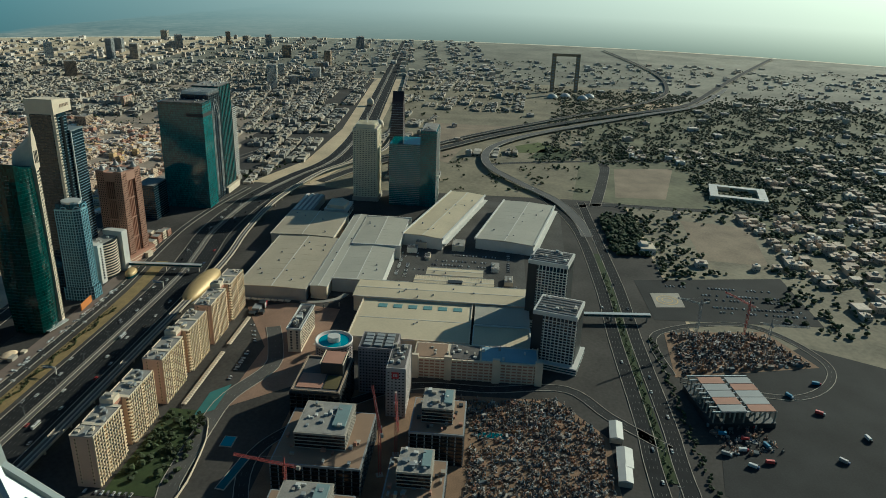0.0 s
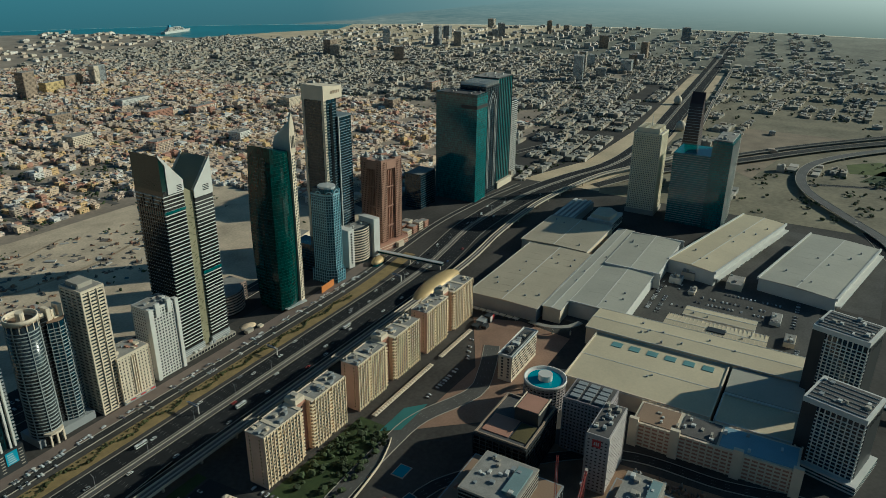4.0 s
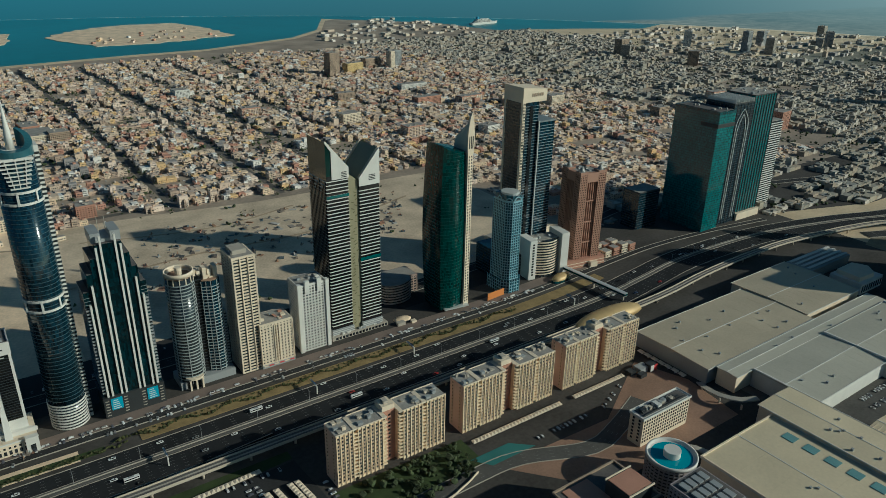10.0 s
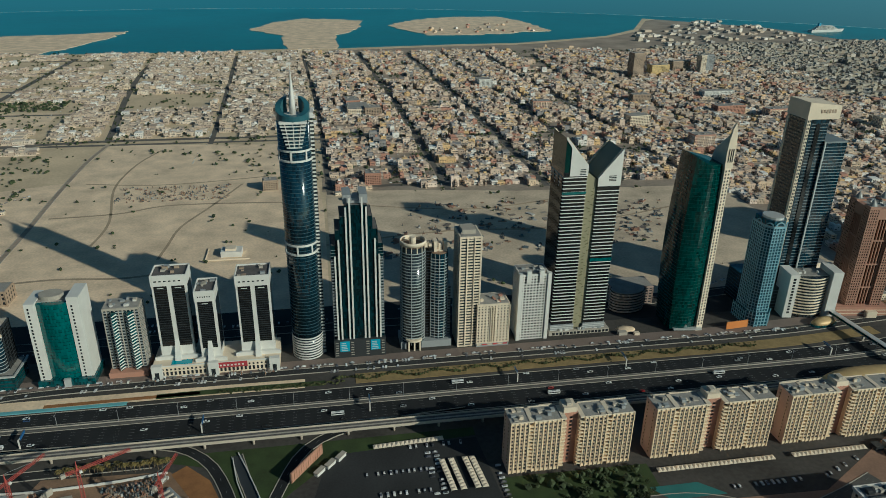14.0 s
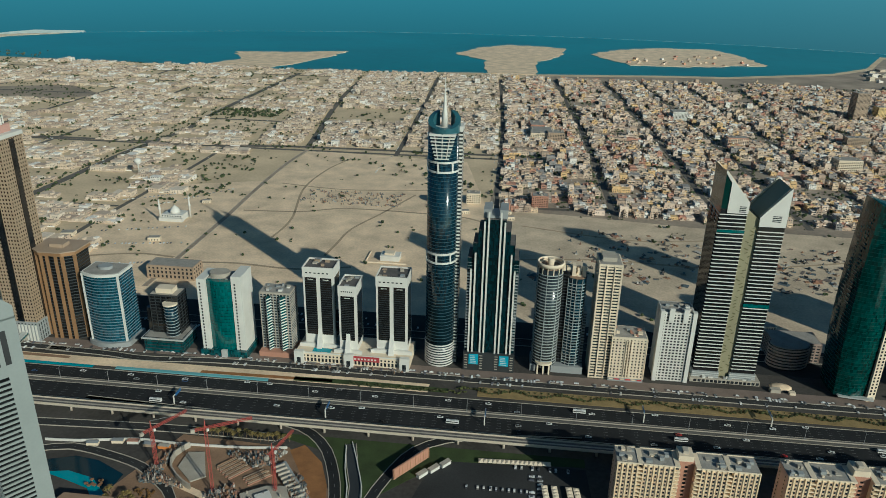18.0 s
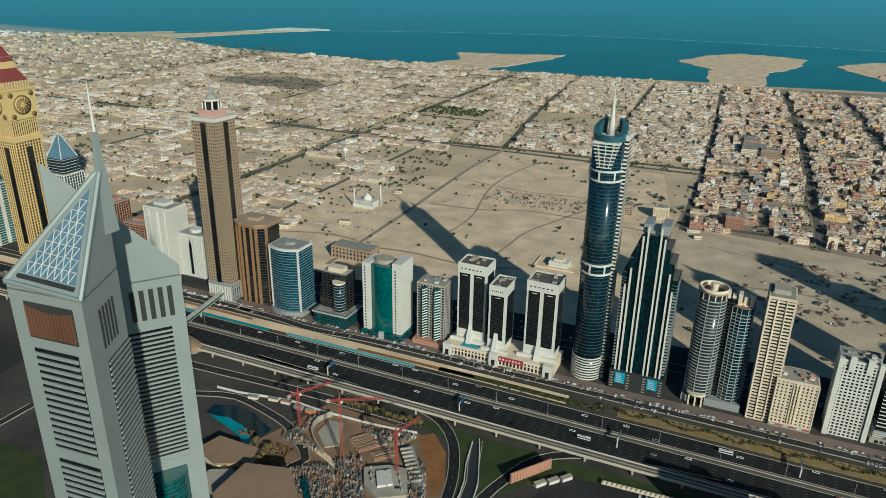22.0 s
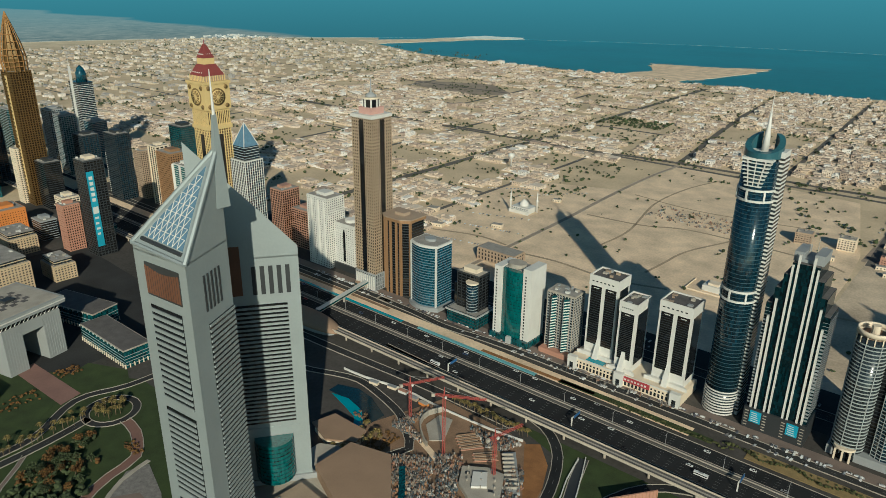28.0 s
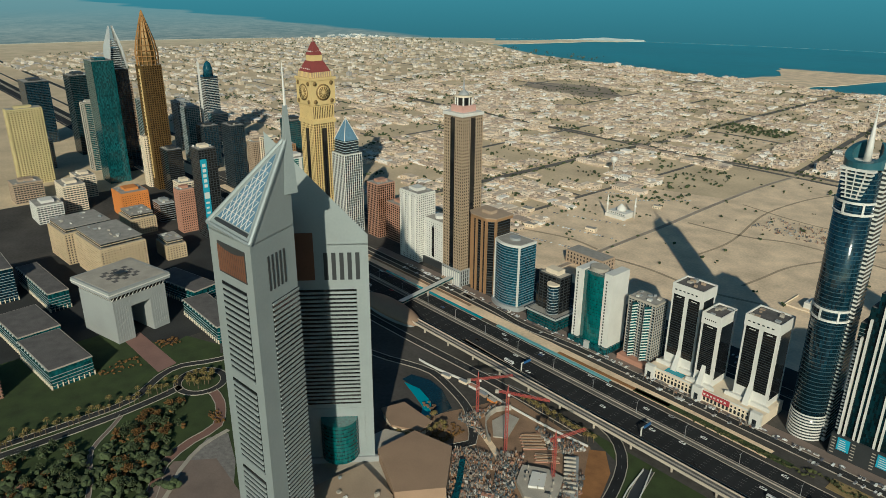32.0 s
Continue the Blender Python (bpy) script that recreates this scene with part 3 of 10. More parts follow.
sheet("apartment_garden", [(70, 404), (195, 408), (196, 448), (70, 450)], 0.32, GRASS, label="small green garden by the apartments", category="garden")
sheet("green_oval", [(1459, 88), (1519, 26), (1464, -31), (1408, -18), (1387, 79)], 0.34, mat("watered_lawn", (0.10, 0.12, 0.03), 0.95, var=0.3), label="bright mown green inside the flyover loop", category="lawn")
sheet("green_oval", [(1330, 60), (1440, 20), (1440, -60), (1330, -40)], 0.34, GRASS, label="mown green inside the road loop", category="lawn")

# ---- the highway ----
def road(name, pts, w, m=ASPHALT, z=0.4, label="dark asphalt road", lines=True, th=0.3, edge=True):
    me, q = strip(name, pts, w, m, z, th)
    ob = tagged(obj(name, me), label, "road", "", "structure")
    if edge:
        for s in (-1, 1):
            e = []
            for i, p in enumerate(q):
                t = (q[min(i + 1, len(q) - 1)] - q[max(i - 1, 0)])
                nrm = Vector((-t.y, t.x, 0)).normalized() * (w / 2 + 0.2)
                e.append(p + nrm * s)
            v, f = [], []
            for i, p in enumerate(e):
                t = (e[min(i + 1, len(e) - 1)] - e[max(i - 1, 0)])
                k = Vector((-t.y, t.x, 0)).normalized() * 0.35
                v += [p + k + Vector((0, 0, 0.35)), p - k + Vector((0, 0, 0.35)), p - k - Vector((0, 0, th)), p + k - Vector((0, 0, th))]
            for i in range(len(e) - 1):
                a, b = 4 * i, 4 * i + 4
                f += [(a + 1, b + 1, b, a), (a + 2, b + 2, b + 1, a + 1), (a, b, b + 3, a + 3)]
            obj("kerb", mesh("kerb", v, f, CONC), ob)
    if lines:
        ln = max(1, int(w // 3.7))
        v, f = [], []
        for li in range(1, ln):
            off = -w / 2 + w * li / ln
            acc = 0
            for i in range(len(q) - 1):
                a, b = q[i], q[i + 1]
                t = (b - a)
                if t.length < 1e-3:
                    continue
                d = t.normalized()
                nrm = Vector((-d.y, d.x, 0))
                for s in range(max(1, int(t.length / 12))):
                    p = a + d * (s * 12) + nrm * off + Vector((0, 0, 0.025))
                    k = len(v)
                    v += [p - nrm * 0.10, p + d * 4 - nrm * 0.10, p + d * 4 + nrm * 0.10, p + nrm * 0.10]
                    f.append((k, k + 1, k + 2, k + 3))
        if f:
            tagged(obj("lane_marking", mesh("lane_marking", v, f, LINE), ob), kind="stuff")
    return ob


FARX = [(698, 601), (826, 601), (933, 590), (1064, 558), (1185, 520), (1330, 508), (1570, 516), (2045, 556), (2793, 621), (3790, 707), (4400, 760)]
def along(dy):
    return [(-4300, 575 + dy), (-2400, 575 + dy), (-1200, 575 + dy), (-600, 575 + dy), (0, 575 + dy), (300, 575 + dy), (500, 577 + dy), (600, 588 + dy)] + [(x, y + dy) for x, y in FARX]
road("road_north", along(13.5), 19, label="dark asphalt carriageway of the highway")
road("road_south", along(-17.5), 25, label="dark asphalt carriageway of the highway")
me_, _ = strip("median", along(0.2), 6.2, mat("median_paving", (0.10, 0.095, 0.088), 0.9), 0.75, 0.7)
tagged(obj("median", me_), "concrete median with barriers", "median", "", "structure")
me_, _ = strip("median_barrier", along(0.2), 0.7, CONC, 1.6, 0.9)
tagged(obj("median_barrier", me_), "pale concrete crash barrier", "barrier", "", "structure")
me_, _ = strip("verge", along(-33.5), 6.5, STREET, 0.5, 0.4)
tagged(obj("verge", me_), "grey shoulder strip", "verge", "", "structure")
road("service_road", [(-4300, 634), (-900, 634), (-500, 632), (-400, 626), (-300, 633), (0, 634), (330, 634), (460, 636), (560, 645), (700, 655), (830, 648), (960, 630)], 9, STREET, label="service road with parked cars before the towers")
me_, _ = strip("planting_strip", [(-40, 613), (200, 613), (420, 613), (560, 624)], 17, mat("dry_strip", (0.25, 0.18, 0.075), 0.95, var=0.3, s1=0.1, s2=0.6), 0.5, 0.4)
tagged(obj("planting_strip", me_), "ochre planted strip between the roads", "verge", "", "structure")
me_, _ = strip("sand_verge", [(-1200, 613), (-500, 613), (-330, 613), (-170, 613), (-90, 612)], 15, LOT, 0.45, 0.4)
tagged(obj("sand_verge", me_), "bare sand verge along the highway", "verge", "", "structure")
for pts, w, m, lab in (([(-330, 609), (-260, 610), (-190, 611)], 5, RED_EARTH, "rust-coloured dry bank beside the carriageway"), ([(-230, 610), (-160, 611), (-70, 610)], 8, GRASS, "dark green planted verge"), ([(-720, 616), (-600, 617), (-480, 616)], 5, EARTH, "brown verge beside the highway")):
    me_, _ = strip("verge_bank", pts, w, m, 0.52, 0.3)
    tagged(obj("verge_bank", me_), lab, "verge", "", "structure")
me_, _ = strip("forecourt", [(-720, 646), (-300, 646), (0, 647), (330, 648), (460, 654), (610, 664)], 16, PAVE, 0.35, 0.3)
tagged(obj("forecourt", me_), "brown paved forecourt of the towers", "pavement", "", "structure")
road("back_road", [(-4300, 722), (-500, 722), (0, 722), (300, 728), (600, 760), (900, 800), (1300, 700)], 16, STREET, label="back road behind the towers")
me_, _ = strip("cutting", [(-640, 602.5), (-445, 602.5)], 4.0, POOL, 0.9, 0.7)
tagged(obj("underpass_cover", me_), "long turquoise hoarding along the highway", "hoarding", "", "structure")
me_, _ = strip("cutting", [(-420, 603), (-255, 603)], 4.0, mat("teal_sheet", (0.16, 0.38, 0.42), 0.5), 1.3, 1.2)
tagged(obj("underpass_cover", me_), "turquoise covered strip along the carriageway", "hoarding", "", "structure")

# slip roads, ramps and streets south of the highway
road("slip_road", [(-420, 546), (-300, 541), (-215, 535), (-175, 512), (-152, 470), (-140, 420), (-136, 360), (-150, 300)], 9, label="curving slip road")
road("slip_road", [(60, 545), (10, 541), (-49, 535), (-88, 512), (-108, 470), (-118, 430), (-122, 370), (-120, 300)], 9, label="curving slip road")
road("underpass_road", [(-147, 512), (-138, 480), (-128, 440), (-127, 330)], 9, DARKP, 0.36, label="dark underpass ramp between white walls", lines=False)
road("frontage_road", [(-650, 497), (-480, 503), (-330, 511), (-215, 512)], 10, STREET, label="frontage road beside the viaduct")
road("pond_road", [(-560, 420), (-480, 446), (-442, 457), (-418, 467), (-389, 475), (-352, 469), (-316, 458), (-292, 442), (-273, 424), (-280, 405), (-269, 384), (-250, 368), (-235, 340)], 8, STREET, label="road curving past the pond")
road("site_track", [(-300, 448), (-289, 445), (-258, 434), (-233, 422), (-208, 400), (-196, 380)], 6, LOT, 0.38, label="dusty track through the building site", lines=False, edge=False)
road("plaza_road", [(60, 390), (85, 399), (180, 402), (225, 398), (286, 374), (330, 382), (380, 400)], 17, mat("worn_road", (0.085, 0.08, 0.072), 0.9, var=0.35, s1=0.02, s2=0.4), label="curving street by the forecourt")
road("cross_street", [(60, 330), (150, 338), (260, 232), (272, 130), (283, 50), (235, 8), (190, -40)], 12, STREET, label="street by the building sites")
road("boulevard_east", [(-700, -30), (-200, -30), (122, -20), (231, -22), (410, -20), (572, -22), (820, -10), (1010, 40)], 15, label="dual carriageway boulevard")
road("boulevard_west", [(-700, -56), (-200, -56), (122, -46), (231, -48), (410, -46), (572, -48), (820, -40), (985, -35)], 15, label="dual carriageway boulevard")
me_, _ = strip("median_lawn", [(140, -33), (410, -33), (572, -35), (700, -32)], 9, GRASS, 0.6, 0.5)
tagged(obj("median_lawn", me_), "green median lawn of the boulevard", "lawn", "", "structure")
road("cross_road", [(950, -20), (974, -85), (972, -180), (970, -354), (953, -490), (914, -584), (860, -800), (780, -1200)], 18, STREET, label="crossing boulevard")
road("cross_road", [(960, -60), (1112, -91), (1282, -121), (1310, -110)], 22, STREET, label="wide street between the sand lots")
road("cross_road", [(1240, 150), (1268, 117), (1335, -105), (1376, -296), (1426, -524), (1470, -760)], 11, STREET, z=0.44, label="tree-lined park avenue")
road("flyover", [(2700, -800, 7), (2397, -655, 7), (2166, -517, 7), (2012, -357, 7), (1835, -186, 7), (1612, 22, 7), (1450, 128, 8), (1326, 162, 8), (1198, 148, 8), (1082, 85, 7), (971, 13, 4), (869, -18, 1), (780, -26, .45)], 19, mat("pale_road_deck", (0.11, 0.105, 0.10), 0.85, var=0.2), th=1.4, label="curving flyover deck with pale parapets")
for (x, y) in ((1500, 95), (1400, 146), (1262, 158), (1140, 118), (1040, 58), (1720, -80), (1920, -268), (2090, -440)):
    tagged(obj("flyover_pier", rod("flyover_pier", (x, y, 0), (x, y, 6.8), 2.0, 2.6, CONC, 8)), "round concrete pier under the curving flyover", "pier", "flyover piers")
road("flyover", [(1030, 500, 1), (1180, 420, 5), (1349, 289, 7), (1602, 105, 7), (1886, -163, 7), (2187, -492, 7), (2400, -620, 7), (2700, -760, 7), (3400, -1100, 7), (4200, -1500, 7)], 22, STREET, th=1.5, label="long curving flyover")
road("flyover", [(1185, 480, 1), (1300, 370, 6), (1560, 190, 7), (1900, -90, 7), (2300, -420, 7), (2700, -560, 7), (3300, -600, 7), (4300, -500, 7)], 14, STREET, th=1.5, label="long curving flyover")
road("site_road", [(330, -72), (430, -75), (470, -200), (375, -262), (300, -200), (320, -80)], 9, STREET, label="street round the building site")
road("garden_drive", [(-525, 30), (-525, 80), (-524, 99), (-522, 150), (-523, 203), (-528, 245), (-532, 262)], 9, STREET, label="palm-lined garden drive")
road("garden_drive", [(-540, 40), (-539, 100), (-537, 160), (-540, 215), (-566, 254), (-572, 279), (-559, 316), (-556, 380)], 8, STREET, label="garden drive along the lawns", lines=False)
road("ring_drive", oval(-529, 282, 23, 23, 16) + [(-506, 282)], 7, STREET, label="circular drive", lines=False)
road("garden_path", [(-400, 120), (-420, 141), (-452, 152), (-481, 161), (-508, 189), (-520, 200)], 3.5, PAVE, label="narrow curving garden path", lines=False)
road("hotel_drive", [(-350, 120), (-370, 160), (-388, 179), (-422, 202), (-438, 234), (-446, 262), (-480, 280), (-505, 283)], 9, mat("brick_paving", (0.20, 0.11, 0.085), 0.85), label="red-brown curving hotel drive", lines=False)
road("hotel_drive", [(-360, 150), (-378, 186), (-405, 210), (-425, 238), (-432, 266)], 4, CONC, z=0.9, th=0.9, label="pale kerb wall beside the hotel drive", lines=False, edge=False)

# streets of the city behind: a grid of asphalt strips
for i, x in enumerate((-2200, -1750, -1350, -1120, -300, -60, 148, 330, 470, 620, 850, 1150, 1500, 1900)):
    y0 = 1540 if -560 < x < -100 else (1180 if x < 700 else 900)
    road("city_street", [(x + 12, y0), (x, 1900), (x - 40, 2780)], 11, TOWN, 0.35, label="city street", lines=False, edge=False)
for y in (1235, 1560, 1860, 2160, 2460, 2700):
    x0 = -60 if y < 1500 else -4000
    road("city_street", [(x0, y - 20), (700, y), (1900, y + 30), (3000, y - 120)], 12, TOWN, 0.37, label="city street", lines=False, edge=False)
road("city_street", [(-905, 745), (-892, 960), (-886, 1200), (-884, 1423), (-869, 1590), (-858, 1719), (-876, 1966), (-880, 2750)], 17, TOWN, 0.41, label="dark avenue through the villas", edge=False)
road("city_street", [(-2600, 1540), (-1273, 1564), (-860, 1568), (-693, 1562), (-504, 1585), (-60, 1590)], 16, TOWN, 0.43, label="avenue crossing behind the sand lot", edge=False)
road("city_street", [(-689, 760), (-695, 1000), (-692, 1217), (-687, 1395), (-690, 1560)], 9, TOWN, 0.40, label="street beside the mosque", lines=False, edge=False)
road("city_street", [(-504, 1591), (-520, 1720), (-540, 1860), (-569, 2082), (-600, 2400), (-610, 2700)], 15, TOWN, 0.42, label="street towards the sea", lines=False, edge=False)
for y in (1105, 1340):
    road("city_street", [(-2600, y - 10), (-1400, y), (-700, y)], 8, TOWN, 0.36, label="villa street", lines=False, edge=False)
road("sand_track", [(-492, 800), (-494, 960), (-496, 1080), (-502, 1222), (-505, 1413), (-496, 1560)], 7, DUST, 0.40, label="graded track along the sand lot", lines=False)
for pts, w in (([(-470, 886), (-404, 893), (-315, 886), (-240, 905)], 5), ([(-288, 940), (-283, 990), (-275, 1060), (-240, 1150), (-200, 1260)], 4), ([(-389, 1000), (-386, 1093), (-416, 1262), (-408, 1400), (-380, 1500)], 4), ([(-480, 1120), (-380, 1130), (-300, 1160), (-120, 1150), (-70, 1130)], 5), ([(-470, 1290), (-330, 1270), (-150, 1300)], 4), ([(-60, 960), (120, 990), (300, 985), (520, 1050)], 5), ([(0, 1120), (180, 1080), (330, 1110)], 4), ([(-640, 880), (-560, 905), (-500, 900)], 5)):
    road("sand_track", pts, w, mat("track_sand", (0.36, 0.275, 0.18), 0.95, var=0.3) if "track_sand" not in bpy.data.materials else bpy.data.materials["track_sand"], 0.34, label="worn vehicle track in the sand", lines=False, edge=False)
sheet("walled_field", [(-831, 1704), (-826, 1872), (-686, 1880), (-672, 1738)], 0.3, LOT, label="empty walled sand field among the villas", category="lot")
sheet("depot_yard", [(-1811, 2165), (-1536, 2288), (-1318, 2124), (-1467, 2012), (-1748, 2069)], 0.3, DUST, label="dusty brown depot yard in the suburb", category="yard")

# ---- metro viaduct, stations, footbridge ----
VIA = [(-1500, 525.5), (-700, 525.5), (0, 525.5), (380, 525.5), (560, 528), (680, 540), (800, 545), (900, 540), (1072, 510), (1200, 455), (1330, 410), (1560, 420), (2045, 470), (2800, 540)]
via = thing("metro_viaduct", "pale concrete metro viaduct on single piers along the highway", "viaduct")
me_, vq = strip("deck", VIA, 9.6, CONC, 9.0, 1.6)
obj("deck", me_, via)
for s in (-4.6, 4.6):
    me_, _ = strip("edge_wall", [(x, y + s) for x, y in VIA], 0.5, mat("viaduct_edge", (0.52, 0.45, 0.35), 0.8), 10.2, 2.2)
    obj("edge_wall", me_, via)
for s in (-2.2, 2.2):
    me_, _ = strip("track", [(x, y + s) for x, y in VIA], 2.2, ROOFD, 9.25, 0.24)
    obj("track", me_, via)
pier_me = lathe("pier", [(1.2, 0), (1.2, 5.2), (1.6, 6.2), (3.6, 7.4)], mat("pier_concrete", (0.58, 0.50, 0.40), 0.8), 10)
x = -1200
while x < 1050:
    y = 525.5 if x < 380 else np.interp(x, [p[0] for p in VIA], [p[1] for p in VIA])
    obj("pier", pier_me, via, (x, y, 0), scale=(1, 0.9, 1))
    x += 41


def shell(cx, cy, rz, a, b, h, m, label):
    t = thing("metro_station", label, "station", cx, cy, 0, rz)
    v, f = [], []
    nu, nv = 24, 9
    for i in range(nu + 1):
        u = -1 + 2 * i / nu
        w = (1 - abs(u) ** 2.4) ** 0.6
        for j in range(nv + 1):
            ang = math.pi * j / nv
            v.append((u * a, math.cos(ang) * b * max(w, 0.02), 7.0 + math.sin(ang) * h * max(w, 0.03) - 2.0 * abs(u) ** 3))
    for i in range(nu):
        for j in range(nv):
            p = i * (nv + 1) + j
            f.append((p, p + nv + 1, p + nv + 2, p + 1))
    ob = obj("roof_shell", mesh("roof_shell", v, f, m, True), t)
    md = ob.modifiers.new("thick", "SOLIDIFY")
    md.thickness = 0.6
    for i in range(3, nu - 2, 3):
        seg = [v[i * (nv + 1) + j] for j in range(nv + 1)]
        vv, ff = [], []
        for k, p in enumerate(seg):
            vv += [(p[0] - 0.35, p[1] * 1.01, p[2] + 0.25), (p[0] + 0.35, p[1] * 1.01, p[2] + 0.25)]
            if k:
                ff.append((2 * k - 2, 2 * k, 2 * k + 1, 2 * k - 1))
        obj("roof_rib", mesh("roof_rib", vv, ff, m), t)
    body(t, "platform_base", oval(0, 0, a * 0.82, b * 0.82, 20), 0, 7.5, GREYP)
    body(t, "glazing", oval(0, 0, a * 0.8, b * 0.84, 20), 7.5, 10.5, G_TEAL)
    return t


shell(472, 527, 0, 57, 14, 11, GOLD, "golden shell-roofed metro station over the viaduct")
shell(-530, 525, 0, 58, 16, 9, ROOFB, "brown shell-roofed metro station over the viaduct")


def footbridge(x0, y0, x1, y1, label):
    t = thing("footbridge", label, "footbridge")
    d = Vector((x1 - x0, y1 - y0, 0))
    rz = math.degrees(math.atan2(d.y, d.x))
    c = ((x0 + x1) / 2, (y0 + y1) / 2)
    obj("deck", cube(CONC), t, (*c, 7.5), rz, (d.length, 6.0, 0.8))
    obj("glazed_side", cube(G_TEAL), t, (*c, 8.3), rz, (d.length, 5.4, 2.6))
    obj("roof", cube(STEEL), t, (*c, 10.9), rz, (d.length, 6.4, 0.7))
    for k in (0.04, 0.5, 0.96):
        obj("pier", cube(CONC), t, (x0 + d.x * k, y0 + d.y * k, 0), rz, (1.6, 2.4, 7.5))
    return t


footbridge(524, 655, 531, 552, "glazed footbridge over the highway to the station")
footbridge(-548, 646, -530, 542, "covered footbridge over the highway to the station")
pod = thing("bridge_pod", "golden rounded stair pod of the footbridge", "entrance", 508, 645, 0, 12)
obj("pod_shell", lathe("pod_shell", [(1, 0), (7, 0.4), (8, 3.5), (6.5, 6.5), (3, 8.2), (0.3, 8.8)], GOLD, 18, sx=2.2), pod)
body(pod, "glazing", oval(0, 0, 18.5, 8.2, 18), 0.2, 3.0, G_TEAL)
pod2 = thing("bridge_pod", "brown rounded stair pod of the footbridge", "entrance", -560, 648, 0, 12)
obj("pod_shell", lathe("pod_shell", [(1, 0), (6, 0.4), (7, 3.5), (5.5, 6.5), (3, 8.2), (0.3, 8.8)], ROOFB, 18, sx=1.8), pod2)
body(pod2, "glazing", oval(0, 0, 13, 7.2, 18), 0.2, 3.0, G_TEAL)
footbridge(452, 28, 462, -72, "covered footbridge over the boulevard")

# ---- towers along the highway, from the footbridge inward ----
def bank_tower():
    t = thing("brown_tower", "tall brown stone tower with dark centre strips and a round crown", "tower", -550, 662)
    p = rect(-17, 17, -17, 17)
    grid_tower(t, p, 22, 228, 4.1, G_BROWN, mat("buff_stone", (0.34, 0.26, 0.175), 0.65, var=0.1), 2.0, 0.35, 3.4, 1.6, 0.4)
    for s, (x0, x1, y0, y1) in enumerate(((-3.4, 3.4, -18.4, -17.2), (-18.4, -17.2, -3.4, 3.4), (17.2, 18.4, -3.4, 3.4))):
        box(t, "dark_strip", G_BLACK, x0, x1, y0, y1, 24, 226)
    grid_tower(t, offset(p, 0.8), 0, 22, 5.5, G_GREY, GREYP, 0.8, 0.5, 4.0, 1.4, 1.0)
    for k in range(-4, 5):
        box(t, "arch_pier", WHITE, k * 4 - .8, k * 4 + .8, -19.6, -18.2, 0, 20)
    body(t, "cornice", offset(p, 1.4), 228, 232, WHITE, "white cornice")
    body(t, "crown_base", rect(-11, 11, -11, 11), 232, 240, mat("pink_stone", (0.5, 0.3, 0.25), 0.7))
    body(t, "crown_glass", oval(0, 0, 10, 10, 8), 240, 249, G_BLACK)
    piers(t, oval(0, 0, 10, 10, 8), 240, 250, WHITE, 9, 1.6, 0.8)
    body(t, "crown_roof", oval(0, 0, 11.5, 11.5, 16), 250, 252, CREAM)
    obj("crown_dome", lathe("crown_dome", [(7, 0), (6.5, 2), (4, 4), (1.2, 6), (0.3, 22)], GREYP, 14), t, (0, 0, 252))


def white_pair():
    t = thing("white_tower", "white plaster tower with stacked balconies", "tower", -655, 672)
    grid_tower(t, rect(-22, 20, -15, 15), 0, 102, 3.4, G_GREY, WHITE, 1.7, 0.3, 3.6, 1.7, 0.5)
    for k in (-14, 0, 12):
        box(t, "balcony_bay", WHITE, k - 1.6, k + 1.6, -17.4, -15.2, 8, 98)
    body(t, "roof_house", rect(-10, 8, -8, 8), 103.6, 108, WHITE)
    roof_gear(t, -20, 18, -13, 13, 103.8, 8, 1)
    t = thing("white_tower", "slender white tower with a dark pointed centre window", "tower", -614, 680)
    grid_tower(t, rect(-19, 19, -13, 13), 10, 68, 3.4, G_GREY, WHITE, 2.2, 0.3, 4.4, 2.6, 0.5)
    body(t, "podium", rect(-21, 21, -16, 14), 0, 10, DARKP)
    box(t, "centre_window", G_BLACK, -2, 2, -14.2, -13.2, 14, 56)
    obj("window_point", mesh("window_point", [(-2, -14.2, 56), (2, -14.2, 56), (0, -14.2, 62), (-2, -13.2, 56), (2, -13.2, 56), (0, -13.2, 62)], [(0, 1, 2), (3, 5, 4), (0, 2, 5, 3), (1, 4, 5, 2)], G_BLACK), t)
    body(t, "roof_house", oval(0, 0, 8, 8, 8), 69.6, 74, WHITE)


def copper_tower():
    t = thing("copper_tower", "copper-framed tower with dark glass and a flared cornice", "tower", -508, 672)
    p = [(-22, -10), (-12, -17), (12, -17), (22, -10), (22, 16), (-22, 16)]
    grid_tower(t, p, 0, 100, 3.6, G_BLACK, DARKP, 0.8, 0.2, 0)
    for a in ((-12, -17), (12, -17), (-22, -10), (22, -10), (-5, -17.2), (5, -17.2)):
        box(t, "corner_pier", COPPER, a[0] - 1.7, a[0] + 1.7, a[1] - 1, a[1] + 1.2, 0, 101)
    body(t, "cornice", offset(p, 2.2), 101, 105, COPPER)
    body(t, "cornice_top", offset(p, 3.4), 105, 106.2, TAN)
    body(t, "roof_house", rect(-8, 8, -6, 6), 106, 110, TAN)


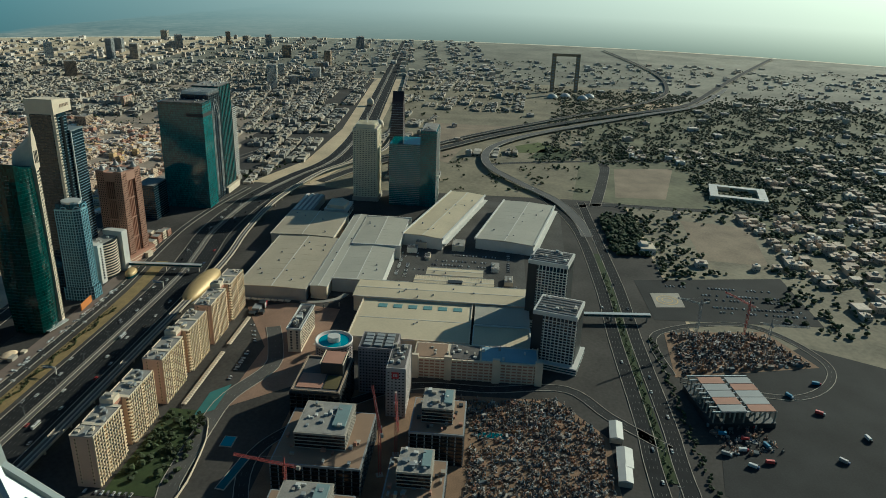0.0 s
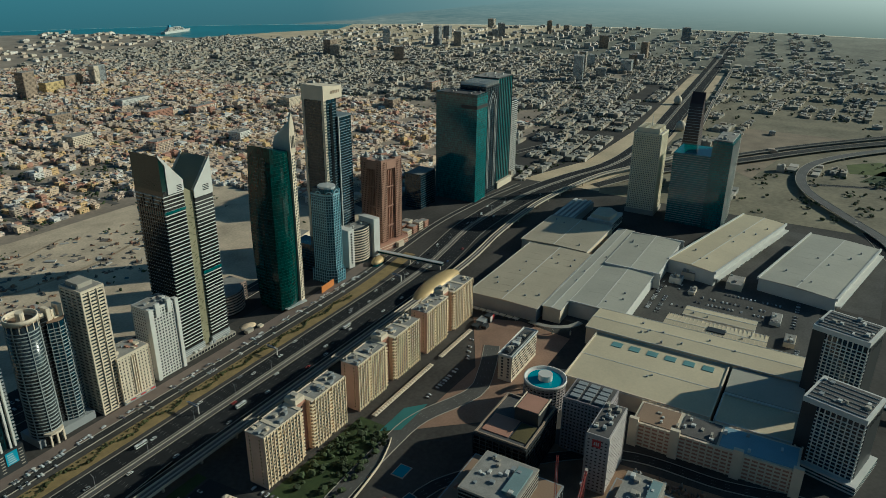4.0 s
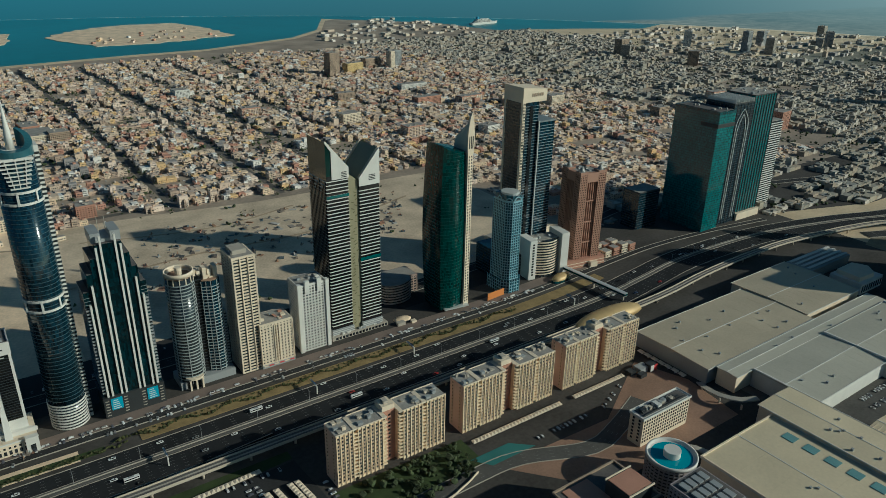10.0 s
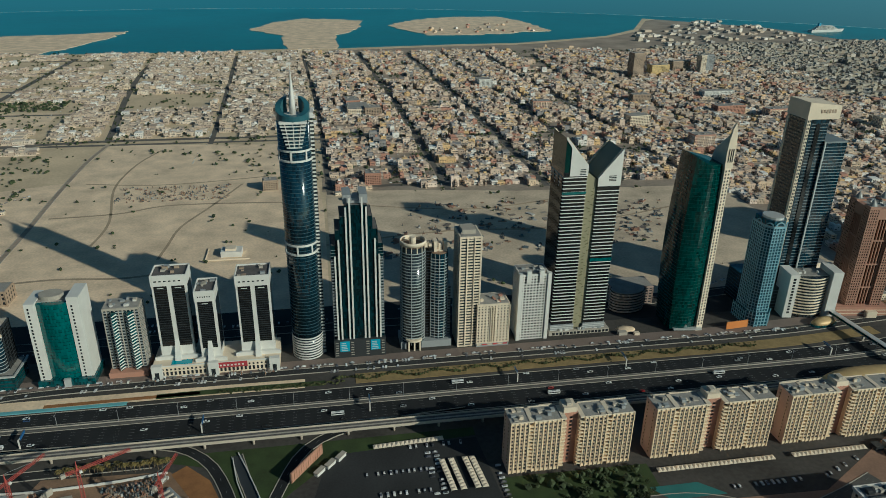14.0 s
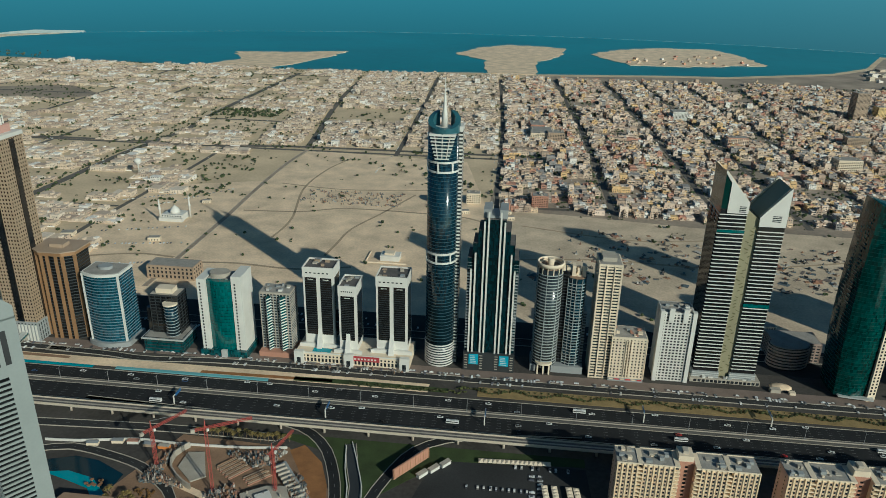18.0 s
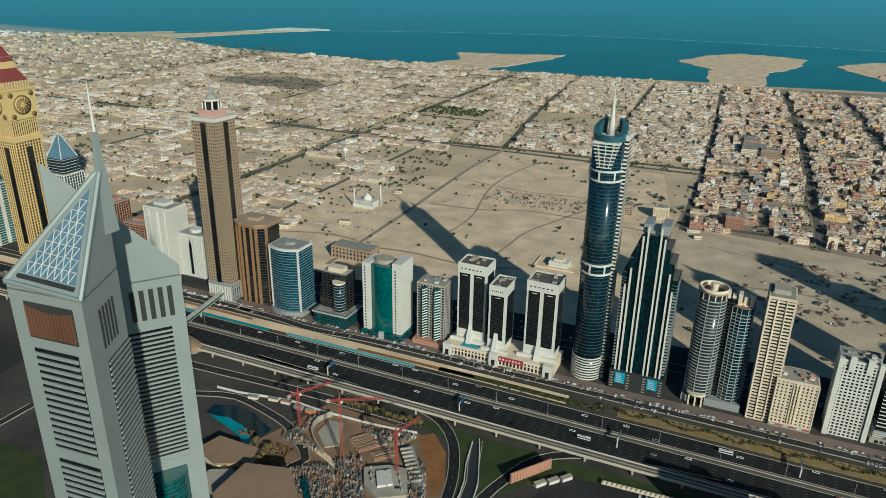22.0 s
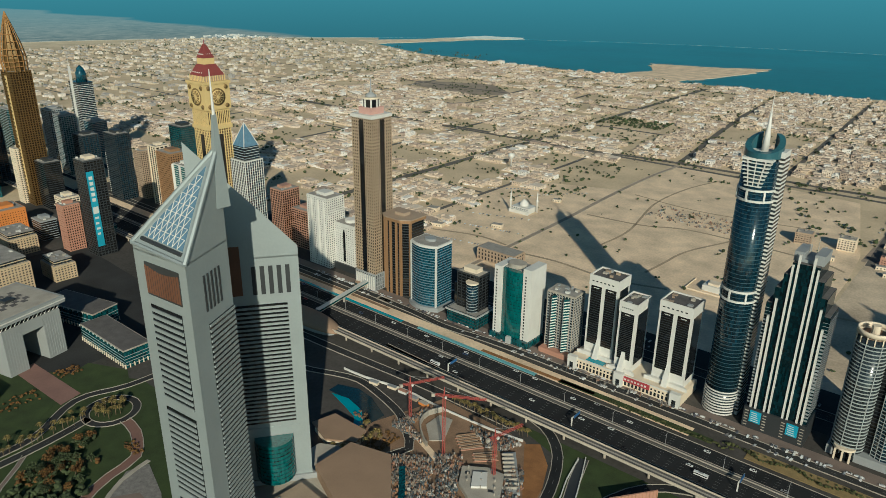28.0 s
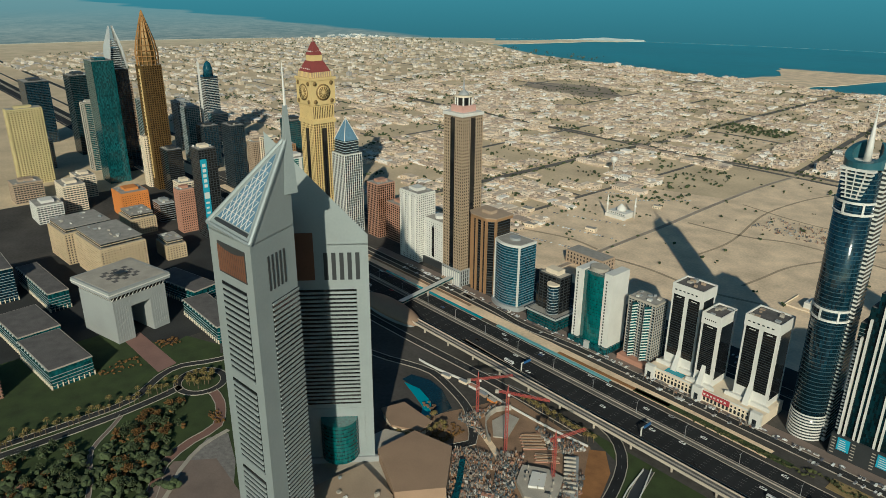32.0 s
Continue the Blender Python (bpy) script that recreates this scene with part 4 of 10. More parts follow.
def blue_curve():
    t = thing("blue_tower", "blue glass tower ringed by white balcony bands", "tower", -452, 662)
    p = [(-21, -12)] + [(x, -12 - 7 * math.cos(math.pi * x / 44)) for x in range(-18, 19, 4)] + [(21, -12), (21, 16), (-21, 16)]
    body(t, "glass_core", p, 0, 84, G_BLUE)
    bands(t, p, 3, 24, 3.4, mat("slate_blue_band", (0.17, 0.23, 0.28), .5), 0.55, 0.6, "balcony_band", "slate blue balcony band")
    body(t, "crown", offset(p, 0.5), 84, 87, WHITE)
    body(t, "roof", offset(p, -1.5), 87, 87.4, ROOFG)
    body(t, "roof_drum", oval(0, 0, 8, 6, 16), 87.4, 90.5, GREYP)
    body(t, "podium", offset(p, 3), 0, 6, GREYP)
    for k in (-20, 20):
        box(t, "corner_pier", WHITE, k - 1, k + 1, -14, -12, 0, 86)


def dark_round():
    t = thing("glass_office", "dark glass office block with a round corner tower", "office", -386, 662)
    grid_tower(t, rect(-22, 22, -20, 14), 0, 16, 4, G_TEAL, DARKP, 0.6, 0.3, 0)
    body(t, "podium_rim", rect(-24, 24, -22, 15), 15.6, 17.2, STEEL)
    grid_tower(t, rect(-16, 16, -8, 12), 17, 62, 3.6, G_BLACK, DARKP, 0.7, 0.3, 6, 0.8, 0.3, roof=CONC)
    body(t, "drum", oval(8, -10, 7, 7, 18), 17, 54, G_NAVY, smooth=True)
    bands(t, oval(8, -10, 7, 7, 18), 18, 10, 3.6, GREYP, 0.7, 0.3)
    body(t, "drum_cap", oval(8, -10, 8, 8, 18), 54, 56, CREAM)
    body(t, "roof_house", rect(-10, 9, -4, 8), 63.6, 69, CREAM)
    body(t, "side_wing", rect(-22, -15, -6, 10), 17, 46, G_BLACK)
    roof_gear(t, -14, 14, -6, 10, 63.8, 5, 3)


def jade():
    t = thing("white_jade_tower", "white tower with a tall jade-green glass centre", "tower", -318, 661)
    box(t, "wing", WHITE, -24, -15, -16, 14, 0, 90)
    box(t, "wing", WHITE, 13, 24, -14, 16, 0, 94)
    p = [(-15, -12)] + [(x, -12 - 4 * math.cos(math.pi * x / 30)) for x in range(-12, 13, 3)] + [(13, -12), (13, 13), (-15, 13)]
    body(t, "glass_core", p, 0, 88, G_JADE, smooth=False)
    bands(t, p, 4, 23, 3.6, G_TEAL, 0.5, 0.12, "spandrel")
    for sx in (-19.5, 18):
        for i in range(22):
            box(t, "window", WINDOW, sx - 2.0, sx - 0.5, -16.25 if sx < 0 else -14.25, -15 if sx < 0 else -13, 6 + i * 3.7, 8 + i * 3.7)
            box(t, "window", WINDOW, -24.2, -23, -8 + 0 * i, -5.5, 6 + i * 3.7, 8 + i * 3.7) if sx < 0 else None
    body(t, "roof_drum", oval(-4, 0, 11, 9, 20), 88, 93, CONC)
    body(t, "roof", rect(-15, 13, -9, 13), 88, 88.6, ROOFG)
    body(t, "podium", rect(-26, 26, -19, 16), 0, 7, G_TEAL)
    box(t, "entrance", STEEL, -2, 4, -21, -18, 0, 9)


def grey_block():
    t = thing("grey_tower", "grey apartment tower with angular balcony bays", "tower", -263, 667)
    p = [(-16, -9), (-8, -15), (3, -10), (8, -16), (17, -8), (17, 13), (-16, 13)]
    grid_tower(t, rect(-16, 17, -9, 13), 0, 72, 3.3, G_GREY, GREYP, 1.2, 0.3, 3.8, 1.0, 0.35, pm=CONC)
    for a, b in ((-10, -4), (4, 12)):
        body(t, "bay", [(a, -9), ((a + b) / 2, -15), (b, -9)], 6, 70, G_TEAL)
        bands(t, [(a, -9), ((a + b) / 2, -15), (b, -9)], 7, 19, 3.3, WHITE, 1.1, 0.3, "balcony_band")
    roof_gear(t, -14, 15, -8, 12, 73.8, 10, 5)
    body(t, "podium", rect(-18, 19, -18, 14), 0, 6, TERRA)


def trio():
    t = thing("hotel_podium", "cream podium with arches and a roof pool under three white towers", "podium", -177, 662)
    box(t, "base", CREAM, -62, 62, -18, 24, 0, 12)
    for k in range(-15, 16):
        box(t, "arch_window", WINDOW, k * 4 - 1.1, k * 4 + 1.1, -18.2, -17.4, 2, 6)
        box(t, "upper_window", WINDOW, k * 4 - 0.9, k * 4 + 0.9, -18.15, -17.4, 7.6, 9.6)
    box(t, "parapet", WHITE, -62.4, 62.4, -18.6, -17.8, 12, 13.2)
    box(t, "sign_panel", mat("sign_red", (0.35, 0.04, 0.05), 0.5), 0, 30, -18.9, -18.2, 6.5, 12.5, "dark red sign panel")
    for k in range(7):
        box(t, "sign_letter_bar", WHITE, 3 + k * 3.6, 5 + k * 3.6, -19.1, -18.85, 8.4, 10.2)
    box(t, "pool", POOL, -44, -24, -15, -7, 12.05, 12.4, "turquoise roof pool")
    for (a, b) in ((-62, -52), (-8, 2), (52, 62)):
        body(t, "gatehouse", rect(a, b, -22, -17), 0, 15, WHITE)
        box(t, "gate_arch", WINDOW, a + 3, b - 3, -22.2, -21.6, 0.5, 8)
    for (x, y, w, h, d, nm) in ((-38, 674, 16.5, 103, 13, 0), (-5, 667, 9.5, 88, 15, 1), (41, 672, 16.5, 99, 14, 2)):
        u = thing("white_tower", "white-framed tower with tall black glass panels", "tower", -177 + x, y, 12, group="white-framed towers on one podium")
        zz = h - 12
        body(u, "shaft", rect(-w, w, -d, d), 0, zz - 4, WHITE)
        body(u, "crown", rect(-w - .4, w + .4, -d - .4, d + .4), zz - 10, zz, WHITE)
        for i in range(6):
            box(u, "crown_vent", WINDOW, -w + 3 + i * (2 * w - 6) / 6, -w + 3 + (i + .5) * (2 * w - 6) / 6, -d - .6, -d - .2, zz - 5.4, zz - 4.2)
        for (a, b) in (((-w + 2.2, -2.2), (2.2, w - 2.2)) if nm != 1 else ((-w + 2.4, w - 2.4),)):
            box(u, "glass_panel", G_BLACK, a, b, -d - .35, -d + .5, 14, zz - 9)
            for i in range(24):
                box(u, "sill", DARKP, a, b, -d - .45, -d - .3, 16 + i * (zz - 27) / 24, 16.4 + i * (zz - 27) / 24)
            box(u, "panel_arc", WHITE, (a + b) / 2 - 3, (a + b) / 2 + 3, -d - .5, -d - .3, zz - 12.6, zz - 11.9)
        for s in (-1, 1):
            box(u, "glass_panel", G_BLACK, min(s * (w - .5), s * (w + .3)), max(s * (w - .5), s * (w + .3)), -d + 4, d - 4, 8, zz - 9)
        body(u, "flare", [(-w - 6, -d - 4), (w + 6, -d - 4), (w, -d), (-w, -d)], 0, 4, WHITE)
        obj("buttress", mesh("buttress", [(-3, -d - 8, 0), (3, -d - 8, 0), (3, -d, 0), (-3, -d, 0), (-2, -d - .3, 22), (2, -d - .3, 22)], [(0, 1, 5, 4), (1, 2, 5), (3, 0, 4), (2, 3, 4, 5)], WHITE), u)
        body(u, "roof", rect(-w + 1, w - 1, -d + 1, d - 1), zz, zz + .2, ROOFD)
        roof_gear(u, -w + 1, w - 1, -d + 1, d - 1, zz + .1, 7, nm, [GREYP, CONC, TAN])
        for sgn in (-1, 1):
            box(u, "parapet", WHITE, -w - .4, w + .4, sgn * d - .4, sgn * d + .4, zz, zz + 1.6)
            box(u, "parapet", WHITE, sgn * w - .4, sgn * w + .4, -d, d, zz, zz + 1.6)


def navy_tower():
    t = thing("navy_tower", "very tall navy glass tower with white ring galleries and a spire", "skyscraper", -86, 672)
    p = oval(0, 0, 15.5, 16.5, 28)
    body(t, "glass_core", p, 26, 250, G_NAVY, smooth=True)
    bands(t, p, 30, 58, 3.75, mat("navy_line", (0.05, 0.085, 0.10), .4), 0.5, 0.2)
    q = oval(0, 0, 15.8, 16.8, 28)
    body(t, "base_drum", q, 0, 26, G_GREY, smooth=True)
    bands(t, q, 0.5, 9, 3.0, WHITE, 1.3, 0.5, "white_ring", "white base ring")
    for z in (119, 214):
        body(t, "gallery", offset(p, -1.0), z, z + 11, DARKP)
        for zz in (z, z + 9.6):
            body(t, "gallery_ring", offset(p, 0.9), zz, zz + 1.9, WHITE, "white gallery ring")
        piers(t, offset(p, -0.2), z, z + 11, WHITE, 7, 1.5, 0.9, edges=range(0, 28, 2), name="gallery_post", ends=False)
        for i in range(0, 28, 4):
            a = radians(360 * i / 28)
            obj("gallery_post", cube(WHITE), t, (16.3 * math.cos(a), 17.2 * math.sin(a), z), 360 * i / 28, (1.0, 1.6, 11))
    body(t, "side_shaft", rect(14, 18.5, -4, 13), 0, 258, WHITE)
    bands(t, rect(14, 18.5, -4, 13), 4, 66, 3.8, G_GREY, 1.9, 0.12, "shaft_window")
    for i in range(7):
        w = 7 + i * .8
        box(t, "crown_balcony", WHITE, -w, w, -17.4, -8, 228 + i * 3.3, 228.9 + i * 3.3)
        for k in (-1, 0, 1):
            box(t, "balcony_post", WHITE, k * w * .62 - .35, k * w * .62 + .35, -17.2, -15, 228.9 + i * 3.3, 231.3 + i * 3.3)
    box(t, "crown_beam", WHITE, -12.6, 12.6, -16.6, -8, 250.2, 252.4)
    # horseshoe cap: low rim over the street, rising to two horns at the back
    cap = mat("teal_cap", (0.035, 0.105, 0.13), 0.3, var=.1)
    v, f, n = [], [], 24
    for i in range(n + 1):
        a = radians(120 + 300 * i / n)
        c, q = math.cos(a), math.sin(a)
        top = 257 + 13 * ((q + 1) / 1.87) ** 1.3
        for k, z in ((1.0, 252), (1.0, top), (.68, top + .6), (.68, 252)):
            v.append((15.7 * k * c, 16.7 * k * q, z))
    for i in range(n):
        for k in range(4):
            f.append((4 * i + k, 4 * i + (k + 1) % 4, 4 * i + 4 + (k + 1) % 4, 4 * i + 4 + k))
    f += [(0, 3, 2, 1), (4 * n, 4 * n + 1, 4 * n + 2, 4 * n + 3)]
    obj("crown_cap", mesh("crown_cap", v, f, cap), t, label="teal horseshoe cap rising to the back")
    body(t, "crown_well", oval(0, 1, 10.4, 11, 20), 250, 256, WHITE)
    obj("spire_base", lathe("spire_base", [(3.2, 0), (2.6, 12), (1.5, 24), (.9, 32)], WHITE, 10), t, (0, 2, 256))
    obj("spire", rod("spire", (0, 2, 287), (0, 2, 304), 0.8, 0.15, WHITE), t)


def stripe_tower():
    t = thing("striped_tower", "dark stepped tower with tall white vertical fins", "skyscraper", -32, 672)
    for (w, d, h) in ((26, 15, 128), (21, 15.5, 144), (16, 16, 158), (11, 16.5, 170)):
        p = rect(-w, w, -d, d)
        body(t, "shaft", p, 0, h, G_INK)
        body(t, "step_roof", offset(p, -.5), h, h + .4, ROOFD)
    for k in range(30):
        for s in (-1, 1):
            box(t, "side_louvre", GREYP, min(s * 17, s * 26.3), max(s * 17, s * 26.3), -15.3, 15.3, 30 + k * 3.2, 30.3 + k * 3.2)
    for (x, z1) in ((-22, 116), (-18, 134), (-10, 168), (-6, 178), (6, 178), (10, 168), (18, 134), (22, 116)):
        z0 = 22 if abs(x) > 12 else 4
        box(t, "white_fin", WHITE, x - .85, x + .85, -17.8, -15, z0, z1)
        if abs(x) < 12:
            box(t, "white_fin", WHITE, x - .85, x + .85, 15, 17.4, z0, z1)
        if abs(x) > 20:
            for i in range(26):
                box(t, "balcony", GREYP, x - 4 if x < 0 else x + 1.2, x - 1.2 if x < 0 else x + 4, -16.6, -15, 26 + i * 3.4, 27 + i * 3.4)
    for (x0, x1, z) in ((-12, -4, 170), (4, 12, 170), (-4, 4, 164)):
        body(t, "crown_block", rect(x0, x1, -12, 12), z, z + 9, GREYP)
    for x in (-3, 3):
        obj("mast", rod("mast", (x, 0, 176), (x, 0, 190), .5, .2, CONC), t)
    body(t, "podium", rect(-27, 27, -18.5, 17), 0, 22, DARKP)
    for s in (-16, 16):
        box(t, "screen", mat("blue_screen", (0.05, 0.35, 0.5), 0.3), s - 5, s + 5, -19.0, -18.4, 8, 20, "pale blue advertising screen")
        for i in range(5):
            box(t, "screen_bar", WHITE, s - 3.6, s + 3.2 - i * .5, -19.2, -18.95, 9.2 + i * 2.1, 9.8 + i * 2.1)
    for i in range(6):
        for s in (-24, -8, 8, 24):
            box(t, "podium_window", CONC, s - 1.6, s + 1.6, -18.8, -18.3, 3 + i * 3, 3.8 + i * 3)


def round_pair():
    t = thing("round_tower", "blue-grey glazed drum tower joined to a rounded slab", "tower", 39, 675)
    drum = mat("weathered_ring", (0.34, 0.36, 0.35), 0.55)
    p = oval(-13, -3, 13, 13, 28)
    q = [(6, -6), (14, -10), (20, -9), (24, -5), (25, 2), (25, 13), (6, 13)]
    for poly, h, nm in ((p, 118, 0), (q, 108, 1)):
        body(t, "glass_core", poly, 0, h, G_NAVY if nm else G_GREY, smooth=not nm)
        bands(t, poly, 10, int((h - 12) / 3.4), 3.4, drum, 0.7 if nm else 0.9, 0.35 if nm else .5, "balcony_ring", "silver balcony ring")
    for i in range(0, 28, 4):
        a = radians(360 * i / 28)
        obj("rib", cube(drum), t, (-13 + 13.5 * math.cos(a), -3 + 13.5 * math.sin(a), 6), 360 * i / 28, (.7, .7, 108))
    piers(t, q, 8, 108, drum, 5, .5, .4, edges=[0, 1, 2, 3])
    body(t, "core", rect(-8, 8, -4, 15), 0, 114, G_BLACK)
    bands(t, rect(-8, 8, -4, 15), 8, 30, 3.5, DARKP, .8, .3)
    obj("crown_ring", lathe("crown_ring", [(10, 0), (13.8, 0), (13.8, 4), (12.6, 4), (12.6, 1)], CREAM, 28, caps=False), t, (-13, -3, 120))
    for i in range(14):
        a = radians(360 * i / 14)
        obj("crown_post", cube(CREAM), t, (-13 + 12.8 * math.cos(a), -3 + 12.8 * math.sin(a), 113), 360 * i / 14, (1.2, .9, 7))
    body(t, "roof", oval(-13, -3, 12, 12, 20), 118, 118.6, ROOFB)
    body(t, "roof_drum", oval(-13, -3, 3.4, 3.4, 12), 118.6, 127, CREAM)
    for i in range(5):
        box(t, "crown_block", CREAM, -1 + i * 5.2, 2.6 + i * 5.2, -3 + i % 2 * 2, 6, 106, 120 - (i % 2) * 3)
    body(t, "roof", offset(q, -.8), 108, 108.5, ROOFB)
    roof_gear(t, 7, 24, -4, 12, 108.5, 6, 71, [CREAM, TAN])
    body(t, "side_stack", rect(25, 28, -2, 10), 0, 70, drum)
    bands(t, rect(25, 28, -2, 10), 4, 19, 3.4, DARKP, 1.4, .15)
    body(t, "podium", rect(-27, 28, -13, 15), 0, 8, GREYP)
    for x in (-19, -13, -7):
        box(t, "entrance_column", CREAM, x - .8, x + .8, -19, -17.4, 0, 11)
    body(t, "entrance_roof", oval(-13, -13, 9, 7, 14), 11, 13, CREAM)


def slim_tower():
    t = thing("white_tower", "slim cream tower with stacked balcony bands", "tower", 84.5, 673)
    p = rect(-11, 11, -15, 15)
    grid_tower(t, p, 0, 128, 3.4, G_GREY, CREAM, 1.6, 0.6, 7.4, 1.6, 0.7)
    for x in (-4, 4):
        box(t, "balcony_divider", CREAM, x - .4, x + .4, -16.6, -15, 4, 128)
    body(t, "roof_house", rect(-8, 6, -8, 10), 129, 134, CONC)
    roof_gear(t, -10, 10, -14, 14, 129.6, 8, 7)


def low_white():
    t = thing("white_block", "low cream apartment block with punched windows and a cluttered roof", "building", 111, 667)
    grid_tower(t, rect(-17.5, 17.5, -12, 14), 4, 50, 3.5, WINDOW, CREAM, 1.7, 0.3, 3.6, 2.0, 0.4)
    for x in (-2.5, 0, 2.5):
        box(t, "centre_fin", CREAM, x - .5, x + .5, -13.4, -12, 6, 48)
    body(t, "shop_front", rect(-18, 18, -13, 14), 0, 4, GREYP)
    for i in range(6):
        box(t, "awning", REDP if i % 2 else CREAM, -17 + i * 5.8, -12.4 + i * 5.8, -14.6, -12.9, 3, 3.5)
    roof_gear(t, -16, 16, -11, 13, 51.7, 12, 8, [CREAM, GREYP, TERRA])
    t = thing("white_tower", "white apartment tower with a stepped crown", "tower", 157.5, 675)
    grid_tower(t, rect(-16, 16, -12, 14), 0, 78, 3.4, WINDOW, WHITE, 1.5, 0.3, 3.4, 1.4, 0.4)
    for x in (-16, 16):
        box(t, "corner_bay", WHITE, x - 2, x + 2, -14, -9, 0, 81)
    for x in (-7, 7):
        box(t, "crown_pier", WHITE, x - 2.5, x + 2.5, -14, -11, 70, 84)
    roof_gear(t, -14, 14, -10, 12, 79.7, 12, 9)
    t = thing("brown_block", "low brown block behind the towers", "building", 303, 738)
    grid_tower(t, rect(-26, 26, -14, 14), 0, 22, 3.6, WINDOW, mat("pinkish_plaster", (0.32, 0.24, 0.2), 0.8), 1.6, 0.3, 5, 1.6, 0.4)


def notch_pair():
    t = thing("banded_tower", "pair of black and white banded towers with slanted tops", "skyscraper", 216, 686)
    NIGHT = mat("bottle_green_glass", (0.006, 0.030, 0.026), 0.12, var=.3, s1=.1)
    OLIVE = mat("olive_cream_panel", (0.29, 0.265, 0.165), 0.5, var=.15)
    for (x0, x1, zl, zr, zw) in ((-34, -9, 226, 196, 190), (4, 28, 182, 212, 176)):
        west = x0 < 0
        p = rect(x0, x1, -17, 24)
        body(t, "glass_core", p, 12, zw, G_BLACK)
        top = [zl - zw, zr - zw, zr - zw, zl - zw]
        body(t, "crown_glass", p, zw, max(zl, zr), NIGHT if west else OLIVE, "dark green glazed crown" if west else "olive cream slanted crown", tops=top)
        n = int((zw - 18) / 3.9)
        bands(t, p, 16, n, 3.9, WHITE, 1.0, 0.22, "white_band", "white floor band")
        # slanted white slab on the street face of each crown
        hx = x0 + 6 if west else x1 - 6
        for y in (-17.9, 23.9):
            if west:
                v = [(hx, y, zw - 4), (x1 + .6, y, zw - 4), (x1 + .6, y, zr + 1.2), (x0 - .4, y, zl + 1.6), (x0 - .4, y, zl - 1), (hx, y, zl - 10)]
            else:
                v = [(x0 - .6, y, zw - 2), (x1 + .4, y, zw - 2), (x1 + .4, y, zr + 1.6), (x0 - .6, y, zl + 1.2)]
            v2 = [(q[0], q[1] + 1.0, q[2]) for q in v]
            k = len(v)
            obj("crown_slab", mesh("crown_slab", v + v2, [tuple(range(k)), tuple(range(2 * k - 1, k - 1, -1))] + [(i, i + k, (i + 1) % k + k, (i + 1) % k) for i in range(k)], WHITE), t, label="slanted white crown slab")
        for i in range(4):
            box(t, "crown_slot", WINDOW, x1 - 8 if west else x0 + 11, x1 - 2 if west else x0 + 19, -18.2, -17.6, zw - 2.6 + i * 1.7 + (0 if west else 6), zw - 1.8 + i * 1.7 + (0 if west else 6))
        sl = math.atan2(zr - zl, x1 - x0)
        for y in (-15.5, 22.5):
            obj("crown_rim", cube(CREAM), t, ((x0 + x1) / 2, y, (zl + zr) / 2 + .2), 0, (math.hypot(x1 - x0, zr - zl), 1.4, 1.4), ry=-math.degrees(sl))
        body(t, "base", offset(p, 1), 0, 12, GREYP)
        bands(t, offset(p, 1), 1, 5, 2.2, STEEL, 0.8, 0.3, "base_louvre")
        box(t, "green_band", G_JADE, x0 - .5, x1 + .5, -17.5, 24.5, 166 if west else 88, 169 if west else 91.5)
        # the side face steps out in shallow waves of glass
        for i in range(11):
            sx = x0 - .3 if west else x1 + .3
            body(t, "wave_bay", rect(sx - .5, sx + .5, -15 + 3.4 * i, -13.2 + 3.4 * i), 14 + 5 * (i % 3), zw - 6 - 4 * (i % 4), G_BLACK)
    body(t, "spine", rect(-9, 4, -15, 16), 0, 172, OLIVE, "olive cream glass spine")
    body(t, "spine_roof", rect(-9, 4, -15, 16), 172, 192, OLIVE, tops=[18, 8, 8, 18])
    r = random.Random(4)
    leaf = mat("olive_leaf", (0.13, 0.12, 0.05), 0.6)
    for i in range(44):
        z = 12 + i * 3.7
        a = -8 + r.uniform(0, 8)
        obj("spine_leaf", cube(leaf), t, (a + 1.5, -15.2, z), 0, (r.uniform(2.5, 5), .3, r.uniform(.5, 1.2)), ry=r.choice((-28, 24)))
    body(t, "podium", rect(-37, 34, -21, 25), 0, 5, CONC)
    roof_gear(t, -34, 34, -21, -16, 5, 10, 12)
    for k in range(16):
        box(t, "shop_window", WINDOW, -33 + k * 4.2, -30 + k * 4.2, -21.2, -20.6, .8, 3.8)
    s = thing("sand_heap", "pale sandy heap and sheds beside the banded towers", "heap", 272, 668)
    obj("sand_mound", lathe("sand_mound", [(12, 0), (8.5, .9), (4, 2), (.6, 2.6)], LOT, 11, sy=.7), s)
    box(s, "shed", CONC, -14, -4, -14, -8, 0, 4)
    box(s, "shed", CREAM, 4, 10, -16, -11, 0, 3)


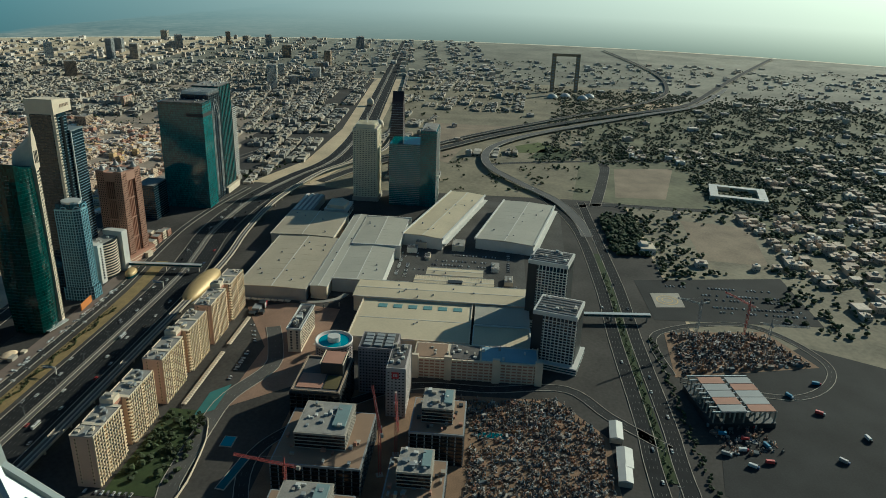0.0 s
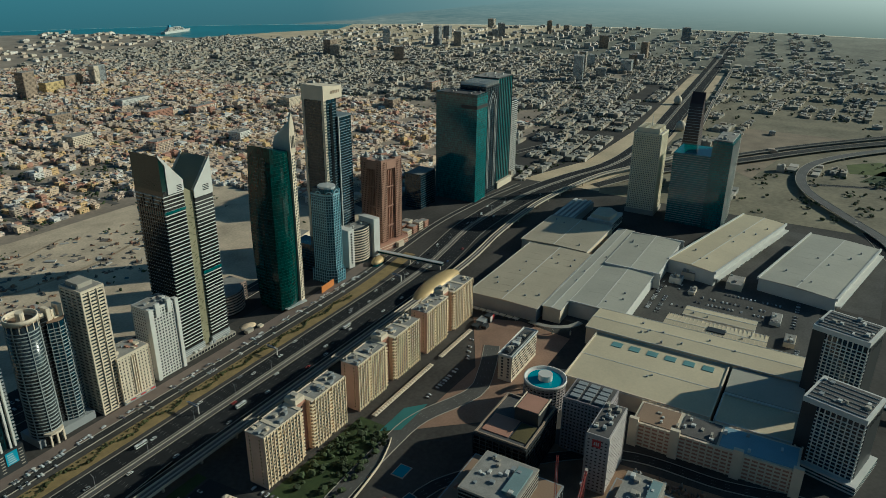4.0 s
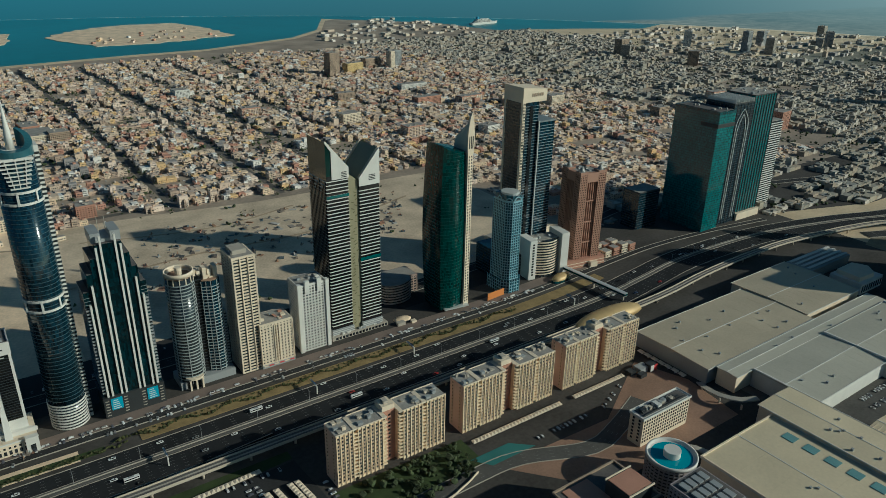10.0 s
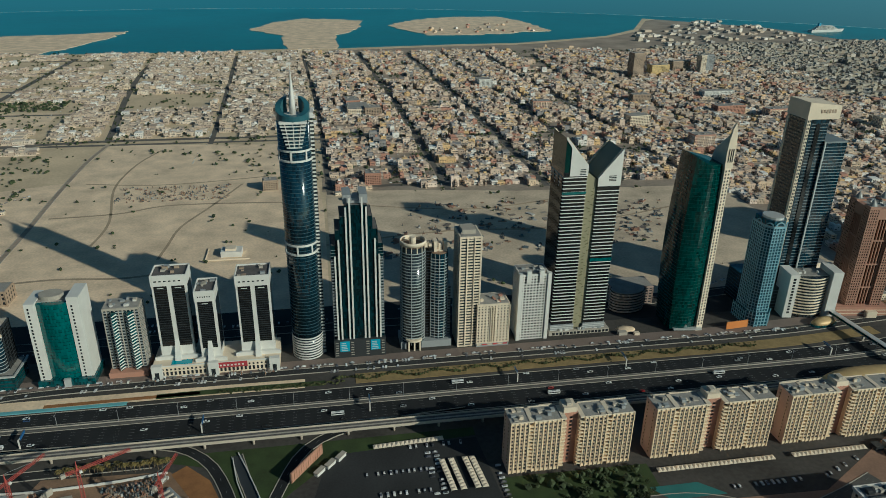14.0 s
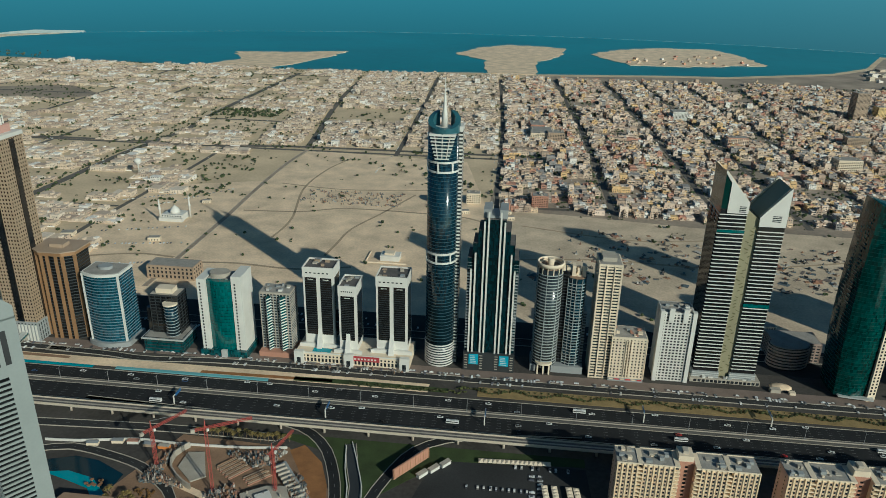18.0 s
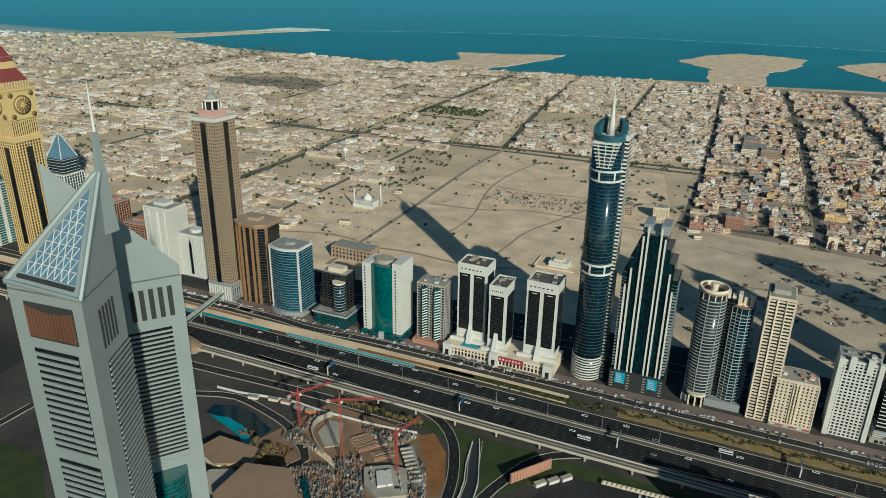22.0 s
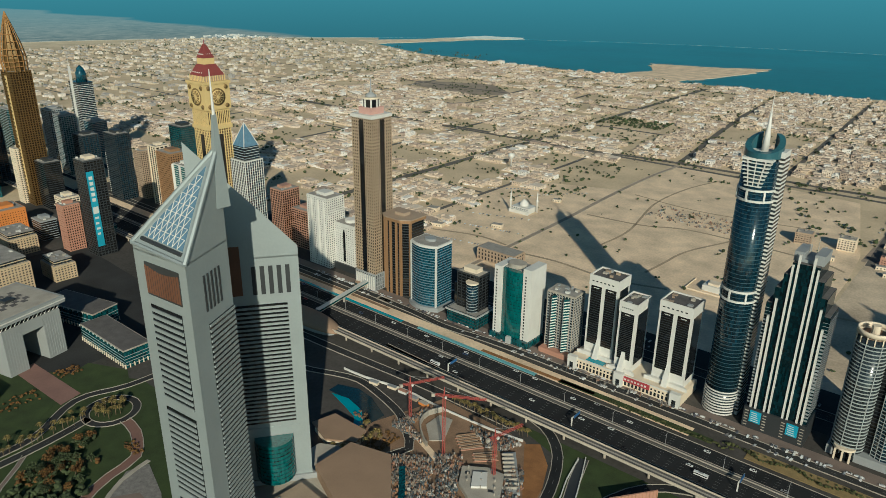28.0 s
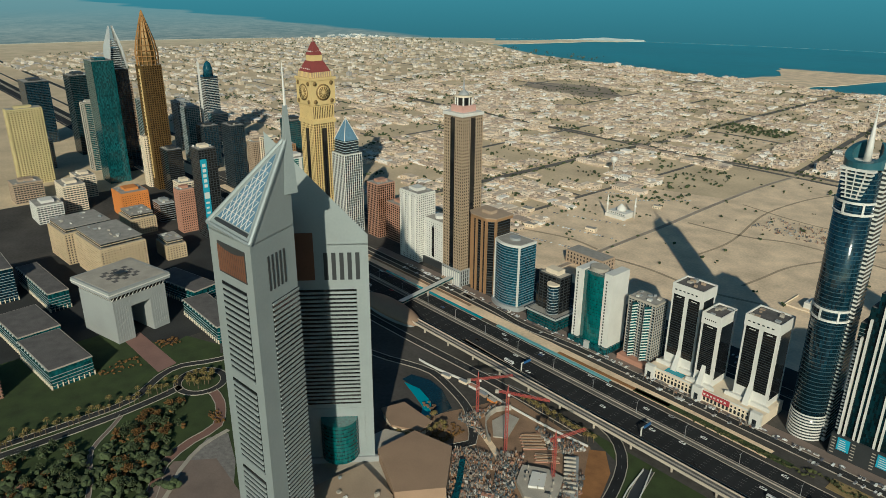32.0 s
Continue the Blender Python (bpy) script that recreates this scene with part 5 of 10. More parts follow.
def sail_tower():
    t = thing("sail_tower", "curved green glass tower with a cream fin rising to a point", "skyscraper", 338, 672)
    left = [(-21 - 1.5 * math.sin(math.pi * k / 8), 19 - 36 * k / 8) for k in range(9)]
    front = [(-21 + 33 * k / 8, -17 - 5.0 * math.sin(math.pi * k / 8)) for k in range(1, 9)]
    p = left + front + [(13, 18)]
    n = len(p)
    # the glass body swells in the middle, draws in at the foot and its top dips like a sail
    v, f = [], []
    lev = 48
    for i in range(lev + 1):
        z = i / lev
        sw = 0.84 + 0.20 * math.sin(math.pi * min(1, z * 0.72 + 0.16))
        for (x, y) in p:
            u = (x + 22) / 36
            top = 203 - 9 * u - 4 * math.sin(math.pi * u)
            v.append((12 + (x - 12) * sw, y * sw, 3 + top * z))
    for i in range(lev):
        f += [(i * n + j, i * n + (j + 1) % n, (i + 1) * n + (j + 1) % n, (i + 1) * n + j) for j in range(n)]
    f += [tuple(range(n - 1, -1, -1)), tuple(range(lev * n, lev * n + n))]
    obj("glass_body", mesh("glass_body", v, f, G_GREEN), t)
    # thin mullion lines on every storey, and ragged teal louvres on the side
    lines = []
    for i in range(1, lev):
        ring = [Vector(v[i * n + j]) for j in range(n - 1)]
        lines.append((offset([(q.x, q.y) for q in ring] + [v[i * n + n - 1][:2]], .14), ring[10].z, ring[10].z + .35))
    joined(t, "storey_line", lines, mat("dark_green_line", (0.006, 0.05, 0.045), .3))
    r = random.Random(2)
    for i in range(46):
        for k in range(2):
            xx = 12 - 34 * (0.84 + 0.20 * math.sin(math.pi * min(1, (8 + i * 4.1) / 200 * .72 + .16)))
            box(t, "louvre", G_TEAL, xx - .9, xx + .5, -9 + k * 12 + r.uniform(-2, 2), -4 + k * 12 + r.uniform(-2, 2), 8 + i * 4.1, 9.4 + i * 4.1)
    # cream fin: a plain shaft, then a leaf-shaped blade over the glass
    fin = [(12, -20.5), (20.5, -18.5), (21, 14), (12.5, 17)]
    body(t, "fin", fin, 0, 196, CREAM, "cream stone fin with small windows")
    blade = [(11.6, 194), (20.6, 194), (20.9, 212), (20, 228), (17, 241), (14.5, 236), (12.2, 222), (11.4, 208)]
    for y0, y1, nm in ((-20.2, -17.6, "blade"), (-17.6, 6, "blade_back")):
        sc = 1 if nm == "blade" else .0
        pts = [(x, z if sc else 194 + (z - 194) * .82) for x, z in blade]
        k = len(pts)
        vv = [(x, y0, z) for x, z in pts] + [(x, y1, z if sc else 194 + (z - 194) * .45) for x, z in pts]
        obj(nm, mesh(nm, vv, [tuple(range(k)), tuple(range(2 * k - 1, k - 1, -1))] + [(i, i + k, (i + 1) % k + k, (i + 1) % k) for i in range(k)], CREAM), t)
    for i in range(50):
        joined(t, "fin_window_pair", [(rect(x - .8, x + .8, y - .25, y + .3), 8 + i * 3.7, 10 + i * 3.7) for x, y in ((14.2, -20.1), (18.2, -19.1))], WINDOW)
    for i in range(48):
        joined(t, "fin_window_row", [(rect(20.4, 21.3, y - .8, y + .8), 8 + i * 3.85, 10.0 + i * 3.85) for y in (-14, -7, 0, 7)], WINDOW)
    for x in (14, 16.4, 18.6):
        box(t, "blade_slot", WINDOW, x - .5, x + .5, -20.5, -20, 200, 214)
    body(t, "base_canopy", [(-16, -22), (16, -26), (18, -20), (-16, -17)], 4, 5.4, STEEL)
    ab = thing("stepped_office", "pale round-cornered low office with brown bands behind the green tower", "office", 292, 716, 0, 8)
    q = oval(0, 0, 22, 15, 18)
    body(ab, "glass_core", q, 0, 26, WINDOW)
    bands(ab, q, 2, 7, 3.6, mat("rose_band", (0.42, 0.33, 0.27), .8), 1.9, .4)
    body(ab, "roof", offset(q, -1), 26, 27, ROOFG)
    hb = thing("orange_hoarding", "orange hoarding board on the forecourt", "hoarding", 400, 650, 0, 5)
    box(hb, "board", ORANGE, -14, 14, -.5, .5, 1, 10)
    for x in (-12, 0, 12):
        box(hb, "post", CONC, x - .4, x + .4, .5, 1.6, 0, 10)


def blue_lattice():
    t = thing("blue_tower", "blue glass tower under a steel-blue lattice with arched tops", "tower", 430, 668)
    p = [(-13, -8), (-7, -15), (7, -15), (13, -8), (13, 15), (-13, 15)]
    grid_tower(t, p, 0, 122, 3.6, G_BLUE, mat("pale_blue_frame", (0.25, 0.43, 0.50), 0.45), 0.8, 0.5, 3.4, 0.7, 0.7)
    FR = bpy.data.materials["pale_blue_frame"]
    body(t, "crown_core", offset(p, -1), 124, 130, G_BLUE)
    for (x, y, rz) in ((0, -15.6, 0), (-10.6, -11.9, -49), (10.6, -11.9, 49), (13.6, 3, 90), (-13.6, 3, 90)):
        v, f = [], []
        w = 5.6 if abs(x) < 1 else 4.2
        for i in range(9):
            a = math.pi * i / 8
            for rr in (w, w - 1.1):
                for yy in (-.5, .5):
                    v.append((rr * math.cos(a), yy, rr * 0.9 * math.sin(a)))
            if i:
                k = 4 * i
                f += [(k - 4, k, k + 1, k - 3), (k - 2, k - 1, k + 3, k + 2), (k - 4, k - 2, k + 2, k), (k - 3, k + 1, k + 3, k - 1)]
        obj("arch", mesh("arch", v, f, FR), t, (x, y, 124), rz)
    body(t, "roof", oval(0, 0, 11, 12, 16), 130, 132.5, STEEL)
    body(t, "podium", offset(p, 2.5), 0, 18, G_BLUE)
    bands(t, offset(p, 2.5), 2, 4, 4.2, FR, 0.8, 0.4)
    piers(t, offset(p, 2.5), 0, 18, FR, 4, 0.8, 0.6)
    t = thing("white_office", "low white office with a curved glass middle", "office", 500, 672, 0, -8)
    box(t, "wing", WHITE, -30, -19, -10, 18, 0, 56)
    box(t, "wing", WHITE, 19, 31, -12, 18, 0, 60)
    q = [(-19, -4)] + [(x, -4 - 7 * math.cos(math.pi * x / 40)) for x in range(-16, 17, 4)] + [(19, -4), (19, 16), (-19, 16)]
    body(t, "glass_core", q, 0, 52, G_GREY)
    bands(t, q, 4, 13, 3.8, CREAM, 1.6, 0.4)
    for i in range(12):
        box(t, "window_slot", WINDOW, -26, -23, -10.3, -9.6, 6 + i * 3.9, 8.4 + i * 3.9)
    body(t, "roof", rect(-19, 19, -4, 16), 52, 53, ROOFG)
    roof_gear(t, -28, 28, -2, 14, 53, 8, 31)


def brown_hotel():
    t = thing("brown_hotel", "pink-brown stone hotel tower with lattice corner pylons round black glass recesses", "hotel", 572, 681, 0, -8)
    body(t, "recess_glass", rect(-18, 18, -16, 16), 0, 132, G_BLACK)
    pylons = ((-21, -10, -20, -9), (9, 21, -20, -9), (-21, -10, 8, 20), (9, 21, 8, 20))
    for (x0, x1, y0, y1) in pylons:
        grid_tower(t, rect(x0, x1, y0, y1), 0, 134, 3.4, G_BROWN, BROWN, 1.5, 0.4, 2.7, 1.2, 0.5, para=3)
    for k in range(5):
        box(t, "recess_fin", BROWN, -7.6 + k * 3.6, -6.6 + k * 3.6, -18.0, -16, 6, 122)
        box(t, "recess_fin", BROWN, -20, -18, -6.4 + k * 3.2, -5.5 + k * 3.2, 6, 122)
    for k in range(3):
        box(t, "recess_rail", BROWN, -10, 9, -18.4, -16, 34 + k * 30, 35.6 + k * 30)
        box(t, "recess_rail", BROWN, -20.4, -18, -9, 8, 34 + k * 30, 35.6 + k * 30)
    for (x0, x1, y0, y1) in ((-10, 9, -20.4, -15), (-21.4, -15, -9, 8), (15, 21.4, -9, 8), (-10, 9, 15, 20.4)):
        box(t, "lintel", BROWN, x0, x1, y0, y1, 122, 135)
    box(t, "roof", ROOFG, -15, 15, -15, 15, 132, 134.6)
    dm = mat("dome_metal", (0.3, 0.3, 0.28), 0.4)
    for (x0, x1, y0, y1) in pylons:
        obj("dome", lathe("dome", [(4.5, 0), (4.4, 2), (3, 5), (.4, 9.5)], dm, 14), t, ((x0 + x1) / 2, (y0 + y1) / 2, 135))
    roof_gear(t, -9, 9, -14, 14, 134.6, 10, 57)
    body(t, "podium", rect(-34, 30, -25, 16), 0, 12, TERRA)
    bands(t, rect(-34, 30, -25, 16), 3, 2, 4.4, CREAM, .8, .3, "podium_band")
    body(t, "entrance", rect(2, 14, -31, -25), 0, 8, CREAM)
    for i in range(7):
        w = thing("annex_block", "low pinkish annex house with a flat roof", "building", 618 + (i % 4) * 17, 668 + (i // 4) * 20, 0, 0, "annex houses")
        FAR[0] = True
        grid_tower(w, rect(-6, 6, -6, 6), 0, 8 + (i * 37 % 5), 3.5, WINDOW, TERRA if i % 2 else CREAM, 1.8, .2, 3, 1.3, .25)
        FAR[0] = False


def silver_tower():
    t = thing("dark_tower", "tall dark glass tower with pale lines and cream top panel", "skyscraper", 494, 716)
    line = mat("pale_floor_line", (0.20, 0.23, 0.24), 0.5)
    body(t, "glass_core", rect(-24, 3, -17, 17), 0, 231, G_NAVY)
    body(t, "glass_core", rect(3, 30, -20, 17), 0, 205, G_NAVY)
    bands(t, rect(-18, 3, -17.2, 17), 4, 60, 3.75, line, 0.55, 0.12)
    bands(t, rect(3, 30, -20, 17), 4, 53, 3.75, line, 0.75, 0.2)
    for (y0, y1) in ((-18.4, -14.5), (14.5, 18)):
        body(t, "frame_side", rect(-25, -20.5, y0, y1), 0, 236, CREAM, "cream edge strip with small windows")
    for i in range(56):
        joined(t, "strip_window_pair", [(rect(-24.2, -23.2, -18.7, -18.1), 8 + i * 4, 10.2 + i * 4), (rect(-22.2, -21.2, -18.7, -18.1), 8 + i * 4, 10.2 + i * 4)], WINDOW)
    body(t, "side_glass", rect(-24.6, -12, -13.5, 13.5), 0, 230, G_GREY)
    bands(t, rect(-24.6, -12.2, -13.4, 13.4), 6, 56, 4, DARKP, 1.4, .3, "side_band")
    box(t, "dark_slot", G_BLACK, -12, -7, -17.9, -17, 4, 226)
    body(t, "top_panel", rect(-25.4, 14, -18.6, 18.4), 231, 250, CREAM, tops=[19, 15, 15, 19])
    for i in range(6):
        box(t, "sign_letter_bar", TAN, -10.6 + i * 3.3, -8.6 + i * 3.3, -19.0, -18.5, 238, 242)
    box(t, "step_top", line, 3, 30.6, -20.6, 17.6, 204, 206)
    box(t, "corner_pier", STEEL, 1.8, 3.4, -20.6, -19, 0, 206)
    body(t, "podium", rect(-34, 40, -30, 20), 0, 30, DARKP)
    bands(t, rect(-34, 40, -30, 20), 4, 6, 4.4, line, .6, .2)
    body(t, "podium_glass", rect(-60, -34, -20, 20), 0, 40, G_NAVY)
    bands(t, rect(-60, -34, -20, 20), 4, 9, 4, DARKP, .6, .2)


def teal_group():
    t = thing("teal_tower", "sea-green glass slab tower", "tower", 836, 691)
    body(t, "glass_body", rect(-20, 20, -40, 40), 0, 186, G_SEA)
    bands(t, rect(-20, 20, -40, 40), 6, 46, 3.9, G_TEAL, 0.7, 0.15, "spandrel")
    box(t, "sky_slot", DARKP, -20.6, 20.6, -40.6, -10, 166, 172)
    body(t, "crown", rect(-20.5, 20.5, -40.5, 40.5), 186, 190, G_TEAL)
    body(t, "roof", rect(-18, 18, -36, 36), 190, 190.5, ROOFD)
    roof_gear(t, -17, 17, -34, 34, 190.5, 8, 41)
    t = thing("arched_tower", "dark tower with a tall pointed arch outline on its face", "tower", 884, 682)
    grid_tower(t, rect(-26, 26, -26, 24), 0, 196, 4, G_NAVY, DARKP, 0.7, .2, 8, 0.8, .5, pm=DARKP)
    for s in (-1, 1):
        for w, zt in ((16, 176), (11, 168)):
            box(t, "arch_leg", STEEL, s * w - .6, s * w + .6, -27.4, -26, 10, zt - 18)
            v = []
            for i in range(7):
                a = i / 6
                v.append((s * w * (1 - a ** 1.6), zt - 18 + 30 * a ** 0.8))
            vv, ff = [], []
            for i, (x, z) in enumerate(v):
                vv += [(x - .6, -27.4, z), (x + .6, -27.4, z), (x + .6, -26, z), (x - .6, -26, z)]
                if i:
                    k = 4 * i
                    ff += [(k - 4, k - 3, k + 1, k), (k - 3, k - 2, k + 2, k + 1), (k - 1, k - 4, k, k + 3)]
            obj("arch_curve", mesh("arch_curve", vv, ff, STEEL), t)
    for k in range(8):
        box(t, "crown_fin", STEEL, -24 + k * 6.6, -23 + k * 6.6, -26, 24, 198, 203)
    t = thing("teal_tower", "tall teal glass tower with dark fins", "tower", 941, 684)
    grid_tower(t, rect(-29, 29, -26, 24), 0, 204, 4, G_SEA, DARKP, 0.6, .2, 7, 1.0, .9, pm=DARKP)
    body(t, "podium", rect(-30, 32, -32, -24), 0, 12, CREAM)
    roof_gear(t, -26, 26, -22, 20, 206, 10, 42)
    t = thing("banded_tower", "white banded tower behind the teal towers", "tower", 1006, 690)
    body(t, "glass_core", rect(-20, 20, -20, 20), 0, 150, G_GREY)
    bands(t, rect(-20, 20, -20, 20), 4, 37, 4, WHITE, 1.4, .7)
    body(t, "roof", rect(-19, 19, -19, 19), 152, 153, ROOFG)
    t = thing("dark_block", "dark glass block beside the teal towers", "office", 760, 730)
    grid_tower(t, rect(-24, 24, -16, 16), 0, 60, 4, G_NAVY, DARKP, .7, .2, 0)


bank_tower(), white_pair(), copper_tower(), blue_curve(), dark_round(), jade(), grey_block(), trio(), navy_tower()
stripe_tower(), round_pair(), slim_tower(), low_white(), notch_pair(), sail_tower(), blue_lattice(), brown_hotel(), silver_tower(), teal_group()

SLAB = mat("apartment_plaster", (0.82, 0.65, 0.43), 0.75, var=0.07, s1=0.05, s2=0.8)
SLABE = mat("rose_end_plaster", (0.60, 0.42, 0.31), 0.8, var=0.1)
SLABT = mat("rose_plaster", (0.62, 0.46, 0.31), 0.8, var=0.1)
# ---- apartment slabs between the viaduct and the forecourt ----
def apartment_slab(x0, x1, seed):
    t = thing("apartment_block", "cream ribbed apartment slab with rose stair recess and balconies", "apartments", (x0 + x1) / 2, 464, group="apartment slabs in a row")
    w = (x1 - x0) / 2
    def wall(u, v, n):
        wb = body(t, "wall_block", rect(u, v, -10, 10), 0, 50, SLAB)
        step = (v - u) / n
        for k in range(n):
            xx = u + step * (k + .5)
            box(wb, "window_column", SLABT, xx - .95, xx + .95, -10.14, -9.6, 2.5, 48.8)
        for k in range(n + 1):
            xx = min(max(u + step * k, u + .35), v - .35)
            box(wb, "rib", SLAB, xx - .38, xx + .38, -10.75, -9.8, 0, 50.4)
        for fl in range(13):
            joined(wb, "window_row", [(rect(u + step * (k + .5) - .72, u + step * (k + .5) + .72, -10.28, -9.6), 3.7 + fl * 3.55, 5.5 + fl * 3.55) for k in range(n)], WINDOW)
        box(t, "roof", ROOFG, u, v, -9.6, 9.6, 50, 50.5)
        for sg in (-1, 1):
            box(t, "parapet", CREAM, u - .2, v + .2, sg * 10 - .25, sg * 10 + .25, 50, 51.3)
        roof_gear(t, u, v, -9, 9, 50.5, 7, seed + int(u), [CREAM, GREYP, CONC])
    def loggia(u, v):
        box(t, "loggia_back", SLABT, u, v, -7.6, 9, 0, 50)
        for fl in range(13):
            box(t, "balcony", SLAB, u - .1, v + .1, -10.5, -7.4, 2.7 + fl * 3.55, 3.9 + fl * 3.55)
        joined(t, "loggia_glazing", [(rect(u + .5, v - .5, -7.8, -7.2), 3.4 + fl * 3.55, 5.7 + fl * 3.55) for fl in range(13)], WINDOW)
        box(t, "loggia_roof", CREAM, u, v, -10, 9, 49.6, 51)
    k = w / 54
    for (u, v, n) in ((-w, -38 * k, 4), (-34 * k, -10 * k, 6), (10 * k, 30 * k, 5), (34 * k, w, 5)):
        wall(u, v, n)
    for (u, v) in ((-38 * k, -34 * k), (-10 * k, -6 * k), (6 * k, 10 * k), (30 * k, 34 * k)):
        loggia(u, v)
    for s in (-1, 1):
        box(t, "end_wall", SLABE, s * w - .3, s * w + .3, -9.8, 9.8, 0, 50.2, "rose plaster end wall")
        for y in (-5.5, 5.5):
            box(t, "end_strip", SLABT, s * w - .45, s * w + .45, y - 1.0, y + 1.0, 2.5, 48.5)
            joined(t, "end_glazing", [(rect(s * w - .55, s * w + .55, y - .5, y + .5), 3.9 + fl * 3.55, 5.2 + fl * 3.55) for fl in range(13)], WINDOW)
    box(t, "stair_tower", TERRA, -6 * k, 6 * k, -3.5, 10, 0, 51)
    box(t, "stair_head", CREAM, -6.5 * k, 5 * k, -3, 9.4, 51, 56)
    box(t, "stair_tank", CONC, -3, 1, 0, 6, 56, 58.4)
    for fl in range(12):
        box(t, "stair_window", WINDOW, -1, 1, -3.7, -3.2, 4 + fl * 3.8, 5.6 + fl * 3.8)
    return t


for k, (a, b) in enumerate(((76, 182), (202, 312), (327, 433))):
    apartment_slab(a, b, k * 100)
for (a, b) in ((200, 310), (325, 400)):
    c = thing("carport_row", "long row of pale carport shades on posts", "carport", (a + b) / 2, 436)
    n = int((b - a) / 4)
    cm = mesh("shade", [(-1.9, -2.6, 2.6), (1.9, -2.6, 2.6), (1.9, 2.6, 3.1), (-1.9, 2.6, 3.1), (0, 0, 3.8)], [(0, 1, 4), (1, 2, 4), (2, 3, 4), (3, 0, 4), (3, 2, 1, 0)], CREAM)
    for i in range(n):
        obj("shade", cm, c, (-(b - a) / 2 + i * 4 + 2, 0, 0))
        if i % 3 == 0:
            obj("post", cube(GREYP), c, (-(b - a) / 2 + i * 4, 2.2, 0), 0, (.2, .2, 3))
for (x, y, rz) in ((34, 459, 96), (52, 459, 96), (26, 459, 96), (46, 459, 96), (-12, 503, 3)):
    c = thing("carport_row", "cream fabric carport row over parked cars", "carport", x, y, 0, rz)
    for i in range(10 if rz > 50 else 16):
        obj("shade", cm, c, (-18 + i * 3.9, 0, 0))
        if i % 3 == 0:
            obj("post", cube(GREYP), c, (-18 + i * 3.9, 2.2, 0), 0, (.2, .2, 3))
ct = sheet("sports_court", [(186, 420), (228, 420), (246, 404), (198, 404)], 0.5, COURT, th=0.3, kind="", label="teal sports court with white lines behind a fence", category="court")
bs = thing("site_cabins", "dark low cabins with a red and white banner", "building", 422, 434)
for i, (x, y, w, d, h) in enumerate(((0, 0, 14, 10, 6), (-14, 2, 8, 8, 4), (10, -4, 10, 8, 8), (-8, -8, 9, 6, 4))):
    box(bs, "cabin", DARKP if i else GREYP, x - w / 2, x + w / 2, y - d / 2, y + d / 2, 0, h)
box(bs, "banner", WHITE, 5, 10, -8.6, -8.1, 1, 8)
box(bs, "banner", REDP, 10, 15.2, -8.6, -8.1, 1, 8, "red banner")

# ---- exhibition halls ----
def hall(x0, x1, y0, y1, h, roof, label, rise=2.5, ridge_x=True, wall=CREAM, vents=6, seed=1, seams=10):
    t = thing("exhibition_hall", label, "hall", (x0 + x1) / 2, (y0 + y1) / 2)
    w, d = (x1 - x0) / 2, (y1 - y0) / 2
    box(t, "wall", wall, -w, w, -d, d, 0, h)
    if ridge_x:
        v = [(-w - 1, -d - 1, h), (w + 1, -d - 1, h), (w + 1, d + 1, h), (-w - 1, d + 1, h), (-w - 1, 0, h + rise), (w + 1, 0, h + rise)]
        f = [(0, 1, 5, 4), (2, 3, 4, 5), (1, 2, 5), (3, 0, 4), (3, 2, 1, 0)]
    else:
        v = [(-w - 1, -d - 1, h), (w + 1, -d - 1, h), (w + 1, d + 1, h), (-w - 1, d + 1, h), (0, -d - 1, h + rise), (0, d + 1, h + rise)]
        f = [(0, 1, 4), (2, 3, 5), (1, 2, 5, 4), (3, 0, 4, 5), (3, 2, 1, 0)]
    obj("roof", mesh("roof", v, f, roof), t)
    for s in (-1, 1):
        if ridge_x:
            box(t, "eave_trim", WHITE, -w - 1.1, w + 1.1, s * (d + 1) - .35, s * (d + 1) + .35, h - .5, h + .35)
        else:
            box(t, "eave_trim", WHITE, s * (w + 1) - .35, s * (w + 1) + .35, -d - 1.1, d + 1.1, h - .5, h + .35)
    obj("ridge_cap", cube(WHITE), t, (0, 0, h + rise - .1), 0 if ridge_x else 90, (2 * (w if ridge_x else d) + 2, 1.0, .35))
    for i in range(1, seams if seams < 12 else 12):
        k = -1 + 2 * i / seams
        for s in (-1, 1):
            if ridge_x:
                obj("roof_seam", cube(roof), t, (k * w, s * d / 2, h + rise / 2 - .05), 0, (.4, d, .12), rx=-s * math.degrees(math.atan2(rise, d)))
            else:
                obj("roof_seam", cube(roof), t, (s * w / 2, k * d, h + rise / 2 - .05), 0, (w, .4, .12), ry=s * math.degrees(math.atan2(rise, w)))
    r = random.Random(seed)
    for i in range(vents):
        x, y = r.uniform(-w * .8, w * .8), r.uniform(-d * .8, d * .8)
        box(t, "roof_vent", GREYP, x - 1, x + 1, y - 1, y + 1, h + rise * (1 - abs(y) / d if ridge_x else 1 - abs(x) / w) - .3, h + rise + 1.2)
    return t


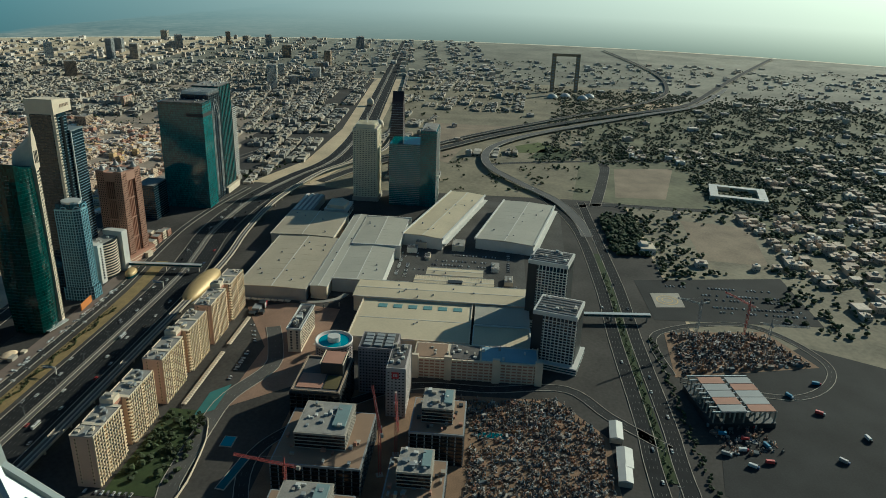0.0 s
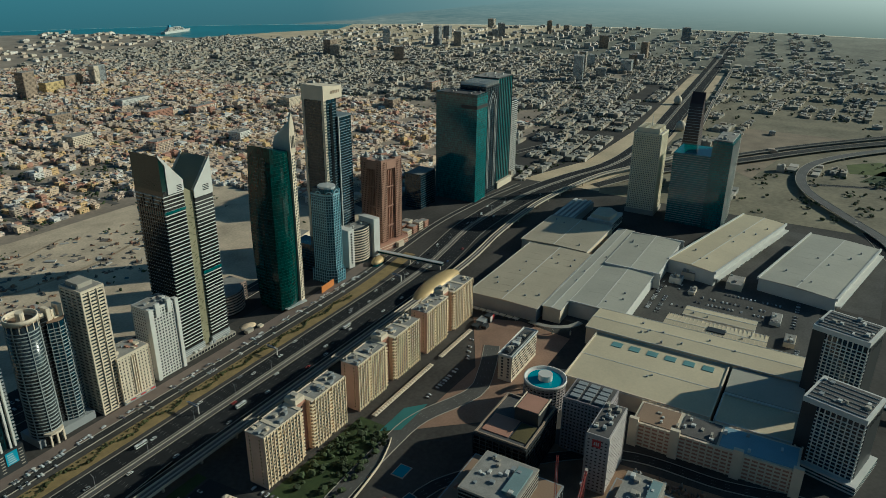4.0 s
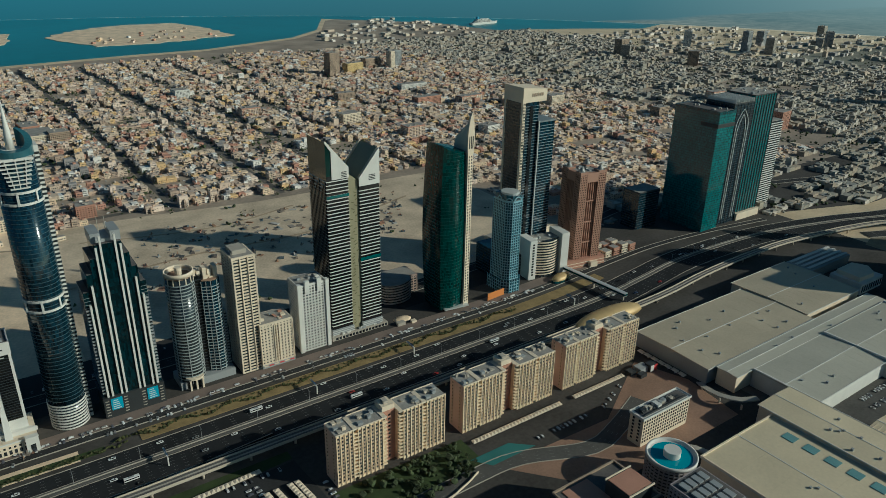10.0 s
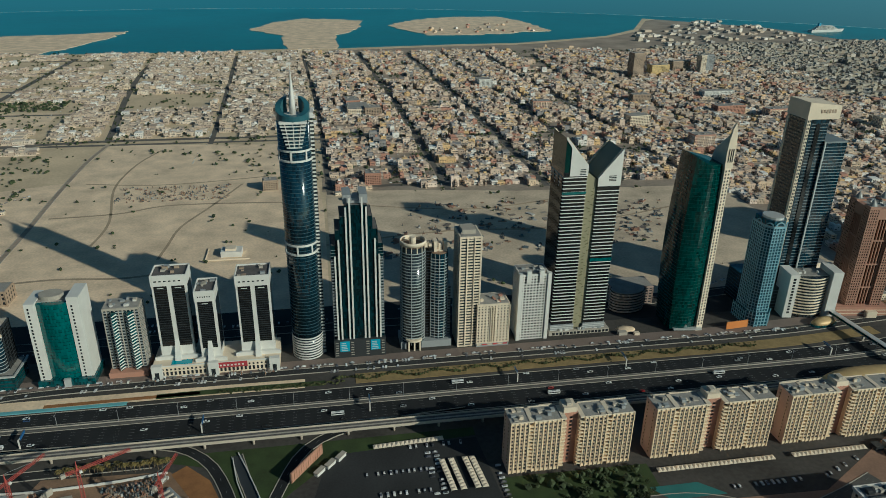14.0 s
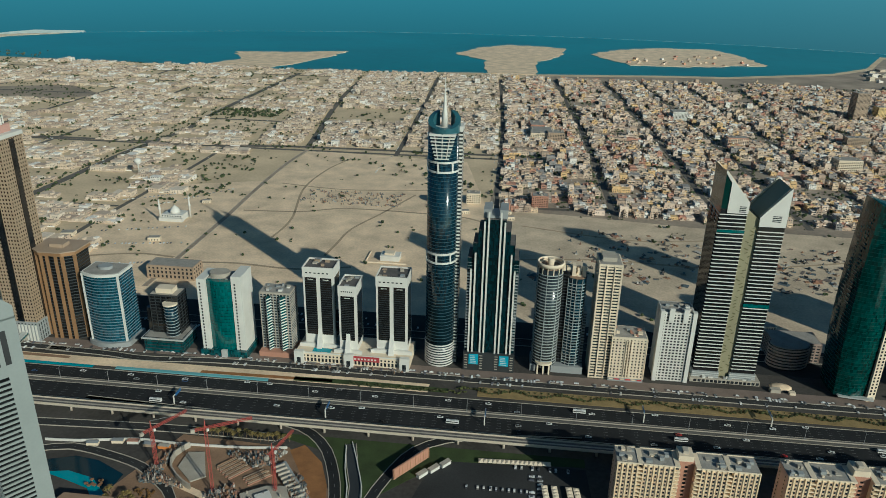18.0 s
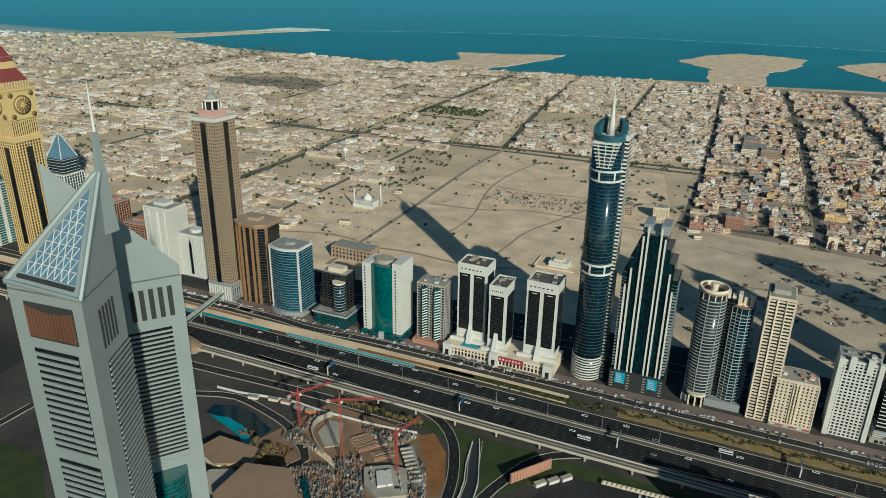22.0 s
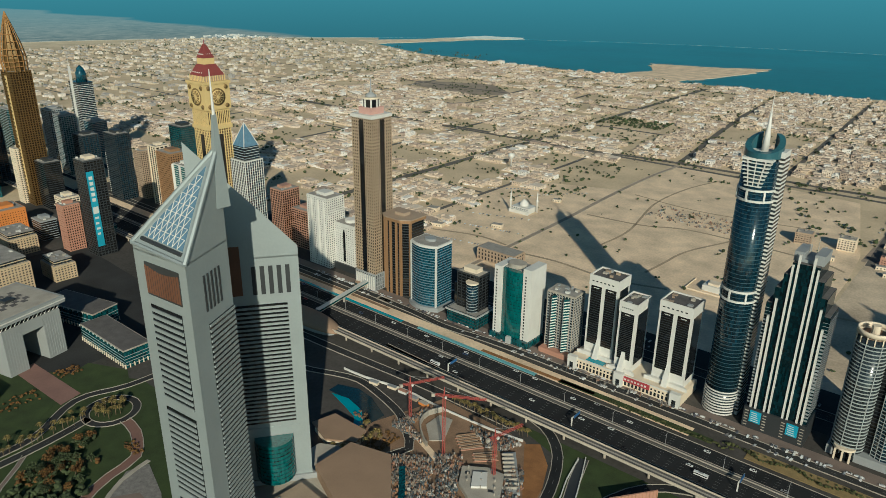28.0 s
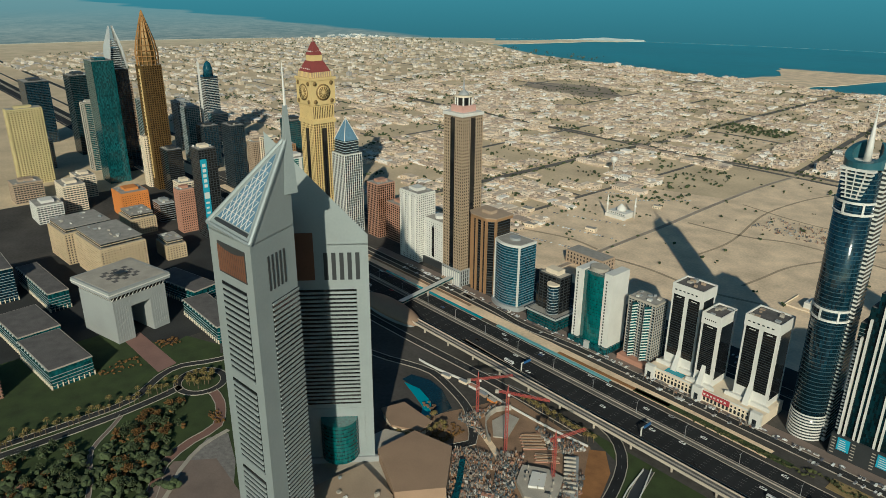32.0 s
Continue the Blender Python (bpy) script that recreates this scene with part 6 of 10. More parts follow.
hall(458, 654, 380, 472, 18, HALLROOF, "long exhibition hall with a ridged grey-brown metal roof", 1.4, True, GREYP, 14, 1)
hall(656, 776, 388, 488, 19.4, HALLROOF, "grey-brown metal-roofed exhibition hall", 1.6, True, CREAM, 4, 2)
hall(468, 774, 354, 376, 19, HALLGREY, "narrow pale linking hall along the halls", .8, True, CREAM, 3, 3)
hall(494, 627, 285, 352, 19, HALLGREY, "pale grey exhibition hall with seamed roof", 1.6, True, WHITE, 3, 4)
hall(629, 765, 281, 352, 20.4, HALLGREY, "pale grey exhibition hall with seamed roof", 1.6, True, WHITE, 3, 5)
for x in (494, 627, 763):
    t = thing("hall_edge_wall", "white raised edge wall of the exhibition hall", "wall")
    box(t, "wall", WHITE, x, x + 2, 276 if x > 500 else 284, 353, 0, 22 if x > 500 else 20.6)
t = hall(440, 491, 88, 312, 22, HALLROOF2, "raised exhibition hall with a pale sand-coloured roof", 1.4, False, CREAM, 9, 6, 9)
t = hall(336, 438, 158, 298, 18.5, HALLROOF2, "large exhibition hall with a flat sand-coloured roof", .5, False, CREAM, 2, 16, 5)
for i in range(6):
    box(t, "roof_light", mat("roof_light_sheet", (0.16, 0.30, 0.30), .4) if i == 0 else bpy.data.materials["roof_light_sheet"], 30, 40, -58 + i * 19, -47 + i * 19, 18.6, 19.3)
for (a, b, c, d) in ((-52, 52, -71, -69.6), (-52, 52, 69.6, 71), (-52, -50.6, -70, 70)):
    box(t, "roof_kerb", CREAM, a, b, c, d, 17.5, 20)
t = thing("exhibition_hall", "lower exhibition hall with a grey sloping roof and pale deck", "hall", 390, 120)
box(t, "wall", CREAM, -52, 48, -34, 34, 0, 15)
body(t, "grey_roof", rect(2, 48, -34, 34), 15, 20, HALLGREY, tops=[2, 5, 5, 2])
box(t, "pale_roof", HALLROOF2, -50, -2, -33, 33, 15, 15.6)
for (a, b, c, d) in ((-52, -2, 33, 34.4), (-52, -2, -34.4, -33), (-52.4, -51, -34, 34), (-2, .6, -34, 34)):
    box(t, "roof_kerb", WHITE, a, b, c, d, 15, 17)
t = hall(504, 540, 132, 242, 12, HALLROOF2, "strip pavilion with a ribbed cream roof", 1.6, False, CREAM, 4, 7, 11)
for i in range(24):
    box(t, "roof_rib", CREAM, -18.6, 18.6, -53 + i * 4.6, -52.6 + i * 4.6, 12.1 , 13.3)
box(t, "roof_hatch", DARKP, -6, 4, -12, 8, 12.6, 14.4)
hall(550, 574, 148, 228, 11, HALLROOF2, "low service pavilion with a cream roof", 1.2, False, WHITE, 2, 8)
for (cx, cy, rz, w, d, h, roof, lab) in ((809, 218, -13.4, 130, 33, 20, HALLROOF2, "long exhibition hall with a pale ridged roof"), (791, 94, -12, 111, 47, 18, HALLGREY, "square exhibition hall with a grey-green metal roof")):
    t = hall(-w, w, -d, d, h, roof, lab, 2, True, WHITE, 8, 9)
    t.location, t.rotation_euler = (cx, cy, 0), (0, 0, radians(rz))
    box(t, "side_canopy", WHITE, -w, w, -d - 7, -d, h - 10, h - 8.5)
    for sg in (-1, 1):
        box(t, "raised_edge", WHITE, -w - 1, w + 1, sg * (d + 1) - 1.2, sg * (d + 1) + 1.2, h - 2, h + 1.6)
    for k in range(12):
        box(t, "dock_door", DARKP, -w + 8 + k * 17, -w + 13 + k * 17, -d - .3, -d + .2, 0, 6)
for i, (x, y, w, d, h) in enumerate(((690, 250, 12, 9, 10), (664, 262, 8, 8, 8), (690, 190, 16, 10, 9), (640, 300, 7, 7, 16), (604, 296, 6, 9, 10), (720, 150, 10, 6, 7), (560, 110, 12, 6, 6), (610, 130, 14, 6, 5), (640, 235, 9, 4, 4))):
    t = thing("plant_room", "flat-roofed plant room in the hall yard", "plant room", x, y)
    box(t, "wall", WHITE if i % 2 else CREAM, -w, w, -d, d, 0, h)
    box(t, "roof", ROOFG, -w + .5, w - .5, -d + .5, d - .5, h, h + .3)
    roof_gear(t, -w, w, -d, d, h + .3, 5, i + 60)
for i in range(7):
    cn = thing("entrance_canopy", "white fabric canopy before the hall", "canopy", 448, 402 + i * 9)
    obj("membrane", cm, cn, (0, 0, 0), 0, (1.6, 1.5, 1.3))
    obj("post", cube(GREYP), cn, (0, 0, 0), 0, (.4, .4, 4.2))
ra = thing("access_ramp", "curving concrete access ramp by the halls", "ramp", 0, 0)
me_, _ = strip("ramp_deck", [(455, 385, 1), (445, 372, 6), (440, 352, 10), (448, 334, 12), (462, 326, 13)], 7, CONC, 6, 1.2)
obj("ramp_deck", me_, ra)
for (x, y) in ((447, 376), (441, 352), (449, 333)):
    obj("pier", cube(CONC), ra, (x, y, 0), 0, (1.5, 1.5, 5.5))

# ---- landmark tower and green slab behind the halls ----
t = thing("landmark_tower", "pale concrete tower with a honeycomb window grid", "tower", 938, 384)
p = rect(-22, 22, -22, 22)
grid_tower(t, p, 8, 138, 3.7, WINDOW, mat("ivory_concrete", (0.76, 0.68, 0.50), 0.7, var=0.08), 1.9, 0.9, 3.0, 1.5, 1.2, para=2)
body(t, "base", offset(p, 3), 0, 8, CONC)
for i in range(5):
    body(t, "crown_fin", rect(-20 + i * 9, -16 + i * 9, -18, 18), 140, 148, bpy.data.materials["ivory_concrete"])
obj("mast", rod("mast", (0, 0, 146), (0, 0, 166), 1, .3, WHITE), t)
t = thing("green_tower", "wide green glass tower with a gridded side", "tower", 934, 292, 0, 0)
body(t, "glass_body", rect(-34, 34, -16, 44), 0, 118, G_SEA)
bands(t, rect(-34, 34, -16, 44), 4, 31, 3.7, GREYP, .9, .25)
body(t, "tall_wing", rect(-36, 36, -44, -14), 0, 144, G_SEA)
bands(t, rect(20, 36.4, -44.4, -14), 6, 34, 4, CONC, .9, .4, "grid_band")
piers(t, rect(-36, 36, -44, -14), 4, 140, WHITE, 6, .8, .8, edges=[0])
bands(t, rect(-36, 36, -44, -14), 6, 34, 4, DARKP, .7, .15, "spandrel")
body(t, "roof", rect(-34, 34, -42, -16), 144, 146, ROOFG)
roof_gear(t, -32, 32, -40, -18, 146, 8, 77)
t = thing("dark_pyramid_tower", "tapering dark brown tower with a slanted top behind", "tower", 1120, 352)
obj("body", mesh("body", [(-34, -16, 0), (34, -16, 0), (34, 16, 0), (-34, 16, 0), (4, -12, 158), (16, -12, 178), (16, 12, 178), (4, 12, 158)], [(3, 2, 1, 0), (4, 5, 6, 7), (0, 1, 5, 4), (1, 2, 6, 5), (2, 3, 7, 6), (3, 0, 4, 7)], mat("dark_brown_glass", (0.05, 0.03, 0.03), .35)), t)
for i in range(30):
    k = i / 30
    box(t, "floor_band", GREYP, -34 + 38 * k - .3, 34 - 18 * k + .3, -16 + 4 * k - .3, 16 - 4 * k + .3, 6 + i * 5, 6.8 + i * 5)
t = thing("white_pavilion", "white domed pavilion and low blocks by the tower", "pavilion", 830, 420)
body(t, "base", rect(-28, 28, -24, 18), 0, 16, WHITE)
body(t, "upper", [(-24, -18), (10, -20), (26, -4), (18, 14), (-20, 14)], 16, 22, CREAM)
for i in range(9):
    box(t, "arch_window", WINDOW, -25 + i * 6, -22 + i * 6, -24.3, -23.6, 3, 12)
t = thing("striped_parking", "multi-storey car park with white roof strips", "car park", 850, 476)
body(t, "deck", rect(-60, 44, -18, 18), 0, 14, GREYP)
bands(t, rect(-60, 44, -18, 18), 2, 4, 3.4, CONC, 1.1, .4)
for i in range(4):
    box(t, "roof_strip", WHITE, -58, 42, -15 + i * 8.5, -11 + i * 8.5, 15.5, 16.2)
for (x, y, r) in ((1600, 470, 13), (1960, 560, 12)):
    t = thing("golden_dome", "pale globe-roofed station over the viaduct", "dome", x, y)
    obj("globe", lathe("globe", [(2, 0), (r * .8, 3), (r, 12), (r * .8, 20), (r * .4, 25), (.5, 27)], CREAM, 18), t)

# ---- office blocks and hotels on the near side of the halls ----
def frame_office(x, y, w, d, h, label, rz=0):
    t = thing("frame_office", label, "office", x, y, 0, rz)
    body(t, "glass_core", rect(-w, w, -d, d), 6, h, G_NAVY)
    p = rect(-w, w, -d, d)
    bands(t, p, 8, int((h - 14) / 3.6), 3.6, WHITE, 1.1, .4)
    piers(t, p, 6, h - 4, WHITE, 4.2, 1.0, .5, edges=[3])
    body(t, "dark_side", rect(-w * .8, w + .6, -d - .8, -d * .55), 4, h - 4, DARKP)
    body(t, "dark_side", rect(-w - .8, w + .8, d * .55, d + .8), 4, h - 4, DARKP)
    body(t, "top_frame", offset(p, .9), h - 4, h + 1, WHITE)
    body(t, "roof_well", offset(p, -1.5), h + 1, h + 1.3, ROOFD)
    for i in range(6):
        box(t, "roof_beam", GREYP, -w + 2 + i * w / 3.2, -w + 2.6 + i * w / 3.2, -d + 2, d - 2, h + 1.2, h + 2)
    for i in range(8):
        box(t, "top_slot", DARKP, -w * .45 + i * w / 5.8, -w * .45 + (i + .6) * w / 5.8, -d - 1.0, -d - .4, h - 12, h - 6)
    body(t, "podium", offset(p, 6), 0, 8, WHITE)
    bands(t, offset(p, 6), 2, 2, 3, G_TEAL, 1.4, .2, "podium_glazing")
    roof_gear(t, -w, w, -d, d, h + 1.3, 8, int(x))
    return t


frame_office(447, 62, 21, 24, 88, "office block with a white roof frame over dark glass", -16)
frame_office(348, 58, 22, 24, 68, "office block with white grid walls and a framed roof", -16)
t = thing("brick_block", "long terraced brick-coloured block with blue roof decks", "building", 306, 148)
body(t, "body", rect(-18, 18, -68, 68), 0, 24, CREAM)
bands(t, rect(-18, 18, -68, 68), 2, 6, 3.7, TERRA, 1.6, .3)
piers(t, rect(-18, 18, -68, 68), 0, 25, CREAM, 6, 1.4, .6, edges=[3, 1])
for (a, b, m) in ((-66, -6, mat("pale_blue_roof", (0.26, 0.38, 0.45), .5, var=.15)), (-4, 28, ROOFD), (32, 66, ROOFB)):
    box(t, "roof_deck", m, -15, 15, a, b, 24, 24.6)
for y in (-68, -22, 30, 66):
    box(t, "tower_bay", CREAM, -21, -17, y - 4, y + 4, 0, 29)
roof_gear(t, -14, 14, -64, 64, 24.6, 14, 200)
t = thing("hotel_slab", "grey hotel slab with rows of dark windows and a busy roof", "hotel", 268, 248)
grid_tower(t, rect(-18, 16, -18, 20), 0, 52, 3.4, WINDOW, mat("grey_mauve", (0.34, 0.30, 0.30), .7), 1.7, .3, 3.2, 1.3, .35, roof=ROOFD)
for i in range(4):
    for j in range(3):
        box(t, "roof_panel", GREYP, -15 + i * 7, -10 + i * 7, -14 + j * 11, -6 + j * 11, 54, 55.2)
t = thing("hotel_wing", "narrow pale hotel wing with a red sign", "hotel", 236, 224, 0, 0)
grid_tower(t, rect(-26, 22, -9, 9), 0, 54, 3.4, WINDOW, mat("pale_mauve", (0.50, 0.45, 0.42), .7), 2.0, .3, 3.4, 1.8, .35, roof=ROOFD)
box(t, "sign", REDP, -26.8, -26.2, -3, 4, 44, 51, "red sign panel")
for i in range(3):
    box(t, "sign_letter_bar", WHITE, -27.0, -26.7, -1.6 + i * 1.6, -.6 + i * 1.6, 46, 49)
roof_gear(t, -24, 20, -8, 8, 55.8, 14, 88)
t = thing("white_hotel", "long low cream hotel slab with an overhanging flat roof", "hotel", 354, 357.3, 0, 0)
body(t, "wall", rect(-32, 32, -7.6, 7.6), 0, 29, CREAM)
for fl in range(7):
    joined(t, "window_row", [(rect(-30.6 + i * 3.3, -29 + i * 3.3, -7.85, -7.2), 4.4 + fl * 3.5, 6.4 + fl * 3.5) for i in range(19)], WINDOW)
    joined(t, "end_window_row", [(rect(-32.25, -31.6, y, y + 2.2), 4.4 + fl * 3.5, 6.4 + fl * 3.5) for y in (-4.6, 2.2)], WINDOW)
body(t, "roof", rect(-33, 33, -8.6, 8.6), 29, 30.2, WHITE)
for (x0, x1, y0, y1) in ((-33, 33, -8.6, -8.2), (-33, 33, 8.2, 8.6), (-33, -32.6, -8.2, 8.2), (32.6, 33, -8.2, 8.2)):
    box(t, "parapet", WHITE, x0, x1, y0, y1, 30.2, 31.2)
box(t, "plant_deck", ROOFD, -29, 30, -5.5, 6, 30.2, 30.8)
box(t, "roof_house", WHITE, -9, -4, -4, 4, 30.8, 33.6)
box(t, "roof_rail", DARKP, -29, 28, -5.4, -4.9, 30.8, 32.2)
roof_gear(t, -28, 28, -4, 5, 30.8, 26, 19, [DARKP, GREYP, CONC])
t = thing("round_pool_tower", "round drum building with a turquoise roof pool", "building", 306, 307)
body(t, "drum", oval(0, 0, 20, 20, 32), 0, 27, G_GREY)
bands(t, oval(0, 0, 20, 20, 32), 2, 8, 3.2, mat("mauve_ring", (0.40, 0.34, 0.32), .7), 1.5, .4, "floor_ring")
piers(t, oval(0, 0, 20, 20, 32), 0, 27, bpy.data.materials["mauve_ring"], 4, 1, .5)
body(t, "pool", oval(0, 0, 17, 17, 32), 27, 28, POOL, "turquoise circular roof pool")
obj("rim", lathe("rim", [(17, 27), (21, 27), (21, 30), (19.6, 30), (19.4, 28), (17, 28)], WHITE, 32, caps=False), t)
body(t, "centre_drum", oval(0, 0, 7, 7, 24), 28, 34, WHITE)
me_, _ = strip("colonnade", [(318, 332), (340, 322), (352, 300), (350, 270)], 6, CONC, 14, 1.2)
t = thing("curved_terrace", "curved stepped terrace beside the drum", "terrace")
obj("deck", me_, t)
for (x, y) in ((322, 330), (346, 312), (351, 284)):
    obj("column", cube(CONC), t, (x, y, 0), 0, (2, 2, 13))
t = thing("dark_office", "dark office block with a terracotta roof court", "office", 222, 298)
grid_tower(t, rect(-38, 30, -24, 24), 0, 36, 3.8, G_BLACK, DARKP, .8, .3, 6, .8, .4, pm=DARKP, roof=ROOFD)
box(t, "roof_court", TERRA, -30, -4, -4, 20, 37.8, 38.4)
box(t, "roof_garden", mat("sedum_roof", (0.10, 0.08, 0.03), .95, var=.4), -30, -6, -20, -6, 37.8, 38.3)
body(t, "penthouse", rect(-4, 22, -20, 2), 37.8, 50, DARKP)
box(t, "penthouse_roof", TERRA, -3, 21, -19, 1, 50, 50.6)
for s in (-20.4, 2.4):
    box(t, "rim", CREAM, -4.6, 22.6, s - .4, s + .4, 49.6, 51)
for (a, b, c, d) in ((-37, 29, -23.4, -22), (-37, 29, 22, 23.4), (-37, -35.6, -22, 22), (27.6, 29, -22, 22)):
    box(t, "roof_rim", TAN, a, b, c, d, 37.9, 39.4)
for (x, y, w, d, h, s) in ((132, 275, 40, 38, 34, 1), (168, 178, 27, 24, 40, 2), (90, 190, 26, 24, 30, 3), (40, 270, 26, 34, 28, 4), (30, 190, 22, 26, 26, 5)):
    FAR[0] = True
    t = thing("unfinished_block", "unfinished office block with cluttered roofs and open floors", "building", x, y)
    grid_tower(t, rect(-w, w, -d, d), 0, h - 8, 4, G_BLACK, DARKP, .9, .5, 7, 1, .4, pm=GREYP, roof=ROOFB)
    grid_tower(t, rect(-w * .45, w * .75, -d * .55, d * .6), h - 6, h + 8, 4, G_BLACK, CONC, .8, .4, 0, roof=ROOFG)
    box(t, "roof_slab", mat("teal_roof_slab", (0.22, 0.30, 0.30), .6) if s == 1 else bpy.data.materials["teal_roof_slab"], -w * .2, w * .6, -d * .5, -d * .2, h + 10, h + 12)
    roof_gear(t, -w, w, -d, d, h - 6, 22, s + 300, [TERRA, GREYP, CONC, DARKP])
    roof_gear(t, -w * .4, w * .7, -d * .5, d * .5, h + 9.6, 16, s + 320, [WHITE, GREYP, CONC])
    FAR[0] = False
for (x, y, w, d, h) in ((207, 8, 14, 6, 6), (165, 6, 14, 7, 6), (142, 9, 12, 6, 6)):
    t = thing("site_shed", "long pale-roofed site shed", "shed", x, y, 0, -6)
    box(t, "wall", CONC, -w, w, -d, d, 0, h)
    obj("roof", mesh("roof", [(-w - .5, -d - .5, h), (w + .5, -d - .5, h), (w + .5, d + .5, h), (-w - .5, d + .5, h), (-w - .5, 0, h + 2), (w + .5, 0, h + 2)], [(0, 1, 5, 4), (2, 3, 4, 5), (1, 2, 5), (3, 0, 4)], WHITE), t)
for i, (x, y, z, sx, sy) in enumerate(((190, 125, 0, 4, 16), (108, 352, 0, 3.5, 22), (150, 372, 0, 7, 5))):
    t = thing("dark_pool", "dark teal water basin in a concrete rim", "pool", x, y, 0, 80 if i == 1 else 0)
    box(t, "rim", CONC, -sx - 1, sx + 1, -sy - 1, sy + 1, 0, .8)
    box(t, "water", POOL if i == 2 else mat("basin_water", (0.01, 0.10, 0.12), .1) if i == 0 else bpy.data.materials["basin_water"], -sx, sx, -sy, sy, .75, .95)

# ---- far arch, school court, villa, barn ----
t = thing("picture_frame_tower", "giant rectangular golden frame on two legs", "monument", 2462, -113)
for y in (-46, 46):
    box(t, "leg", mat("frame_gold", (0.30, 0.24, 0.16), .5) if y < 0 else bpy.data.materials["frame_gold"], -5, 5, y - 8, y + 8, 0, 140)
    for i in range(12):
        box(t, "leg_panel", GREYP, -5.4, 5.4, y - 4, y + 4, 6 + i * 11, 12 + i * 11)
box(t, "bridge", bpy.data.materials["frame_gold"], -5, 5, -54, 54, 136, 146)
for (x, y) in ((2300, -60), (2330, -110), (2290, -170), (2340, -200)):
    d = thing("park_dome", "pale park dome among the trees", "dome", x, y)
    obj("shell", lathe("shell", [(20, 0), (19, 6), (14, 12), (6, 16), (.5, 17)], WHITE, 16), d)
t = thing("court_building", "low building round a sand court with a pale roof", "building", 1090, -370, 0, -13)
for (x0, x1, y0, y1) in ((-48, 48, 40, 56), (-48, 48, -56, -40), (34, 48, -40, 40), (-48, -34, -40, 40)):
    box(t, "wing", CREAM, x0, x1, y0, y1, 0, 8)
    box(t, "wing_roof", WHITE, x0 - .5, x1 + .5, y0 - .5, y1 + .5, 8, 8.6)
t = thing("large_villa", "white villa with stepped roofs in dark gardens", "villa", 726, -116)
for (x, y, w, d, h) in ((0, 0, 16, 12, 10), (4, 4, 8, 6, 14), (-14, 6, 6, 8, 6), (14, -8, 7, 6, 7)):
    box(t, "wing", WHITE, x - w, x + w, y - d, y + d, 0, h)
    box(t, "wing_roof", CREAM, x - w + .6, x + w - .6, y - d + .6, y + d - .6, h, h + .4)
    for i in range(4):
        box(t, "window", WINDOW, x - w - .2, x - w + .4, y - d + 2 + i * d / 2.4, y - d + 3.6 + i * d / 2.4, 2, 5)
t = thing("steel_frame_hall", "unfinished steel and concrete hall with open roof grid", "building", 270, -116, 0, 8)
body(t, "deck", rect(-36, 36, -34, 34), 0, 6, DARKP)
for i in range(9):
    for j in range(7):
        box(t, "column", CONC, -34 + i * 8.4 - .6, -34 + i * 8.4 + .6, -32 + j * 10.4 - .6, -32 + j * 10.4 + .6, 6, 18)
for i in range(9):
    box(t, "beam", STEEL, -34.6 + i * 8.4, -33.4 + i * 8.4, -33, 33, 18, 19)
for j in range(10):
    box(t, "slab", GREYP if j % 3 else TERRA, -35 + (j % 5) * 13, -23 + (j % 5) * 13, -32 + (j // 5) * 30, -6 + (j // 5) * 30, 19, 19.6)
pd = sheet("helipad", [(508, -90), (555, -90), (561, -131), (514, -130)], 0.7, CONC, th=.5, kind="", label="pale square pad with ring markings", category="pad")
for r0, r1 in ((15, 13.4), (8, 6.6)):
    v = [(534 + r * math.cos(2 * math.pi * i / 28), -110 + r * math.sin(2 * math.pi * i / 28), .72) for r in (r1, r0) for i in range(28)]
    obj("pad_ring", mesh("pad_ring", v, [(i, 28 + i, 28 + (i + 1) % 28, (i + 1) % 28) for i in range(28)], YELLOW), pd)

# ---- the triangular silver hotel tower ----
SILVER = mat("silver_panel", (0.33, 0.365, 0.36), 0.42, metal=0.25, var=0.07, s1=0.05, s2=0.6)
HA, HB, HT, HC, HE = (-241, 216), (-287, 212), (-259, 254), (-300, 337), (-342, 281)
def slab_face(parent, name, p, q, z0, z1, m, off, w0=0.0, w1=1.0, th=0.7, label=""):
    """An upright panel on the face from p to q, between two shares of its width."""
    P, Q = Vector(p), Vector(q)
    a, b = P.lerp(Q, w0), P.lerp(Q, w1)
    nrm = Vector(((Q - P).y, -(Q - P).x)).normalized()
    c = (a + b) / 2 + nrm * (off + th / 2 - .35)
    return obj(name, cube(m), parent, (c.x, c.y, z0), math.degrees(math.atan2((Q - P).y, (Q - P).x)), ((b - a).length, th, z1 - z0), label)


